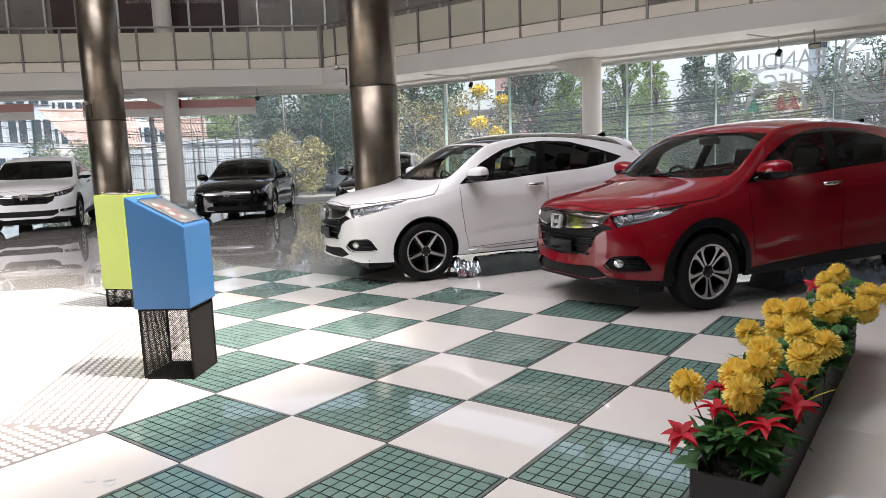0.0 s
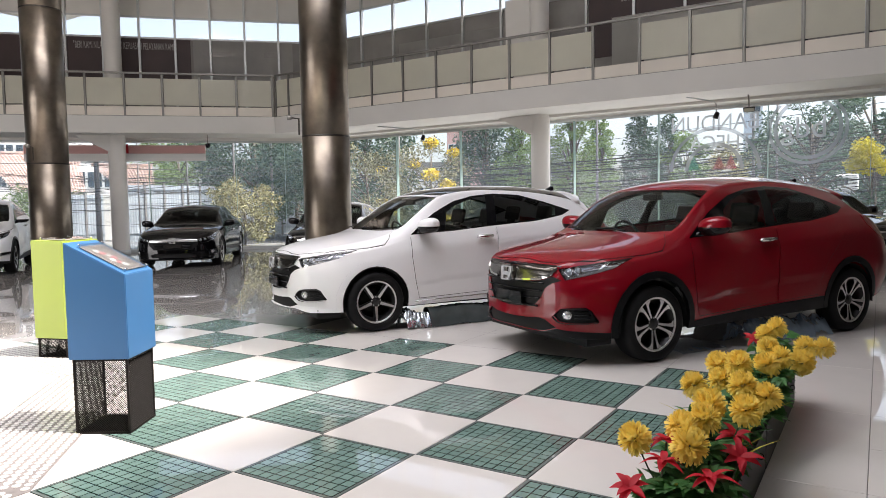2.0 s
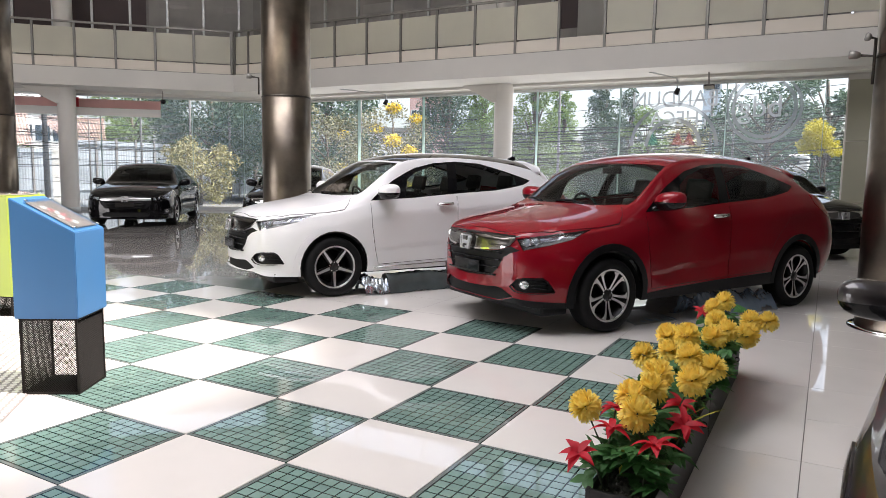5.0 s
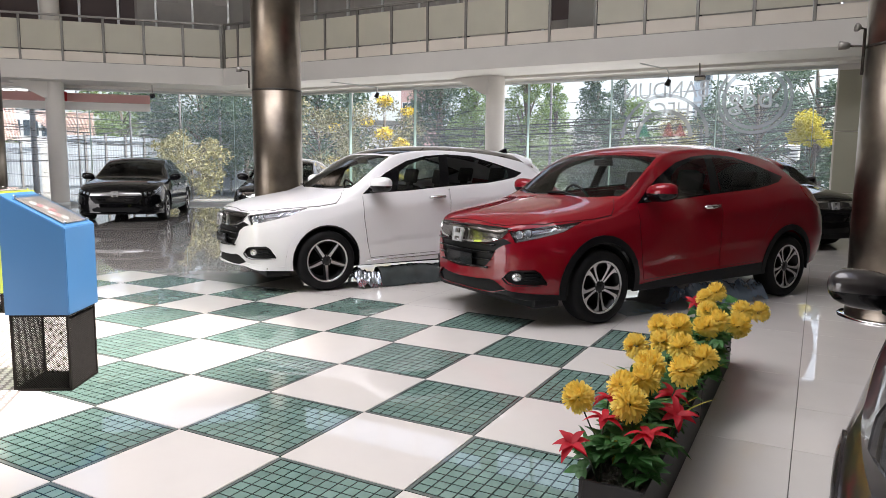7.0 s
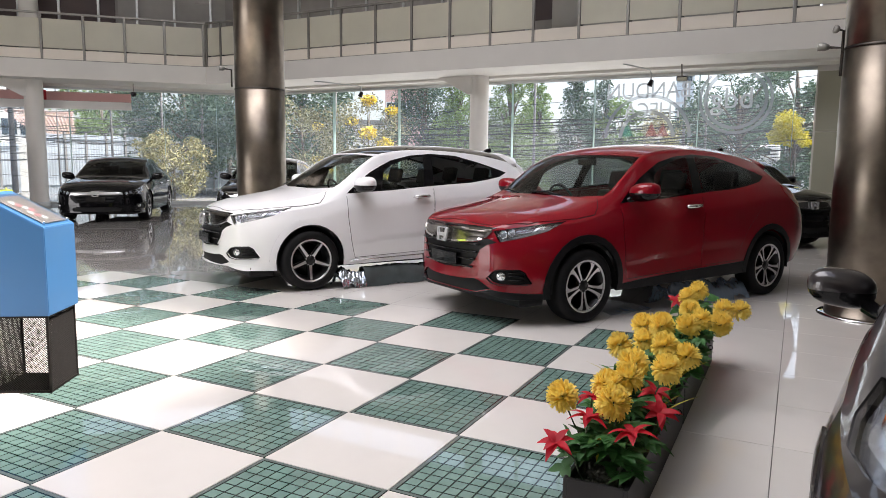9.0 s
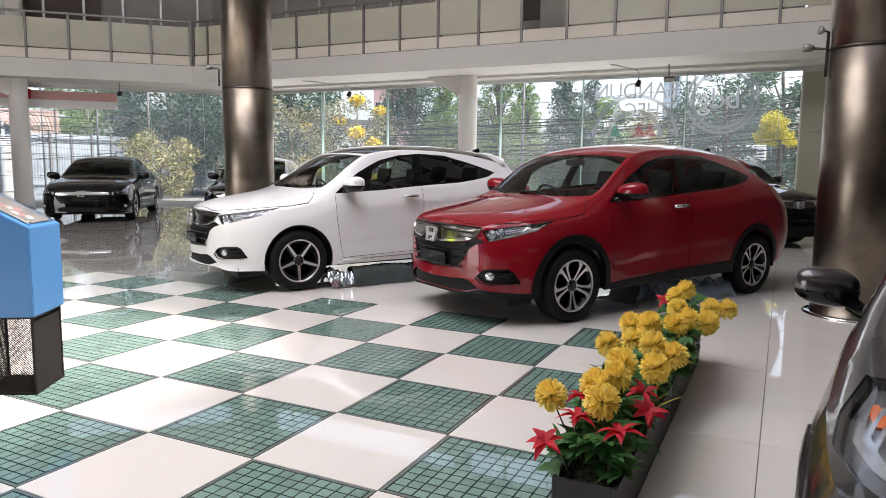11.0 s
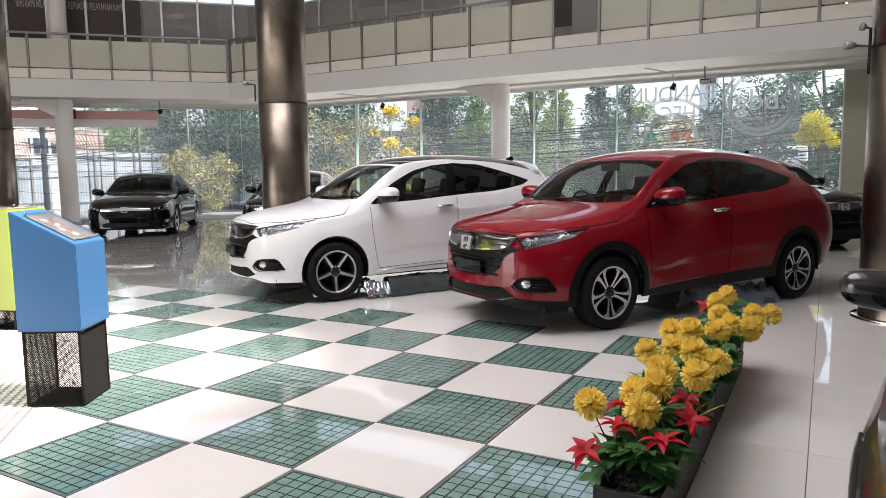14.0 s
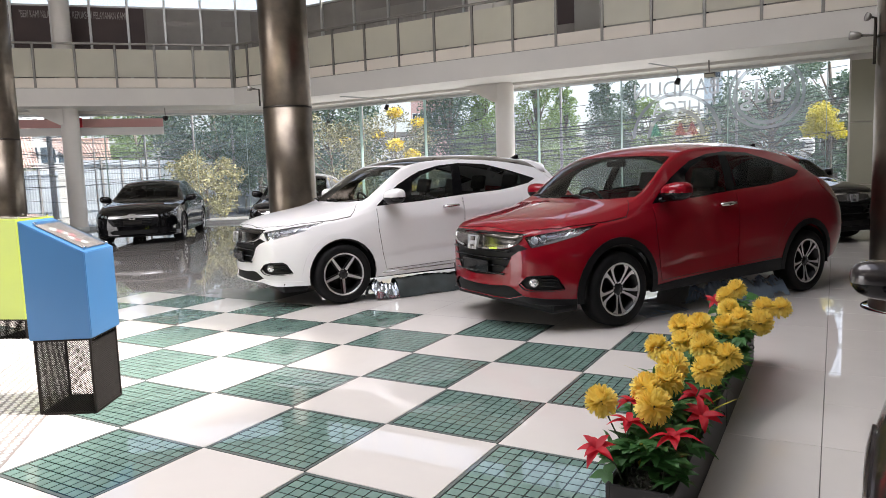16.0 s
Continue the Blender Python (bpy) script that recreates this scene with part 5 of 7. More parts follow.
    part("underbody", b2, M_SEAM, car)
    # black block added under the nose for the shade below the bumper
    b2 = bmesh.new()
    box(b2, (-0.42, -0.74, 0.165), (-0.16, 0.74, 0.27), bevel=0.03)
    part("front_apron", b2, M_BLACK, car)
    if interior:
        sz = feat["seat_z"]
        b2 = bmesh.new()
        box(b2, (-L + 0.9, -0.76, sz - 0.02), (-1.2, 0.76, sz + 0.02))
        box(b2, (-L + 0.9, -0.80, sz), (-1.2, -0.75, sz + 0.52), bevel=0.015)
        box(b2, (-L + 0.9, 0.75, sz), (-1.2, 0.80, sz + 0.52), bevel=0.015)
        part("cabin_lining", b2, M_SEAT, car)
        b2 = bmesh.new()
        box(b2, (-1.50, -0.68, sz + 0.25), (-1.10, 0.68, sz + 0.59), bevel=0.06, seg=3)
        part("dashboard", b2, M_SEAT, car, smooth=True)
        for y in (0.37, -0.37):
            fitted_seat(car, 2.15, y, sz, 0.48, M_SEAT)
        for y in (0.37, -0.37):
            fitted_seat(car, 3.0, y, sz + 0.02, 0.62, M_SEAT)
        b2 = bmesh.new()
        m = Matrix.Translation((-1.60, -0.37, sz + 0.55)) @ Matrix.Rotation(radians(-68), 4, "Y")
        tube(b2, [m @ Vector((0.18 * math.cos(a), 0.18 * math.sin(a), 0)) for a in (2 * math.pi * k / 20 for k in range(21))], 0.014, 6)
        for a in (0.2, math.pi - 0.2, -math.pi / 2):
            tube(b2, [m @ Vector((0, 0, -0.02)), m @ Vector((0.18 * math.sin(a), 0.18 * math.cos(a), 0))], 0.014, 6)
        part("steering_wheel", b2, M_BLACK, car, smooth=True)
        b2 = bmesh.new()
        zi = zt(1.60) - 0.09
        box(b2, (-1.60, -0.12, zi - 0.03), (-1.57, 0.12, zi + 0.03), bevel=0.012)
        part("inner_mirror", b2, M_BLACK, car)
    for s in axles:
        for sgn in (1, -1):
            tyre_and_rim(car, "wheel", pose(-s, sgn * spec["track"], rw, 0, 0, 0 if sgn > 0 else 180), rw, spec["tyre_w"], wheel_style, spec["rim_r"])
    return car


def parked(fx, fy, ang, spec, k=1.0):
    """The pose of a car whose left front tyre stands at (fx, fy) and that heads towards ang degrees; k: its size."""
    d = Vector((math.cos(radians(ang)), math.sin(radians(ang))))
    p = Vector((fx, fy)) + (d * spec["front"] - Vector((-d.y, d.x)) * (spec["track"] + spec["tyre_w"] / 2)) * k
    return Matrix.LocRotScale((p.x, p.y, 0), Euler((0, 0, radians(ang))), (k, k, k))

CAR_K = 0.905
HEAD = -120.3
build_car("red_crossover", "glossy red crossover car with black lower cladding", CROSSOVER, FEAT_CROSSOVER,
          parked(0.495, 3.06, HEAD, CROSSOVER, CAR_K), M_RED_PAINT, M_BLACK, M_BLACK, M_RED_PAINT, "double", "cars on show",
          tail_glass=glass("light_tinted_car_glass", (0.52, 0.56, 0.55), 0.85))
build_car("white_crossover", "pearl white crossover car with a black roof", CROSSOVER, FEAT_WHITE,
          parked(-2.165, 3.10, HEAD, CROSSOVER, CAR_K), M_WHITE_PAINT, M_WHITE_PAINT, M_WHITE_PAINT, M_BLACK_PAINT, "blade", "cars on show")
black_sedan = build_car("black_sedan", "glossy black sedan with a chrome grille bar", SEDAN, FEAT_SEDAN,
                        parked(-10.26, 8.01, -50, SEDAN, 0.91), M_BLACK_PAINT, M_BLACK_PAINT, M_BLACK_PAINT, M_BLACK_PAINT, "double", "cars on show",
                        chrome_bar=M_BADGE, screen_glass=M_SMOKED_GLASS, door_glass=M_SMOKED_GLASS, tail_glass=M_SMOKED_GLASS, lit_lamp=False)

def scaled(spec, feat, kx, ky, kz, wheel):
    """The same car stretched: along, across and up; wheels keep their own size."""
    sp = dict(spec)
    sp.update(length=spec["length"] * kx, wheelbase=spec["wheelbase"] * kx, front=spec["front"] * kx, track=spec["track"] * ky, wheel_r=wheel, rim_r=wheel - 0.115)
    sp["curves"] = {k: [(a * kx, b * (kz if k in ("bottom", "belt", "edge", "top") else ky if k != "crease" else 1)) for a, b in v] for k, v in spec["curves"].items()}
    ft = {}
    kq = (kx + ky) / 2
    for k, v in feat.items():
        if k in ("dlo", "front_door", "rear_door", "sill", "tail"):
            ft[k] = [(a * kx, b * kz) for a, b in v]
        elif k in ("screen", "back", "roof", "bonnet"):
            ft[k] = [(a * kx, b * ky) for a, b in v]
        elif k in ("lamp", "fog"):
            ft[k] = [(a * kq, b * kz) for a, b in v]
        elif k in ("bar", "bar_trim", "brow", "grille", "intake", "lip"):
            ft[k] = [(a * ky, b * kz) for a, b in v]
        elif k == "glass":
            ft[k] = [(n, [(a * kx, b * kz) for a, b in p], g) for n, p, g in v]
        elif k == "mirror":
            ft[k] = (v[0] * kx, v[1] * ky, v[2] * kz)
        elif k == "handles":
            ft[k] = [(a * kx, b * kz) for a, b in v]
        elif k == "arch":
            ft[k] = (wheel + 0.012, wheel + 0.04, wheel + 0.085)
        else:
            ft[k] = v
    return sp, ft


SUV, FEAT_SUV = scaled(CROSSOVER, FEAT_CROSSOVER, 1.06, 1.05, 1.06, 0.355)
FEAT_SUV["bar"] = [(-0.02, 0.745), (-0.02, 0.80), (0.30, 0.805), (0.56, 0.835), (0.57, 0.80), (0.45, 0.76), (0.25, 0.745)]
FEAT_SUV["brow"] = FEAT_SUV["bar_trim"] = FEAT_SUV["spoiler"] = FEAT_SUV["wipers"] = None
FEAT_SUV["grille"] = [(-0.02, 0.60), (-0.02, 0.735), (0.25, 0.735), (0.46, 0.752), (0.57, 0.785), (0.52, 0.66), (0.40, 0.60)]
FEAT_SUV["lamp"] = [(0.42, 0.745), (0.40, 0.83), (0.58, 0.865), (0.82, 0.90), (1.08, 0.935), (1.02, 0.89), (0.88, 0.83), (0.68, 0.775)]
FEAT_SUV["intake"] = [(-0.02, 0.34), (-0.02, 0.46), (0.45, 0.46), (0.60, 0.475), (0.60, 0.40), (0.50, 0.34)]
FEAT_SUV["fog"] = [(0.47, 0.42), (0.49, 0.475), (0.70, 0.49), (0.90, 0.505), (0.92, 0.46), (0.80, 0.44), (0.60, 0.42)]
build_car("white_suv", "white sport utility car with dark tinted windows", SUV, FEAT_SUV,
          parked(-12.71, 4.93, -34, SUV, 0.91), M_WHITE_PAINT, M_BLACK, M_BLACK, M_WHITE_PAINT, "double", "cars on show", lit_lamp=False,
          screen_glass=M_SMOKED_GLASS, door_glass=M_SMOKED_GLASS, tail_glass=M_SMOKED_GLASS, chrome_bar=M_CHROME)
black_crossover = build_car("black_crossover", "black crossover car parked beside the glazing", CROSSOVER, FEAT_CROSSOVER,
          parked(2.1, 10.6, -44, CROSSOVER, CAR_K), M_BLACK_PAINT, M_BLACK, M_BLACK_PAINT, M_BLACK_PAINT, "double", "cars on show",
          chrome_bar=M_CHROME)
second = copy_thing(black_crossover, parked(-6.6, 8.5, -64, CROSSOVER, 0.93))
second.name = "black_crossover"
tagged(second, "black crossover car standing behind the steel column")
# the dark hatchback beside the viewer
HATCH, FEAT_HATCH = scaled(CROSSOVER, FEAT_CROSSOVER, 0.94, 0.98, 0.88, 0.30)
for key in ("w_bottom", "w_mid", "w_belt", "w_edge"):          # a nose that narrows towards the front
    HATCH["curves"][key] = [(a, b * (1 - 0.20 * max(0.0, 1 - a / 1.05) ** 1.3)) for a, b in HATCH["curves"][key]]
HATCH["track"] *= 0.92
FEAT_HATCH["mirror"] = (1.50, 0.955, 0.94)
FEAT_HATCH["mirror_size"] = 0.85
FEAT_HATCH["amber"] = [(0.967, 0.798), (0.946, 0.812), (0.845, 0.813), (0.828, 0.802), (0.872, 0.791)]
FEAT_HATCH["spoiler"] = FEAT_HATCH["wipers"] = FEAT_HATCH["bar_trim"] = None
FEAT_HATCH["lamp"] = [(0.60, 0.768), (0.58, 0.86), (0.75, 0.865), (0.92, 0.868), (1.05, 0.85), (0.98, 0.79), (0.88, 0.758), (0.74, 0.757)]
HATCH_TURN = Matrix.Rotation(radians(-104.8), 4, "Z") @ Matrix.Scale(0.905, 4)
HATCH_AT = Matrix.Translation(Vector((2.02, 0.288, 0)) - HATCH_TURN @ Vector((-1.50, -0.955, 0))) @ HATCH_TURN
build_car("grey_hatchback", "dark brown-grey metallic hatchback with clear headlamps", HATCH, FEAT_HATCH, HATCH_AT,
          M_GREY_PAINT, M_GREY_PAINT, M_GREY_PAINT, M_GREY_PAINT, "double", "cars on show")

# ---- pedestals ----
M_BLUE = material("satin_blue_panel", (0.038, 0.148, 0.33), 0.4, grain=0.06, scale=3, coat=0.2)
M_LIME = material("satin_lime_panel", (0.35, 0.45, 0.06), 0.4, grain=0.06, scale=3, coat=0.2)
M_MESH = material("dark_bronze_mesh", (0.012, 0.0095, 0.008), 0.65, 0.0, spec=0.2, grain=0.3, scale=30)
M_ACRYLIC = glass("clear_acrylic", (0.95, 0.97, 0.97), 0.93)
M_CARD = material("printed_card", (0.34, 0.30, 0.29), 0.5, grain=0.25, scale=14)
M_CARD_RED = material("red_print", (0.70, 0.28, 0.30), 0.5, grain=0.2, scale=20)


def pedestal(name, label, at, w, d, z_mesh, z_high, z_low, mat):
    """A sloping-topped block on a cage of expanded metal, seen with its corner to the front."""
    ob = thing(name, label, "pedestal", at, group="information pedestals")
    # block: the x = 0 side is high, the x = w side low
    bm = bmesh.new()
    vs = [bm.verts.new(p) for p in ((0, 0, z_mesh), (w, 0, z_mesh), (w, d, z_mesh), (0, d, z_mesh),
                                    (0, 0, z_high), (w, 0, z_low), (w, d, z_low), (0, d, z_high))]
    for f in ((3, 2, 1, 0), (4, 5, 6, 7), (0, 1, 5, 4), (1, 2, 6, 5), (2, 3, 7, 6), (3, 0, 4, 7)):
        bm.faces.new([vs[k] for k in f])
    bmesh.ops.bevel(bm, geom=bm.edges[:], offset=0.004, segments=2, affect="EDGES")
    part("block", bm, mat, ob)
    # cage of crossing wires
    g, inset = 0.0064, 0.02
    bm = bmesh.new()
    x0, x1, y0, y1 = inset, w - inset, inset, d - inset
    for (ax, ay), (bx, by) in (((x0, y0), (x1, y0)), ((x1, y0), (x1, y1)), ((x1, y1), (x0, y1)), ((x0, y1), (x0, y0))):
        a, b = Vector((ax, ay, 0)), Vector((bx, by, 0))
        run = (b - a)
        L2 = run.length
        run.normalize()
        out = Vector((run.y, -run.x, 0))
        nz, nx = int((z_mesh - 0.02) / g), int(L2 / g)
        strand = 0.0012
        for i in range(nx):
            for j in range(nz):
                c = a + run * ((i + 0.5) * L2 / nx) + Vector((0, 0, 0.012 + (j + 0.5) * g))
                lean = 1 if (i + j) % 2 else -1
                p, q = c - run * (L2 / nx / 2) + Vector((0, 0, -lean * g / 2)), c + run * (L2 / nx / 2) + Vector((0, 0, lean * g / 2))
                side = Vector((0, 0, strand))
                k = [bm.verts.new(v) for v in (p - side + out * 0.002, q - side + out * 0.002, q + side - out * 0.002, p + side - out * 0.002)]
                bm.faces.new(k)
    part("mesh_cage", bm, M_MESH, ob, "dark bronze expanded metal cage", kind="stuff")
    bm = bmesh.new()
    for x, y in ((x0, y0), (x1, y0), (x1, y1), (x0, y1)):
        box(bm, (x - 0.006, y - 0.006, 0), (x + 0.006, y + 0.006, z_mesh))
    for z in (0.006, z_mesh - 0.006):
        for lo, hi in (((x0, y0 - 0.006), (x1, y0 + 0.006)), ((x0, y1 - 0.006), (x1, y1 + 0.006)), ((x0 - 0.006, y0), (x0 + 0.006, y1)), ((x1 - 0.006, y0), (x1 + 0.006, y1))):
            box(bm, (*lo, z - 0.006), (*hi, z + 0.006))
    part("cage_frame", bm, M_MESH, ob)
    bm = bmesh.new()
    box(bm, (x0 + 0.01, y0 + 0.01, 0.002), (x1 - 0.01, y1 - 0.01, 0.012))
    part("base_plate", bm, M_MESH, ob)
    # inclined sign under acrylic
    slope = math.atan2(z_high - z_low, w)
    m = Matrix.Translation((0, 0, z_high)) @ Matrix.Rotation(slope, 4, "Y")
    run = w / math.cos(slope)
    sign = new("sign_holder")
    sign.parent, sign.matrix_basis = ob, m
    bm = bmesh.new()
    box(bm, (run * 0.18, d * 0.14, 0.003), (run * 0.92, d * 0.86, 0.008), bevel=0.002)
    part("card", bm, M_CARD, sign)
    for k in range(7):
        bm = bmesh.new()
        yy = d * (0.34 + 0.05 * (k % 4))
        xx = run * (0.36 + 0.07 * k)
        prism(bm, [(xx + 0.022 * math.cos(a), yy + 0.03 * math.sin(a)) for a in (k + 2 * math.pi * q / 7 for q in range(7))], 0.008, 0.0092)
        part("print_patch", bm, M_CARD_RED if k % 2 else M_PAPER, sign)
    bm = bmesh.new()
    box(bm, (run * 0.15, d * 0.10, 0.013), (run * 0.95, d * 0.90, 0.018), bevel=0.0015)
    part("acrylic_sheet", bm, M_ACRYLIC, sign)
    for x in (0.17, 0.93):
        for y in (0.13, 0.87):
            bm = bmesh.new()
            lathe(bm, [(0.006, 0.0), (0.006, 0.016), (0.009, 0.017), (0.009, 0.020), (0.001, 0.021)], 12, m=Matrix.Translation((run * x, d * y, 0)))
            part("screw", bm, M_CHROME, sign, smooth=True)
    return ob


pedestal("blue_pedestal", "blue information pedestal with sloping top on metal mesh", pose(-1.77, -0.09, 0, 0, 0, 32), 0.325, 0.345, 0.41, 1.04, 0.865, M_BLUE)
pedestal("lime_pedestal", "lime green information pedestal on a dark mesh base", pose(-4.0, 0.86, 0, 0, 0, 20), 0.30, 0.42, 0.165, 0.975, 0.965, M_LIME)

# ---- planters with artificial flowers ----
M_TROUGH = material("matt_black_trough", (0.022, 0.021, 0.021), 0.55, grain=0.25, scale=12, bump=0.04)
M_GRAVEL = material("grey_gravel", (0.20, 0.19, 0.17), 0.8, grain=0.5, scale=60, vary=0.25)
M_PETAL_Y = cloth(material("yellow_cloth_petal", (1.0, 0.86, 0.28), 0.7, grain=0.05, colour2=(1.0, 0.77, 0.16), scale=30, vary=0.06, spec=0.1), 0.38)
M_PETAL_R = cloth(material("red_cloth_petal", (0.62, 0.012, 0.03), 0.6, grain=0.2, scale=25, vary=0.15), 0.35)
M_LEAF = cloth(material("green_cloth_leaf", (0.06, 0.20, 0.05), 0.5, grain=0.3, scale=15, vary=0.4), 0.25)
M_LEAF_Y = material("yellow_green_blade", (0.40, 0.36, 0.02), 0.55, grain=0.25, scale=15, vary=0.2)
M_STEM = material("dark_stem", (0.04, 0.06, 0.025), 0.6, grain=0.2, scale=20)
rnd = random.Random(11)


def petal(bm, m, length, width, lift, curl, mat=0, n=4, tip=0.15):
    """A bent, pointed strip from the origin along x."""
    prev = None
    for k in range(n + 1):
        t = k / n
        w = width * math.sin(math.pi * (0.12 + 0.88 * t) ** 0.8) * (1 if k < n else tip) + (0.0006 if k < n else max(0.0006, 0.45 * tip * width))
        x, z = length * t, lift * t * length + curl * t * t * length
        row = [bm.verts.new(m @ Vector((x, -w, z + 0.25 * w))), bm.verts.new(m @ Vector((x, 0, z))), bm.verts.new(m @ Vector((x, w, z + 0.25 * w)))]
        if prev:
            for q in range(2):
                f = bm.faces.new((prev[q], prev[q + 1], row[q + 1], row[q]))
                f.material_index, f.smooth = mat, True
        prev = row


def chrysanthemum(bm, m, r):
    """A shaggy ball of narrow petals in a spiral: incurved at the crown, long and drooping below."""
    count = 300
    for k in range(count):
        t = (k + 0.5) / count
        h = 1 - 1.70 * t                                 # from the crown down to below the middle
        a = k * 2.39996 + rnd.uniform(-0.2, 0.2)
        flat = math.sqrt(max(0.0, 1 - h * h))
        n = Vector((flat * math.cos(a), flat * math.sin(a), h * 0.80 + rnd.uniform(-0.12, 0.12))).normalized()
        up = (Vector((0, 0, 1)) - n * n.z)
        up = up.normalized() if up.length > 0.05 else n.orthogonal().normalized()
        side = up.cross(n)
        frame_m = Matrix(((n.x, side.x, up.x, 0), (n.y, side.y, up.y, 0), (n.z, side.z, up.z, 0), (0, 0, 0, 1)))
        base = 0.42 * r
        droop = -0.9 * max(0.0, t - 0.35) + rnd.uniform(-0.25, 0.25)
        petal(bm, m @ Matrix.Translation(n * base) @ frame_m @ Matrix.Rotation(rnd.uniform(-0.5, 0.5), 4, "X"),
              (r - base) * rnd.uniform(0.86, 1.10) * (1 + 0.12 * t), r * rnd.uniform(0.10, 0.135), droop * 0.5 + 0.15, 0.5 - 1.1 * t, 0, 3, 1.0)


def lily(bm, m, r):
    for ring, (count, lift, wide) in enumerate(((5, 0.35, 0.22), (4, 0.75, 0.17))):
        for k in range(count):
            a = 2 * math.pi * (k + 0.5 * ring) / count + rnd.uniform(-0.15, 0.15)
            petal(bm, m @ Matrix.Rotation(a, 4, "Z"), r * rnd.uniform(0.85, 1.15), r * wide, lift, -0.6, 0, 6)


HEADS = [(1.19, 0.21, 0.40), (1.33, 0.28, 0.44), (1.38, 0.17, 0.42), (1.25, 0.82, 0.45), (1.26, 1.29, 0.44), (1.35, 1.25, 0.46), (1.31, 1.06, 0.42),
         (1.43, 0.86, 0.46), (1.36, 0.56, 0.45), (1.5, 0.48, 0.47), (1.39, 0.34, 0.46), (1.52, 0.85, 0.43), (1.36, 2.05, 0.46), (1.4, 2.2, 0.48),
         (1.4, 1.85, 0.43), (1.49, 1.56, 0.44), (1.44, 1.47, 0.42), (1.57, 1.87, 0.44), (1.57, 1.7, 0.40), (1.64, 2.12, 0.40), (1.62, 1.12, 0.40)]
LILIES = [(1.25, -0.04, 0.33), (1.46, 0.10, 0.35), (1.29, 0.24, 0.40), (1.46, 0.52, 0.36), (1.5, 0.37, 0.34), (1.31, 0.12, 0.37), (1.28, 2.22, 0.40)]
PX0, PX1, PH = 1.265, 1.475, 0.20


def planter(y0, y1):
    tr = thing("planter", "long black trough planted with yellow and red cloth flowers", "planter", pose(0, 0, 0), group="flower planters")
    bm = bmesh.new()
    t = 0.014
    for lo, hi in (((PX0, y0, 0), (PX1, y1, t)), ((PX0, y0, t), (PX0 + t, y1, PH)), ((PX1 - t, y0, t), (PX1, y1, PH)),
                   ((PX0 + t, y0, t), (PX1 - t, y0 + t, PH)), ((PX0 + t, y1 - t, t), (PX1 - t, y1, PH))):
        box(bm, lo, hi, bevel=0.003)
    part("trough", bm, M_TROUGH, tr)
    verts, faces = [], []
    for k in range(900):
        r, c = rnd.uniform(0.005, 0.010), Vector((rnd.uniform(PX0 + 0.025, PX1 - 0.025), rnd.uniform(y0 + 0.025, y1 - 0.025), PH - 0.035 + rnd.uniform(0, 0.012)))
        b = len(verts)
        turn = rnd.uniform(0, 3)
        verts += [c + Vector((r * math.cos(turn + q * 1.571), r * math.sin(turn + q * 1.571), 0)) for q in range(4)] + [c + Vector((0, 0, r * 0.8)), c - Vector((0, 0, r))]
        faces += [(b + q, b + (q + 1) % 4, b + 4) for q in range(4)] + [(b + (q + 1) % 4, b + q, b + 5) for q in range(4)]
    b = len(verts)
    verts += [(PX0 + t, y0 + t, PH - 0.036), (PX1 - t, y0 + t, PH - 0.036), (PX1 - t, y1 - t, PH - 0.036), (PX0 + t, y1 - t, PH - 0.036)]
    faces.append((b, b + 1, b + 2, b + 3))
    me = bpy.data.meshes.new("gravel")
    me.from_pydata(verts, [], faces)
    me.materials.append(M_GRAVEL)
    gravel = new("gravel", me)
    gravel.parent = tr
    tagged(gravel, kind="stuff")
    bm = bmesh.new()
    m = Matrix.Translation((PX1 + 0.012, y0 + 0.95, PH - 0.05)) @ Matrix.Rotation(radians(90), 4, "X")
    tube(bm, [m @ Vector((0.012 * math.cos(a), 0.012 * math.sin(a), 0)) for a in (2 * math.pi * k / 12 for k in range(13))], 0.003, 6)
    part("ring_handle", bm, M_BLACK, tr)
    inside_y = lambda y: y0 - 0.08 <= y < y1 + (0.25 if y1 > 2 else -0.08)
    for kind, spots in (("chrysanthemum", HEADS), ("lily", LILIES)):
        for x, y, z in spots:
            if not inside_y(y):
                continue
            root = Vector((min(PX1 - 0.05, max(PX0 + 0.05, x + rnd.uniform(-0.03, 0.03))), min(y1 - 0.06, max(y0 + 0.06, y + rnd.uniform(-0.04, 0.04))), PH - 0.03))
            head = Vector((x, y, z))
            bm = bmesh.new()
            tube(bm, [root, root.lerp(head, 0.5) + Vector((rnd.uniform(-0.02, 0.02), rnd.uniform(-0.02, 0.02), 0.02)), head], 0.003, 5)
            stem = part("flower_stem", bm, M_STEM, tr)
            bm = bmesh.new()
            tilt = Matrix.Rotation(radians(rnd.uniform(-25, 25)), 4, "X") @ Matrix.Rotation(radians(rnd.uniform(-30, 20)), 4, "Y") @ Matrix.Rotation(rnd.uniform(0, 6), 4, "Z")
            m = Matrix.Translation(head) @ Matrix.Rotation(radians(22), 4, "X") @ tilt
            if kind == "chrysanthemum":
                chrysanthemum(bm, m, rnd.uniform(0.050, 0.062))
                part("flower_head", bm, M_PETAL_Y, stem, "yellow chrysanthemum head", smooth=True)
            else:
                lily(bm, m, rnd.uniform(0.062, 0.076))
                part("flower_head", bm, M_PETAL_R, stem, "red lily head", smooth=True)
    # foliage: broad lobed leaves, ferny blades and a few pale blades
    bm = bmesh.new()
    n = int(230 * (y1 - y0))
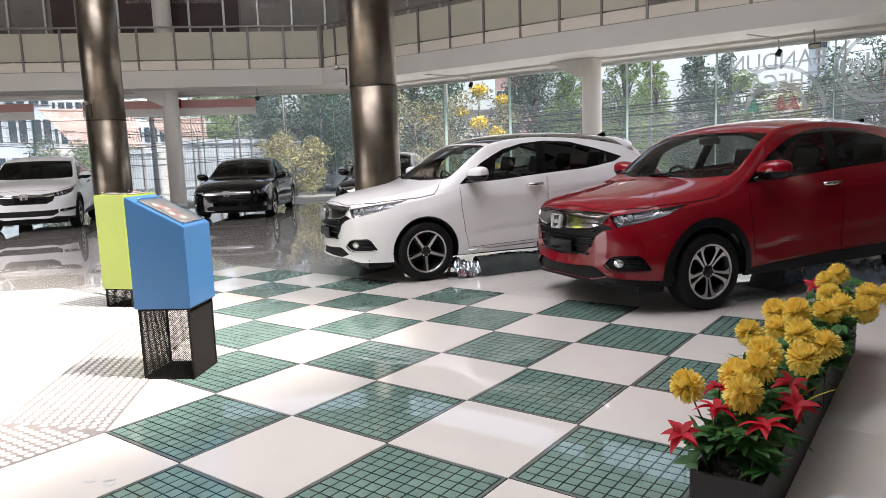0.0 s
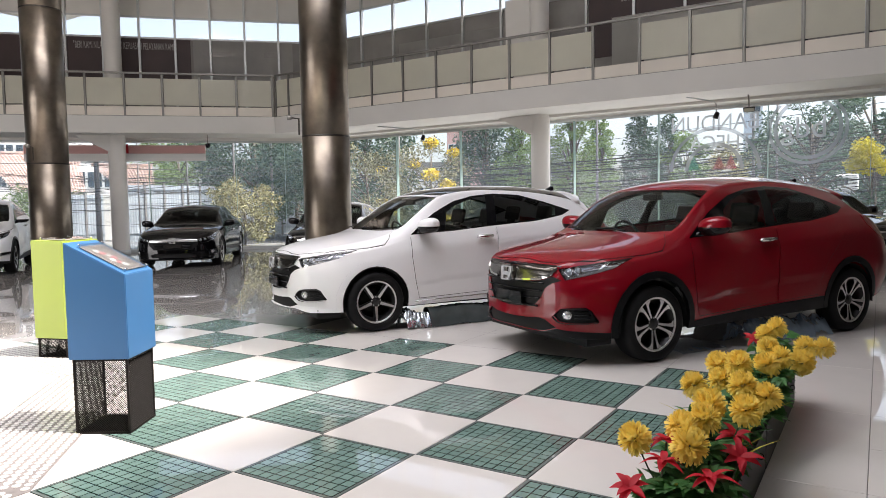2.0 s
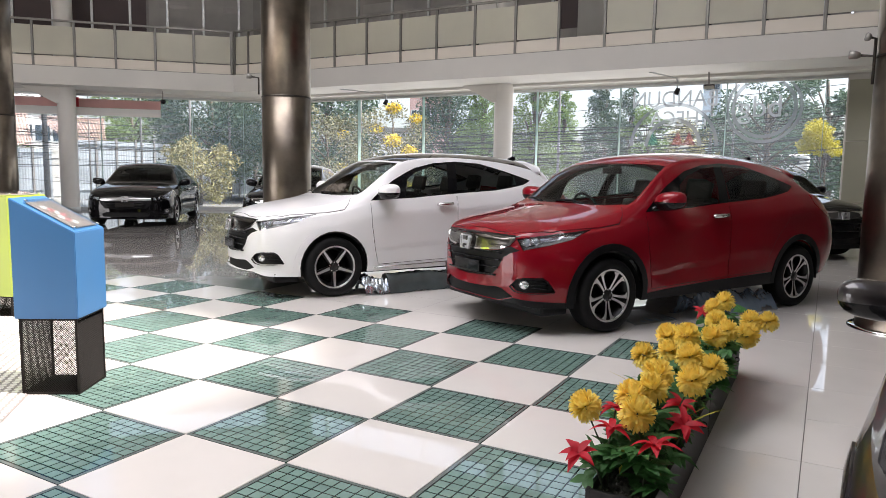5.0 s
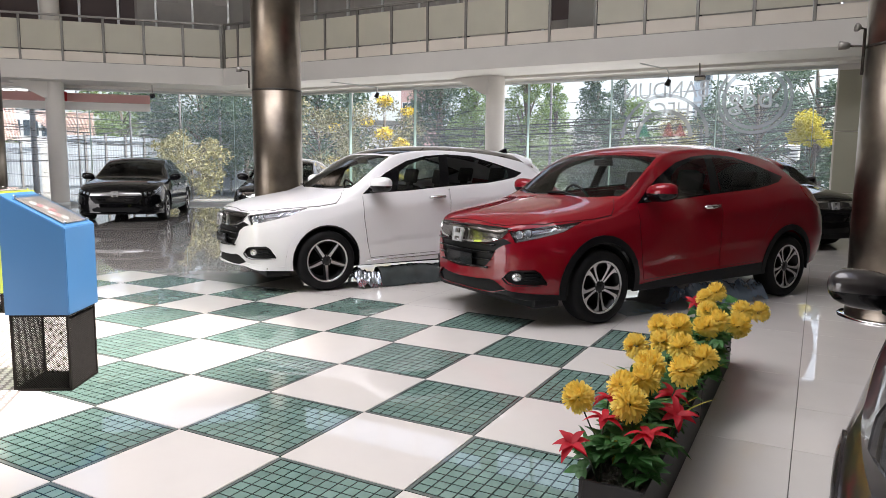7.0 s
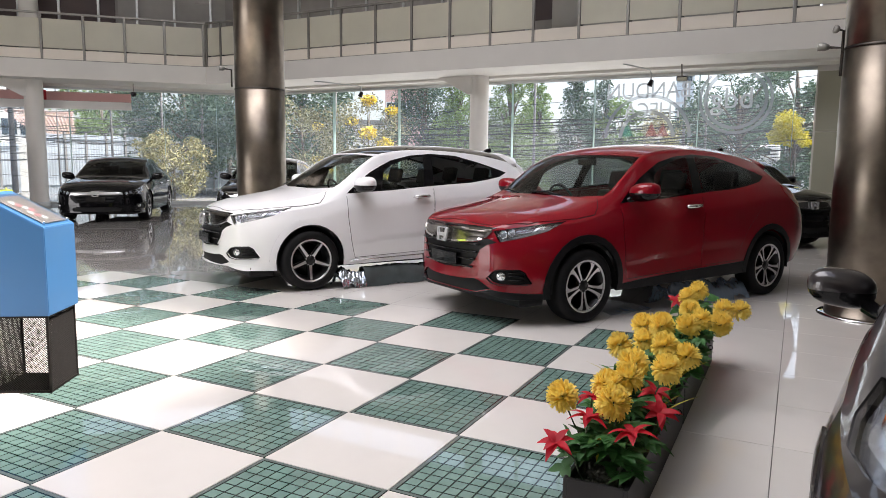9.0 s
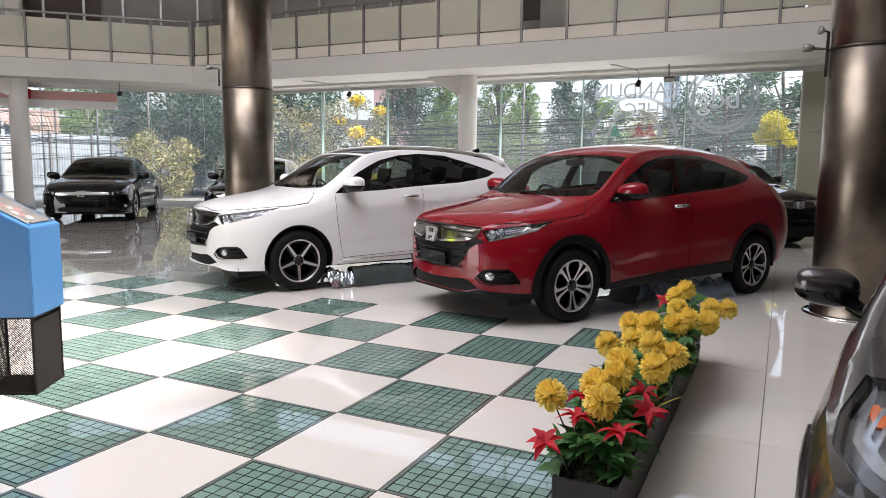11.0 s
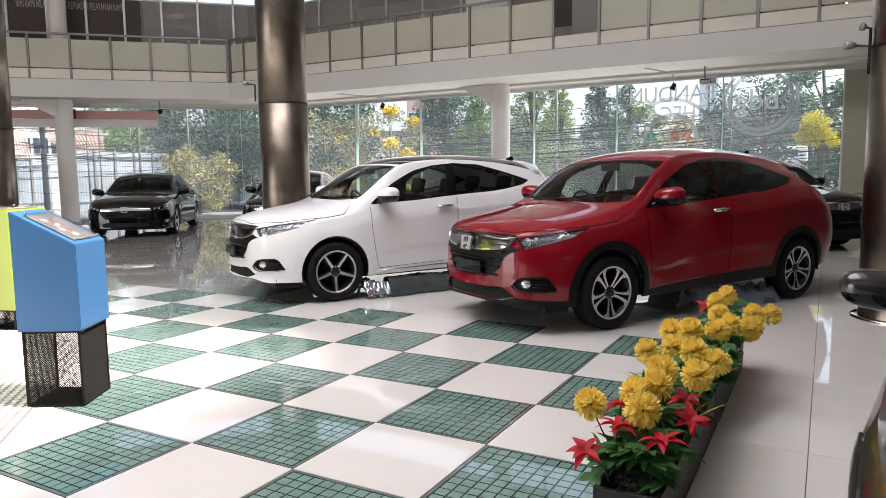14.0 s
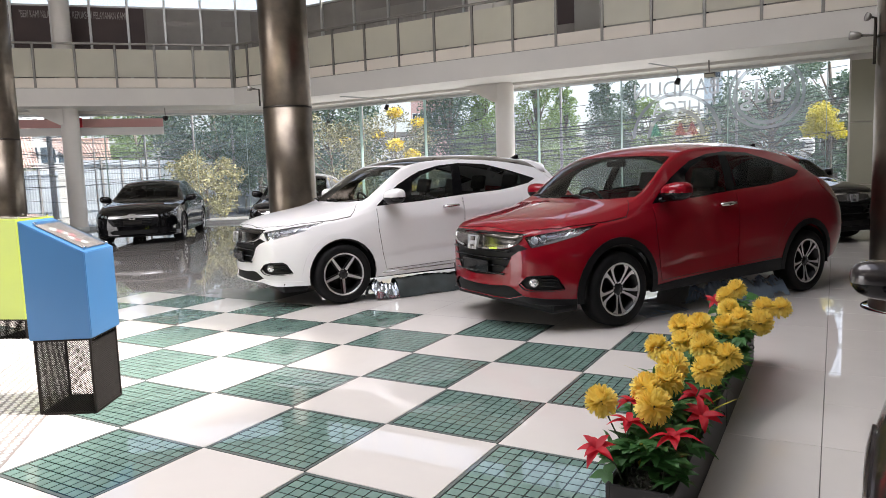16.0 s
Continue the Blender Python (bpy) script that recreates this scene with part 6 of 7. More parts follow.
    for k in range(n):
        x, y = rnd.uniform(PX0 - 0.01, PX1 + 0.05 * min(1, y0 + 0.2) - 0.01), rnd.uniform(y0 + 0.04, y1)
        z = rnd.uniform(PH + 0.01, PH + 0.12 + 0.08 * min(1, y))
        m = Matrix.Translation((x, y, z)) @ Matrix.Rotation(rnd.uniform(0, 2 * math.pi), 4, "Z") @ Matrix.Rotation(radians(rnd.uniform(-45, 15)), 4, "Y")
        if rnd.random() < 0.7:
            s = rnd.uniform(0.055, 0.10)
            for a, q in ((0, 1.0), (0.7, 0.8), (-0.7, 0.8), (1.35, 0.55), (-1.35, 0.55)):
                petal(bm, m @ Matrix.Rotation(a, 4, "Z"), s * q, s * 0.21, 0.1, -0.35, 0, 4)
        elif rnd.random() < 0.6:
            for q in range(3):
                petal(bm, m @ Matrix.Rotation(q * 2.1, 4, "Z"), rnd.uniform(0.05, 0.08), rnd.uniform(0.016, 0.024), 0.15, -0.3, 0, 5)
        else:
            petal(bm, m, rnd.uniform(0.10, 0.17), 0.007, 0.5, -0.7, 0, 5)
    part("foliage", bm, M_LEAF, tr, "dark green cloth leaves", smooth=True, kind="stuff")
    for k in range(int(9 * (y1 - y0))):
        x, y = rnd.uniform(PX0 + 0.03, PX1 - 0.03), rnd.uniform(y0 + 0.05, y1 - 0.05)
        m = Matrix.Translation((x, y, PH)) @ Matrix.Rotation(rnd.uniform(0, 2 * math.pi), 4, "Z") @ Matrix.Rotation(radians(-60), 4, "Y")
        bm = bmesh.new()
        petal(bm, m, rnd.uniform(0.2, 0.3), 0.008, 0.1, -0.5, 0, 7)
        part("pale_blade", bm, M_LEAF_Y, tr, "long yellow-green blade", smooth=True)
    return tr


planter(0.0, 1.20)
planter(1.22, 2.42)

# plastic sheeting lying under the show cars
M_SHEETING = material("grey_green_plastic_sheeting", (0.085, 0.105, 0.105), 0.12, grain=0.35, scale=5, bump=0.25, bump_scale=9, spec=0.7)
M_SILVER_FOIL = material("crumpled_silver_foil", (0.62, 0.70, 0.76), 0.14, 0.8, grain=0.25, scale=12)
M_BLUE_FILM = film("blue_plastic_film", (0.40, 0.54, 0.70), 0.45, False)
M_BLUE_FILM.node_tree.nodes["Principled BSDF"].inputs["Roughness"].default_value = 0.1


def film_sheet(label, at, w, d, h, mat, rough, end=None):
    """A bunched-up sheet: a long low roll that is creased all over; end: a crumpled foil end of that length."""
    ob = thing("plastic_film", label, "plastic film", at, group="plastic films")

    def creased(x0, x1, n, m2, amp, seed, lift):
        bm = bmesh.new()
        grid = []
        for i in range(n + 1):
            row = []
            for j in range(m2 + 1):
                x, v = x0 + (x1 - x0) * i / n, j / m2
                z = h * lift * math.sin(math.pi * min(1, v * 1.15)) ** 0.6 if v < 0.87 else 0.0
                q = amp * h * (noise.noise((x * 6, v * 4, seed)) + 0.7 * abs(noise.noise((x * 17, v * 9, seed + 3))) + 0.4 * noise.noise((x * 40, v * 22, seed)))
                row.append(bm.verts.new((x, d * v + 0.5 * q, max(0.004, z + q))))
            grid.append(row)
        for i in range(n):
            for j in range(m2):
                bm.faces.new((grid[i][j], grid[i + 1][j], grid[i + 1][j + 1], grid[i][j + 1]))
        return bm

    part("sheet", creased(end or 0.0, w, 60, 18, rough, w, 1.0), mat, ob, smooth=True)
    if end:
        part("foil_end", creased(0.0, end + 0.02, 26, 22, 0.5, 5.0, 0.65), M_SILVER_FOIL, ob, "crumpled silver foil")
    return ob


film_sheet("grey-green plastic sheeting bunched under the car", pose(-1.95, 3.30, 0, 0, 0, 61), 1.7, 0.30, 0.19, M_SHEETING, 0.13, 0.26)
film_sheet("thin blue plastic film lying under the car", pose(1.02, 3.95, 0, 0, 0, 60), 1.05, 0.35, 0.15, M_BLUE_FILM, 0.45)
film_sheet("thin blue plastic film lying flat under the car", pose(0.60, 3.42, 0, 0, 0, 60), 0.5, 0.5, 0.02, M_BLUE_FILM, 0.6)

# ---- outside ----
M_ASPHALT = material("asphalt", (0.055, 0.055, 0.055), 0.85, grain=0.3, scale=2, bump=0.1)
M_PAVING = material("concrete_paving", (0.22, 0.215, 0.20), 0.8, grain=0.25, scale=1.5, bump=0.05)
M_BARK = material("grey_bark", (0.16, 0.13, 0.10), 0.85, grain=0.4, scale=8, bump=0.3, bump_scale=30)
M_LEAF_DARK = cloth(material("dark_leaves", (0.08, 0.135, 0.085), 0.45, grain=0.3, scale=0.8, vary=0.3, spec=0.35), 0.35)
M_LEAF_MID = cloth(material("green_leaves", (0.20, 0.30, 0.09), 0.45, grain=0.4, scale=0.8, vary=0.3, spec=0.35), 0.35)
M_LEAF_LIGHT = material("yellow_green_leaves", (0.44, 0.41, 0.20), 0.55, grain=0.35, scale=0.8, vary=0.25, spec=0.12)
M_LEAF_YELLOW = cloth(material("bright_yellow_leaves", (0.62, 0.55, 0.05), 0.55, grain=0.3, scale=0.8, vary=0.2, spec=0.12), 0.3)
M_LEAF_PALE = material("pale_grey_green_leaves", (0.30, 0.29, 0.17), 0.6, grain=0.4, scale=0.8, vary=0.25, spec=0.12)
M_BLOOM = material("yellow_blossom", (0.90, 0.70, 0.04), 0.6, grain=0.2, scale=2, vary=0.2)
M_HOUSE = material("white_plaster", (0.80, 0.79, 0.77), 0.8, grain=0.2, scale=0.7, bump=0.05)
M_HOUSE_BLUE = material("blue_grey_plaster", (0.50, 0.58, 0.66), 0.7, grain=0.2, scale=0.7)
M_ROOF_TILE = material("faded_orange_roof_tile", (0.66, 0.47, 0.41), 0.8, grain=0.4, scale=3, vary=0.25)
M_SHEET = material("galvanised_sheet", (0.56, 0.62, 0.69), 0.5, 0.3, grain=0.25, scale=0.9)
M_PINK = material("pink_plaster", (0.55, 0.36, 0.33), 0.8, grain=0.15, scale=1)
M_CABLE = material("black_cable", (0.02, 0.02, 0.02), 0.6, grain=0.2, scale=5)
M_POLE = material("concrete_pole", (0.30, 0.29, 0.28), 0.8, grain=0.3, scale=4)
M_WIN_DARK = material("dark_window", (0.05, 0.07, 0.09), 0.1, grain=0.3, scale=1)
M_BILLBOARD = material("pale_blue_sign", (0.66, 0.74, 0.82), 0.5, grain=0.12, scale=1)
GROUND_Z = -0.16
EYE = Vector((1.883, -2.075, 1.204))


def out_at(az, dist, z=GROUND_Z):
    """A spot seen from the middle of the hall under a compass angle (degrees from x) and a distance."""
    return Vector((EYE.x + dist * math.cos(radians(az)), EYE.y + dist * math.sin(radians(az)), z))


ground = thing("ground", "grey street ground outside the showroom", "ground", kind="structure")
bm = bmesh.new()
bmesh.ops.create_grid(bm, x_segments=40, y_segments=40, size=900, matrix=Matrix.Translation((0, 0, GROUND_Z - 0.02)))
part("soil", bm, M_PAVING, ground)
road = thing("road", "asphalt street outside the showroom", "road", kind="structure")
for a, b, w in (((90, 22), (131, 32), 6.0), ((131, 32), (165, 33), 6.0)):
    p, q = out_at(*a), out_at(*b)
    m, length = along(p, q)
    bm = bmesh.new()
    box(bm, (-6, -w / 2, -0.016), (length + 6, w / 2, -0.008))
    part("carriageway", bm, M_ASPHALT, road, at=m)

rt = random.Random(5)


def leaf_cloud(name, clumps, count, size, mat, parent, label=""):
    """Many small bent leaves scattered in clumps (centre, radii)."""
    verts, faces = [], []
    weights = [c[1][0] ** 1.3 for c in clumps]
    for c, r in rt.choices(clumps, weights, k=count):
        d = Vector((rt.gauss(0, 1), rt.gauss(0, 1), rt.gauss(0, 1))).normalized() * (rt.random() ** 0.45)
        p = Vector(c) + Vector((d.x * r[0], d.y * r[1], d.z * r[2]))
        a = Vector((rt.gauss(0, 1), rt.gauss(0, 1), rt.gauss(0, 0.7))).normalized()
        b = a.orthogonal().normalized()
        b = Matrix.Rotation(rt.uniform(0, 6.28), 3, a) @ b
        s = size * rt.uniform(0.6, 1.4)
        k = len(verts)
        verts += [p - a * s, p + b * s * 0.42, p + a * s, p - b * s * 0.42]
        faces.append((k, k + 1, k + 2, k + 3))
    me = bpy.data.meshes.new(name)
    me.from_pydata(verts, [], faces)
    me.materials.append(mat)
    ob = new(name, me)
    ob.parent = parent
    return tagged(ob, label, kind="stuff")


def tree(name, label, at, height, spread, mat, leaves=2600, size=0.14, low=0.25, clump=0.34, n=16, trunk=0.16, bloom=0, group="street trees", cone=False):
    ob = thing(name, label, "tree", Matrix.Translation(at), group)
    bm = bmesh.new()
    top = Vector((rt.uniform(-0.3, 0.3), rt.uniform(-0.3, 0.3), height * 0.8))
    pts = [Vector((0, 0, 0)), Vector((0.05, 0.03, height * 0.2)), top * 0.55 + Vector((0.1, 0, 0)), top]
    tube(bm, pts, [trunk * 1.2, trunk, trunk * 0.6, trunk * 0.2], 8)
    clumps = []
    for k in range(n):
        a = k * 2.39996 + rt.uniform(-0.4, 0.4)
        h = height * (low + (0.95 - low) * ((k + 0.5) / n))
        reach = spread * rt.uniform(0.45, 1.0) * math.sqrt(max(0.12, 1 - ((h / height - 0.5) / 0.62) ** 2))
        if cone:                      # dense from the ground up, narrowing to a tip
            h = height * (0.04 + 0.93 * (k / n))
            reach = spread * rt.uniform(0.5, 1.0) * (1.02 - 0.9 * h / height)
        c = Vector((reach * math.cos(a), reach * math.sin(a), h))
        base = top * min(0.9, max(0.2, (h - 0.12 * height) / height))
        tube(bm, [base, base.lerp(c, 0.5) + Vector((0, 0, 0.1)), c], [trunk * 0.35, trunk * 0.2, trunk * 0.06], 5)
        r = spread * clump * rt.uniform(0.7, 1.3) * ((1.25 - 0.95 * h / height) if cone else 1.0)
        clumps.append((c, (r, r, r * (0.9 if cone else 0.75))))
    part("trunk", bm, M_BARK, ob, smooth=True)
    leaf_cloud("crown", clumps, int(leaves * 2.0), size * 0.66, mat, ob)
    if bloom:
        leaf_cloud("blossom", [(c + Vector((0, 0, r[2] * 0.3)), (r[0] * 0.55, r[1] * 0.55, r[2] * 0.5)) for c, r in clumps[::2]], bloom, size * 0.9, M_BLOOM, ob, "yellow blossom")
    return ob


# behind the north glazing
tree("broadleaf_tree", "dark green broadleaf tree behind the street", out_at(129.0, 30), 5.8, 2.4, M_LEAF_DARK, 5200, 0.15, 0.12, n=24)
tree("broadleaf_tree", "pale dry bush at the kerb", out_at(128.6, 24), 3.3, 1.9, M_LEAF_PALE, 3600, 0.085, 0.15, trunk=0.06)
tree("flowering_tree", "half-bare tree with bright yellow blossom", out_at(124.0, 24), 3.75, 1.7, M_LEAF_PALE, 2400, 0.075, 0.2, trunk=0.06, bloom=2400, clump=0.26, n=20)
tree("broadleaf_tree", "dense dark green tree behind the street", out_at(119.0, 34), 6.4, 3.0, M_LEAF_DARK, 9000, 0.12, 0.05, n=46, cone=True)
tree("broadleaf_tree", "dense green tree beside the street", out_at(115.8, 32), 5.9, 2.0, M_LEAF_MID, 7000, 0.11, 0.05, n=40, cone=True)
tree("broadleaf_tree", "sunlit green tree beside the street", out_at(111.8, 27), 5.6, 1.7, M_LEAF_MID, 8000, 0.085, 0.04, n=44, cone=True)
tree("broadleaf_tree", "sunlit green tree beside the street", out_at(109.6, 29), 5.2, 1.4, M_LEAF_MID, 5200, 0.09, 0.04, n=36, cone=True)
tree("conifer_tree", "tall slender dark green tree", out_at(106.4, 28), 5.8, 1.25, M_LEAF_DARK, 4600, 0.10, 0.04, trunk=0.06, clump=0.42, n=40, cone=True)
tree("conifer_tree", "tall slender dark green tree", out_at(104.4, 29), 5.0, 1.3, M_LEAF_DARK, 4200, 0.09, 0.04, trunk=0.06, clump=0.40, n=40, cone=True)
tree("conifer_tree", "tall slender green tree", out_at(102.9, 27), 3.9, 0.9, M_LEAF_MID, 2000, 0.11, 0.05, trunk=0.08, clump=0.42)
tree("broadleaf_tree", "low green tree under the cables", out_at(99.6, 30), 3.6, 1.3, M_LEAF_LIGHT, 1900, 0.12, 0.1, trunk=0.08)
tree("broadleaf_tree", "spreading dark green tree with thin foliage", out_at(94.4, 24), 4.6, 1.9, M_LEAF_DARK, 1900, 0.085, 0.5, clump=0.22, n=22, trunk=0.10)
tree("broadleaf_tree", "dark green tree behind the cables", out_at(94.0, 38), 4.6, 4.2, M_LEAF_DARK, 6500, 0.19, 0.05)
tree("broadleaf_tree", "dark green tree beside the pier", out_at(90.2, 30), 6.2, 1.9, M_LEAF_DARK, 3200, 0.15, 0.1)
tree("yellow_bush", "bright yellow-leaved bush on a stem", out_at(90.9, 20), 2.80, 0.46, M_LEAF_YELLOW, 1600, 0.06, 0.72, trunk=0.04, clump=0.5)
# behind the diagonal glazing
tree("broadleaf_tree", "big dark green tree beyond the glass", out_at(137.5, 33), 6.6, 3.1, M_LEAF_DARK, 8000, 0.15, 0.2, n=26)
tree("broadleaf_tree", "dark green tree beyond the glass", out_at(134.5, 36), 6.4, 2.5, M_LEAF_DARK, 4000, 0.17, 0.1)
tree("broadleaf_tree", "mid green tree behind the metal gates", out_at(143.4, 42), 5.6, 2.6, M_LEAF_MID, 3600, 0.16, 0.35)
tree("ornamental_tree", "small tree with yellow-green leaves", out_at(138.6, 25.5), 2.3, 1.55, M_LEAF_LIGHT, 2600, 0.085, 0.15, trunk=0.06, clump=0.24, n=24)
tree("broadleaf_tree", "low hedge tree beyond the white car", out_at(153.8, 34), 2.4, 2.4, M_LEAF_MID, 2600, 0.12, 0.1, trunk=0.06)


def building(name, label, p, q, depth, height, wall, rows, cols, win=(0.9, 1.2), z0=1.0, gap=None):
    """A plain block whose front runs from p to q, with real window openings as framed recesses."""
    m, length = along(p, q)
    ob = thing(name, label, "building", m)
    part("wall", boxes(((0, 0, 0), (length, depth, height))), wall, ob)
    part("roof", boxes(((-0.15, -0.15, height), (length + 0.15, depth + 0.15, height + 0.25))), M_PAVING, ob)
    for r in range(rows):
        for c in range(cols):
            x = length * (c + 0.5) / cols
            z = z0 + (height - z0) * r / rows + 0.25
            w = part("window", boxes(((x - win[0] / 2, -0.05, z), (x + win[0] / 2, -0.01, z + win[1])), bevel=0.01), M_FRAME, ob)
            for k in (-1, 1):
                part("pane", boxes(((x + (0.06 if k > 0 else -win[0] / 2 + 0.06), -0.065, z + 0.06), (x + (win[0] / 2 - 0.06 if k > 0 else -0.06), -0.052, z + win[1] - 0.06))), M_WIN_DARK, w)
    return ob


building("office_building", "blue-grey office block with many windows", out_at(163, 46), out_at(155.5, 46), 8, 9, M_HOUSE_BLUE, 4, 5, (1.0, 1.4), 0.5)
building("office_building", "white block with a band of windows", out_at(158.5, 62), out_at(147.5, 62), 8, 9, M_HOUSE, 4, 10, (1.1, 1.3), 1.0)
building("pink_building", "faded pink house wall among trees", out_at(122.0, 52), out_at(118.5, 52), 5, 8, M_PINK, 2, 3)
building("white_building", "white house behind the trees", out_at(128.0, 40), out_at(121.5, 40), 5, 3.6, M_HOUSE, 1, 4)
building("sign_tower", "white tower with a pale blue sign panel", out_at(98.9, 46), out_at(97.6, 46), 1.2, 9, M_BILLBOARD, 3, 1)
building("white_building", "low white shop front beyond the cables", out_at(105, 44), out_at(98.5, 44), 4, 2.6, M_HOUSE, 1, 6)
building("white_building", "low white house front behind the cables", out_at(98.0, 48), out_at(84.0, 48), 5, 3.4, M_HOUSE, 1, 9)


def tiled_house(p, q, depth, eave, ridge):
    m, length = along(p, q)
    ob = thing("tiled_house", "old house with an orange clay tile roof", "house", m)
    part("wall", boxes(((0, 0, 0), (length, depth, eave))), M_HOUSE, ob)
    bm = bmesh.new()
    rows, cols = 24, int(length / 0.17)
    for side in (0, 1):
        for r in range(rows):
            for c in range(cols):
                t0, t1 = r / rows, (r + 1.12) / rows
                lean = 1.6 * (1 - t0)             # the verge runs in towards the eave
                x0, x1 = lean + (length - lean) * c / cols, lean + (length - lean) * (c + 0.92) / cols
                y = lambda t: (-0.4 + t * (depth / 2 + 0.4)) if side == 0 else (depth + 0.4 - t * (depth / 2 + 0.4))
                z = lambda t: eave - 0.1 + t * (ridge - eave + 0.1)
                xm = (x0 + x1) / 2
                a = [bm.verts.new(v) for v in ((x0, y(t0), z(t0) + 0.03), (xm, y(t0), z(t0) + 0.09), (x1, y(t0), z(t0) + 0.03))]
                b = [bm.verts.new(v) for v in ((x0, y(t1), z(t1)), (xm, y(t1), z(t1) + 0.06), (x1, y(t1), z(t1)))]
                for k in range(2):
                    bm.faces.new((a[k], a[k + 1], b[k + 1], b[k]))
    roof_ob = part("roof", bm, M_ROOF_TILE, ob, "orange clay tiles", kind="stuff")
    part("ridge", boxes(((0, depth / 2 - 0.12, ridge + 0.02), (length, depth / 2 + 0.12, ridge + 0.14)), bevel=0.04), M_ROOF_TILE, ob)
    return ob


tiled_house(out_at(156.6, 38), out_at(149.8, 38), 6, 2.35, 4.3)
tiled_house(out_at(149.5, 36), out_at(145.0, 36), 5, 2.1, 3.6)

# sheet-metal gates and hoardings
def hoarding(p, q, height, panels):
    m, length = along(p, q)
    ob = thing("metal_gate", "pale galvanised sheet metal gate panels", "gate", m, group="street gates")
    for k in range(panels):
        a, b = length * k / panels + 0.03, length * (k + 1) / panels - 0.03
        bm = bmesh.new()
        n = 14
        grid = [[bm.verts.new((a + (b - a) * i / n, 0.015 * (i % 2), z)) for i in range(n + 1)] for z in (0.15, height)]
        for i in range(n):
            bm.faces.new((grid[0][i], grid[0][i + 1], grid[1][i + 1], grid[1][i]))
        part("gate_sheet", bm, M_SHEET, ob)
        part("gate_post", boxes(((a - 0.05, -0.05, 0), (a + 0.02, 0.05, height + 0.1))), M_POLE, ob)
    for z in (0.5, height - 0.15):
        part("gate_rail", boxes(((0, -0.04, z - 0.02), (length, -0.005, z + 0.02))), M_SHEET, ob)
    return ob


hoarding(out_at(152.5, 29), out_at(148.6, 30), 2.0, 3)
hoarding(out_at(147.2, 29), out_at(140.6, 31), 2.35, 5)
hoarding(out_at(140.4, 33), out_at(134.5, 35), 1.7, 5)


def utility_pole(at, height, r=0.09, arms=2):
    ob = thing("utility_pole", "grey utility pole carrying cables", "pole", Matrix.Translation(at), group="utility poles")
    bm = bmesh.new()
    tube(bm, [(0, 0, 0), (0, 0, height)], [r, r * 0.7], 10)
    part("pole", bm, M_POLE, ob, smooth=True)
    for k in range(arms):
        part("crossarm", boxes(((-0.7, -0.05, height - 0.5 - 0.6 * k), (0.7, 0.05, height - 0.42 - 0.6 * k))), M_POLE, ob)
    return ob


for az, dist, h, r in ((149.0, 27, 7, 0.10), (147.6, 27.5, 7, 0.05), (142.7, 27, 6, 0.04), (146.2, 27, 5, 0.03), (139.2, 30, 7, 0.05), (136.3, 31, 7, 0.06), (126.0, 27, 7, 0.06),
                       (109.8, 25, 7, 0.05), (98.2, 26, 7, 0.06), (96.6, 30, 7, 0.05)):
    utility_pole(out_at(az, dist), h, r)


def cables(label, runs):
    ob = thing("street_cables", label, "cables", group="cable bundles")
    for p, q, sag, r in runs:
        bm = bmesh.new()
        pts = [p.lerp(q, k / 10) - Vector((0, 0, sag * 4 * (k / 10) * (1 - k / 10))) for k in range(11)]
        tube(bm, pts, r, 4, caps=False)
        part("cable", bm, M_CABLE, ob)
    return ob


runs = []
for k in range(56):
    d = rt.uniform(19.5, 25)
    z = 1.05 + 2.1 * rt.random() ** 1.3
    runs.append((out_at(84 + rt.uniform(-1, 1), d, z + rt.uniform(0.1, 0.9)), out_at(112 + rt.uniform(-2, 14), d + 4, z * 0.9 + rt.uniform(-0.15, 0.1)), rt.uniform(0.05, 0.35), rt.choice((0.009, 0.011, 0.015))))
cables("black cables strung along the street in a loose bundle", runs)
runs = []
for k in range(30):
    d = rt.uniform(24, 28)
    z = 1.2 + 2.3 * rt.random()
    runs.append((out_at(112 + rt.uniform(-2, 6), d, z * 0.8 + 0.3), out_at(131 + rt.uniform(-2, 2), d + 3, z * 0.8 + rt.uniform(-0.2, 0.3)), rt.uniform(0.05, 0.3), rt.choice((0.008, 0.011))))
cables("thin black cables in front of the trees", runs)
runs = []
for k in range(34):
    d = rt.uniform(25, 28)
    z = 1.0 + 3.0 * rt.random()
    runs.append((out_at(133 + rt.uniform(0, 10), d + 2, z + rt.uniform(-0.5, 0.6)), out_at(150 + rt.uniform(-2, 14), d, z + rt.uniform(-0.7, 0.5)), rt.uniform(0.0, 0.4), rt.choice((0.009, 0.011, 0.016))))
cables("tangle of black cables between the poles", runs)

# parked vehicles out in the street
street = copy_thing(black_sedan, Matrix.LocRotScale(out_at(107.0, 20.5), Euler((0, 0, radians(-150))), (0.82, 0.82, 0.82)))
street.name = "street_sedan"
tagged(street, "dark sedan parked in the street outside")
van = thing("white_van", "small white van parked behind the cables", "van", Matrix.LocRotScale(out_at(93.2, 33), Euler((0, 0, radians(10))), None))
bm = bmesh.new()
box(bm, (-1.0, -0.7, 1.35), (1.0, 0.7, 2.35), bevel=0.15, seg=3)
part("body", bm, M_WHITE_PAINT, van, smooth=True)
for x in (-0.55, 0.1):
    part("window", boxes(((x, -0.715, 1.95), (x + 0.5, -0.7, 2.2)), bevel=0.005), M_WIN_DARK, van)
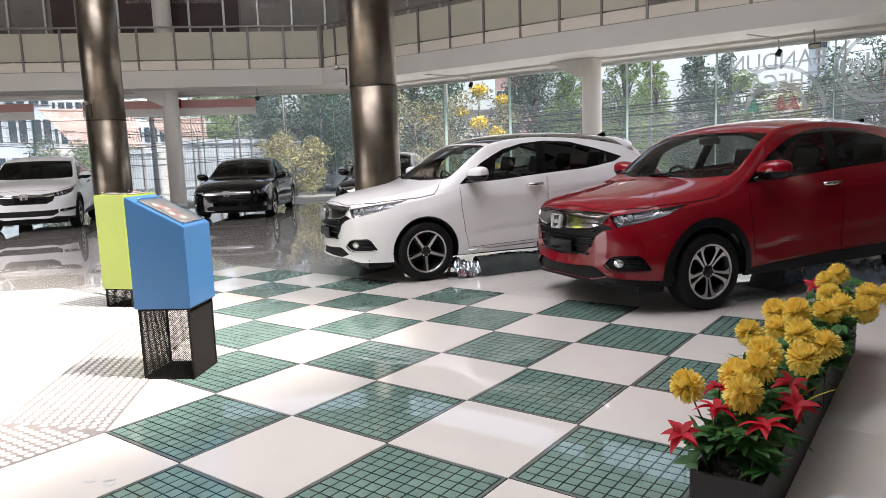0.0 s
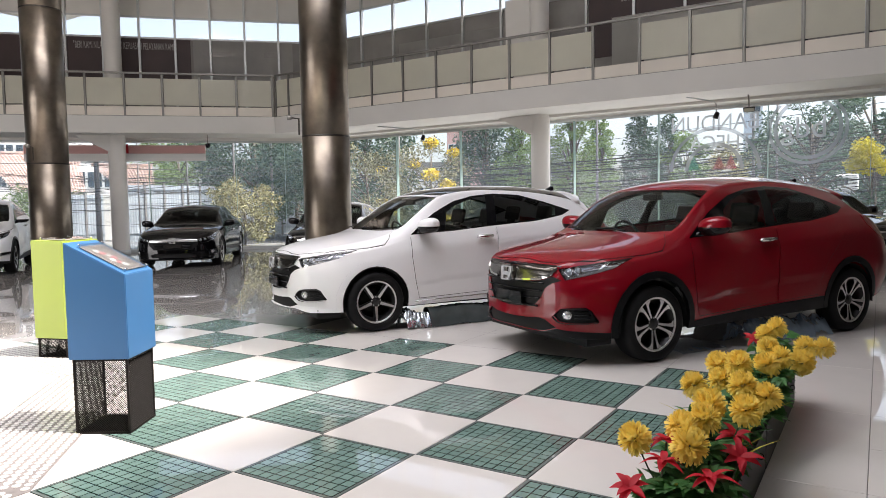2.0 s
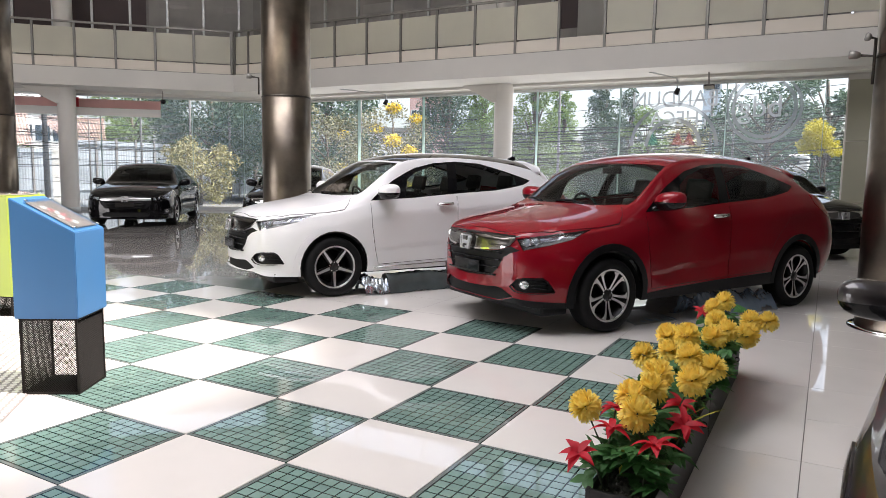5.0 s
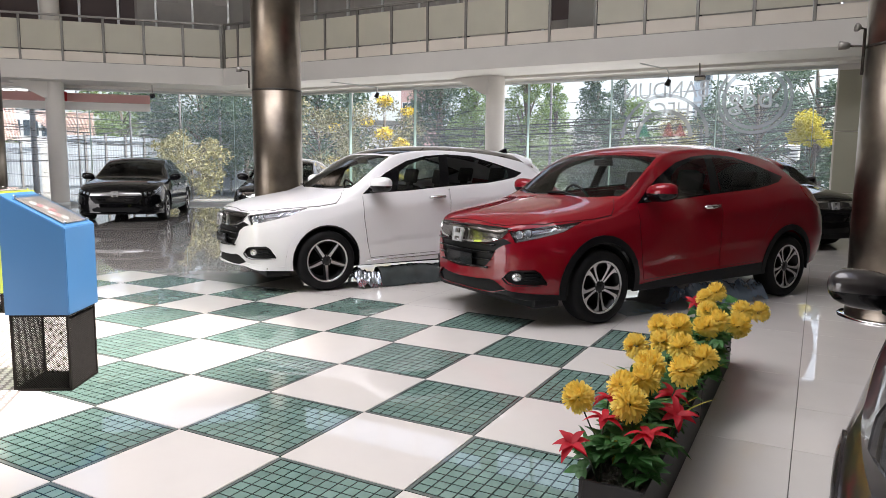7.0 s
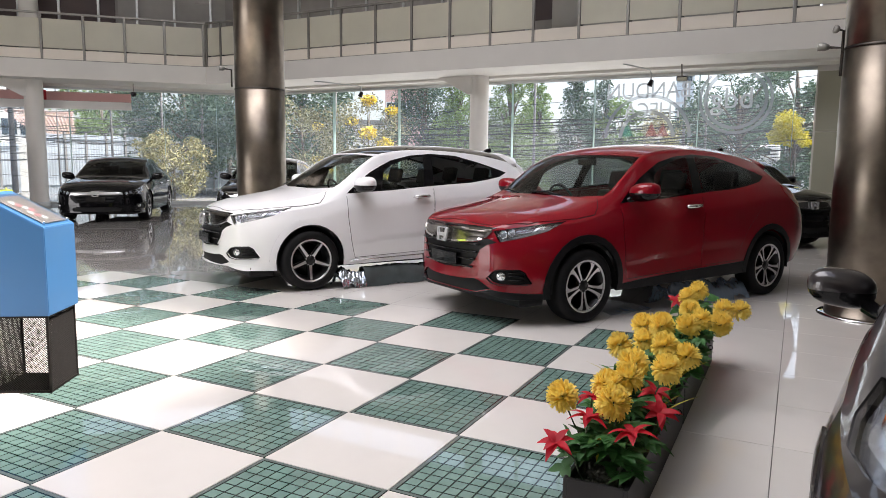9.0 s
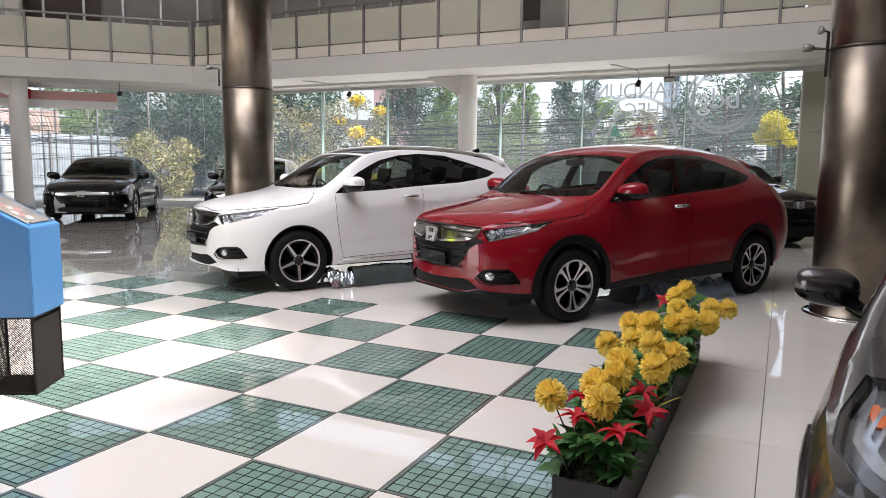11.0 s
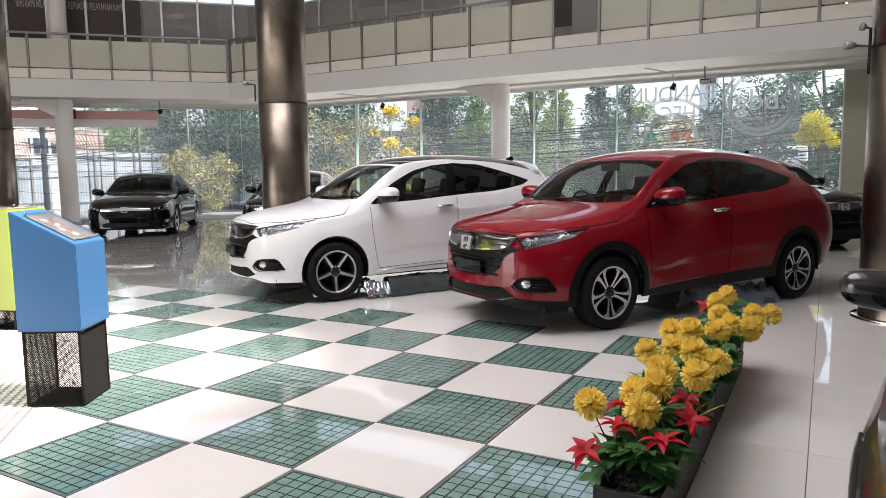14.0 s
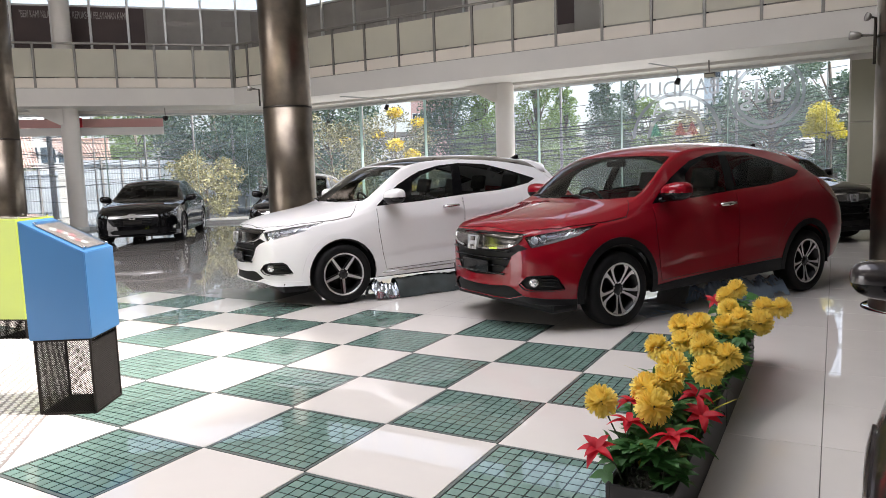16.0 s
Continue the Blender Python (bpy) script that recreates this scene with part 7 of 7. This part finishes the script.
for x in (-0.6, 0.6):
    bm = bmesh.new()
    lathe(bm, [(0.02, -0.1), (0.28, -0.1), (0.30, 0), (0.28, 0.1), (0.02, 0.1)], 20, m=Matrix.Translation((x, -0.65, 0.3)) @ Matrix.Rotation(radians(90), 4, "X"))
    part("wheel", bm, M_TYRE, van, smooth=True)
part("chassis", boxes(((-0.95, -0.6, 0.28), (0.95, 0.6, 1.36)), bevel=0.05), M_WHITE_PAINT, van)

# ---- on the glazing ----
def lettering(name, words, label, at, size, mat, parent=None, squeeze=1.0):
    cu = bpy.data.curves.new(name, "FONT")
    cu.body, cu.size, cu.extrude, cu.align_x, cu.align_y = words, size, 0.002, "CENTER", "CENTER"
    cu.resolution_u = 4
    tmp = bpy.data.objects.new(name, cu)
    scene.collection.objects.link(tmp)
    bpy.context.view_layer.update()
    me = bpy.data.meshes.new_from_object(tmp.evaluated_get(bpy.context.evaluated_depsgraph_get()))
    bpy.data.objects.remove(tmp)
    me.materials.clear()
    me.materials.append(mat)
    ob = new(name, me)
    ob.matrix_basis = at @ Matrix.Diagonal((squeeze, 1, 1, 1))
    if parent is not None:
        ob.parent = parent
        return tagged(ob, label)
    return tagged(ob, label, "lettering")


def on_glass(x, z, y=WALL_Y - 0.02):
    """The pose of lettering that is read from the street side."""
    return pose(x, y, z, 90, 0, 180)


lettering("window_lettering", "BANDUN", "pale grey window lettering reading BANDUN from outside", on_glass(-1.16, 2.84), 0.50, M_DECAL, squeeze=0.86)
lettering("window_lettering", "THECA", "pale grey window lettering reading THECA from outside", on_glass(-1.02, 2.42), 0.46, M_DECAL, squeeze=0.86)
lettering("window_lettering", ".bdg", "pale grey window lettering reading .bdg from outside", on_glass(0.62, 2.62), 0.62, M_DECAL, squeeze=0.95)
rings = thing("window_rings", "concentric grey rings stuck on the window", "window sticker", pose(0.62, WALL_Y - 0.022, 2.62, 90, 0, 0))
for r0, r1 in ((0.66, 0.72), (0.55, 0.62)):
    bm = bmesh.new()
    n = 48
    a = [(math.cos(2 * math.pi * k / n), math.sin(2 * math.pi * k / n)) for k in range(n)]
    lo = [[bm.verts.new((r * c, min(r * s, 0.50), z)) for c, s in a] for r, z in ((r0, 0.0), (r1, 0.0))]
    for k in range(n):
        if lo[0][k].co.y < 0.5 or lo[1][k].co.y < 0.5:
            bm.faces.new((lo[0][k], lo[1][k], lo[1][(k + 1) % n], lo[0][(k + 1) % n]))
    part("ring", bm, M_DECAL_GREY, rings)
arcs = thing("window_arches", "grey arch shapes stuck on the window", "window sticker", pose(-1.15, WALL_Y - 0.024, 1.85, 90, 0, 0))
for r0, r1, mat in ((0.52, 0.60, M_DECAL_GREY), (0.86, 0.93, M_DECAL_GREY)):
    bm = bmesh.new()
    n = 24
    a = [(math.cos(math.pi * k / n), math.sin(math.pi * k / n)) for k in range(n + 1)]
    lo = [[bm.verts.new((r * c, r * s, 0)) for c, s in a] for r in (r0, r1)]
    for k in range(n):
        bm.faces.new((lo[0][k], lo[1][k], lo[1][k + 1], lo[0][k + 1]))
    part("arch", bm, mat, arcs)
for x, mat in ((0.10, M_DECAL_RED), (0.34, M_DECAL_RED), (-0.42, M_DECAL_GREEN)):
    bm = bmesh.new()
    prism(bm, [(x - 0.13, 0.02), (x + 0.13, 0.02), (x, 0.32)], 0.0, 0.003)
    part("triangle", bm, mat, arcs)

# faded roller blind along the head of the diagonal glazing
m, length = along(DIAG_END, CORNER)
blind = thing("roller_blind", "faded red and white blind at the window head", "blind", m @ Matrix.Translation((0, -0.20, 0)))
for a, b in ((2.0, 8.23), (9.51, 14.27)):
    part("red_band", boxes(((a, 0, WIN_TOP - 0.38), (b, 0.012, WIN_TOP - 0.15))), M_BLIND_RED, blind)
    part("white_band", boxes(((a, 0, WIN_TOP - 0.60), (b, 0.012, WIN_TOP - 0.384))), M_BLIND_WHITE, blind)
part("red_cord_bundle", boxes(((12.08, -0.03, WIN_TOP - 0.38), (12.20, -0.005, WIN_TOP - 0.12)), bevel=0.01), M_RED, blind)

# banners in the gallery
def banner(name, label, at, w, h, mat, words="", run=0.0, tall=0.15, rise=0.0, start=0.0):
    """A sheet with one line of condensed lettering of that length and height."""
    ob = thing(name, label, "banner", at)
    part("sheet", boxes(((0, 0, 0), (w, 0.006, h))), mat, ob)
    if words:
        lettering("inscription", words, "pale condensed lettering", pose(start + run / 2, -0.004, rise, 90, 0, 0), tall * 1.38, M_BANNER_TEXT, ob,
                  squeeze=run / (len(words) * tall * 1.38 * 0.62))
    return ob


M_MAROON = material("maroon_banner", (0.055, 0.030, 0.028), 0.5, grain=0.3, scale=1.4)
M_GREYBAN = cloth(material("grey_banner", (0.42, 0.405, 0.38), 0.5, grain=0.15, scale=2), 0.35)
M_PALE_SHEET = cloth(material("pale_window_sheet", (0.55, 0.54, 0.50), 0.5, grain=0.12, scale=1.5), 0.4)
WORDS = '"BERI KAMI NILAI 10 UNTUK KEPUASAN PELAYANAN KAMI"'
banner("gallery_banner", "dark maroon gallery banner with pale printed words", m @ Matrix.Translation((8.9, -0.035, 4.65)), 5.05, 1.44, M_MAROON, WORDS, 3.1, 0.20, 1.20, 1.75)
b2 = banner("gallery_banner", "grey gallery banner with unreadable print", m @ Matrix.Translation((14.02, -0.035, 4.65)), 2.80, 1.44, M_GREYBAN)
for x0, x1 in ((0.28, 1.06), (1.98, 2.46)):
    part("print_bar", boxes(((x0, -0.004, 0.98), (x1, -0.001, 1.12))), M_BANNER_TEXT, b2)
banner("gallery_banner", "dark maroon gallery banner with pale printed words", pose(-3.93, WALL_Y - 0.035, 4.55), 4.6, 1.50, M_MAROON, WORDS, 3.3, 0.22, 1.28, 0.50)
sheet = thing("window_sheet", "pale sheet leaning against the gallery window", "sheet", pose(-3.30, WALL_Y - 0.30, BAL_Z1))
part("sheet", boxes(((0, 0, 0), (3.9, 0.012, 1.62)), bevel=0.003), M_PALE_SHEET, sheet)
b2 = banner("gallery_banner", "grey gallery banner with unreadable print", pose(-9.4, WALL_Y - 0.035, 4.70), 3.35, 0.95, M_GREYBAN)
for k in range(9):
    part("print_bar", boxes(((0.3 + 0.29 * k, -0.004, 0.50), (0.5 + 0.29 * k, -0.001, 0.60))), M_BANNER_TEXT, b2)
cab = thing("gallery_cabinet", "white cabinet standing in the gallery", "cabinet", pose(-5.72, WALL_Y - 0.8, BAL_Z1))
part("body", boxes(((0, 0, 0), (0.66, 0.45, 2.28)), bevel=0.01), M_WALL, cab)
part("door", boxes(((0.02, -0.02, 0.05), (0.64, -0.002, 2.23)), bevel=0.005), M_WALL, cab)


# ---- fittings ----
def spot(at, parent_pipe, aim):
    ob = thing("spotlight", "small black spotlight on a bent pipe", "spotlight", Matrix.Translation(at), group="spotlights")
    bm = bmesh.new()
    tube(bm, [Vector(p) for p in parent_pipe], 0.016, 6)
    part("pipe", bm, M_FRAME, ob, smooth=True)
    bm = bmesh.new()
    d = Vector(aim).normalized()
    tube(bm, [Vector((0, 0, 0)) - d * 0.06, Vector((0, 0, 0)) - d * 0.05, d * 0.05, d * 0.07], [0.03, 0.045, 0.055, 0.052], 14)
    part("lamp_head", bm, M_BLACK, ob, smooth=True)
    return ob


def cctv(at, m_yaw):
    ob = thing("security_camera", "small dome security camera under the soffit", "camera", pose(*at, 0, 0, m_yaw), group="security cameras")
    bm = bmesh.new()
    lathe(bm, [(0.001, -0.10), (0.04, -0.09), (0.065, -0.055), (0.07, -0.02), (0.07, 0.02), (0.001, 0.03)], 20)
    part("dome", bm, M_BLACK_GLOSS, ob, smooth=True)
    bm = bmesh.new()
    tube(bm, [(0, 0, 0.02), (0, 0, 0.28)], 0.012, 6)
    part("stem", bm, M_RAIL, ob)
    return ob


cctv((-14.07, 10.8, WIN_TOP - 0.18), 0)
spot((-0.92, WALL_Y - 1.0, BAL_Z0 - 0.36), [(0, 0, 0.06), (0, 0, 0.2), (-0.03, -0.05, 0.26), (-0.5, -0.35, 0.36)], (-0.3, -0.2, -0.8))
spot((-8.0, WALL_Y - 1.0, BAL_Z0 - 0.33), [(0, 0, 0.06), (0, 0, 0.18), (-0.2, 0, 0.22), (-1.15, -0.4, 0.33)], (-0.3, -0.2, -0.8))
fl = thing("floodlight", "flat black floodlight under the soffit", "floodlight", pose(-0.35, WALL_Y - 0.75, BAL_Z0 - 0.27, 25, 0, 0))
part("housing", boxes(((-0.11, -0.04, -0.045), (0.11, 0.03, 0.045)), bevel=0.015), M_BLACK, fl)
part("glass_front", boxes(((-0.095, -0.046, -0.035), (0.095, -0.041, 0.035))), M_FROST, fl)
part("bracket", boxes(((-0.015, -0.02, 0.04), (0.015, 0.0, 0.31)), bevel=0.005), M_RAIL, fl)
for (x, y, z), out in (((-4.86, 4.90, 2.42), (-0.07, -0.08, 0)), ((-10.0, 3.98, 2.28), (0.06, -0.1, 0)), ((2.13, 4.42, 2.30), (-0.045, -0.02, 0)), ((2.13, 4.44, 2.17), (-0.12, -0.02, 0))):
    ob = thing("column_spot", "small steel spotlight clamped on the column", "spotlight", pose(x, y, z), group="column spotlights")
    bm = bmesh.new()
    tube(bm, [(0, 0, -0.22), (0, 0, 0), (out[0], out[1], 0.01)], 0.012, 6)
    part("clamp_pipe", bm, M_STEEL_SEAM, ob, smooth=True)
    bm = bmesh.new()
    d = Vector((out[0], out[1], 0.01))
    tube(bm, [d * 0.8, d * 1.0, d * 1.45], [0.02, 0.03, 0.034], 12)
    part("lamp_head", bm, M_RAIL, ob, smooth=True)

# scraps of paper lying on the tiles
for x, y, a in ((-0.757, -0.887, 10), (-0.70, -0.838, 50), (-0.66, -0.86, 100)):
    ob = thing("paper_scrap", "small torn scrap of paper on the tiles", "paper", pose(x, y, 0, 0, 0, a), group="paper scraps")
    bm = bmesh.new()
    prism(bm, [(-0.02, -0.012), (0.018, -0.015), (0.024, 0.01), (-0.012, 0.014)], 0.0005, 0.0015)
    part("scrap", bm, M_FRAME, ob)

# fill lamps: sky light at the glazing, plus two added at assumed openings
area_lamp("sky_north", (-6, WALL_Y - 0.35, 1.7), (-6, 0, 1.5), 12, 2.9, 34)
area_lamp("sky_entrance", ((SX0 + SX1) / 2, SOUTH_Y + 0.05, SZ / 2), ((SX0 + SX1) / 2, 0, SZ / 2), SX1 - SX0, SZ, 130)
area_lamp("sky_roof", (SKY[0] / 2 - 0.2, (SKY[2] + SKY[3]) / 2, ROOF_Z + 0.1), (SKY[0] / 2 - 0.2, (SKY[2] + SKY[3]) / 2 + 0.001, 0), -SKY[0], SKY[3] - SKY[2], 345)

# ---- to true size ----
for ob in list(scene.objects):
    if ob.parent is None and ob.type in ("EMPTY", "MESH"):
        ob.matrix_basis = Matrix.Scale(K, 4) @ ob.matrix_basis
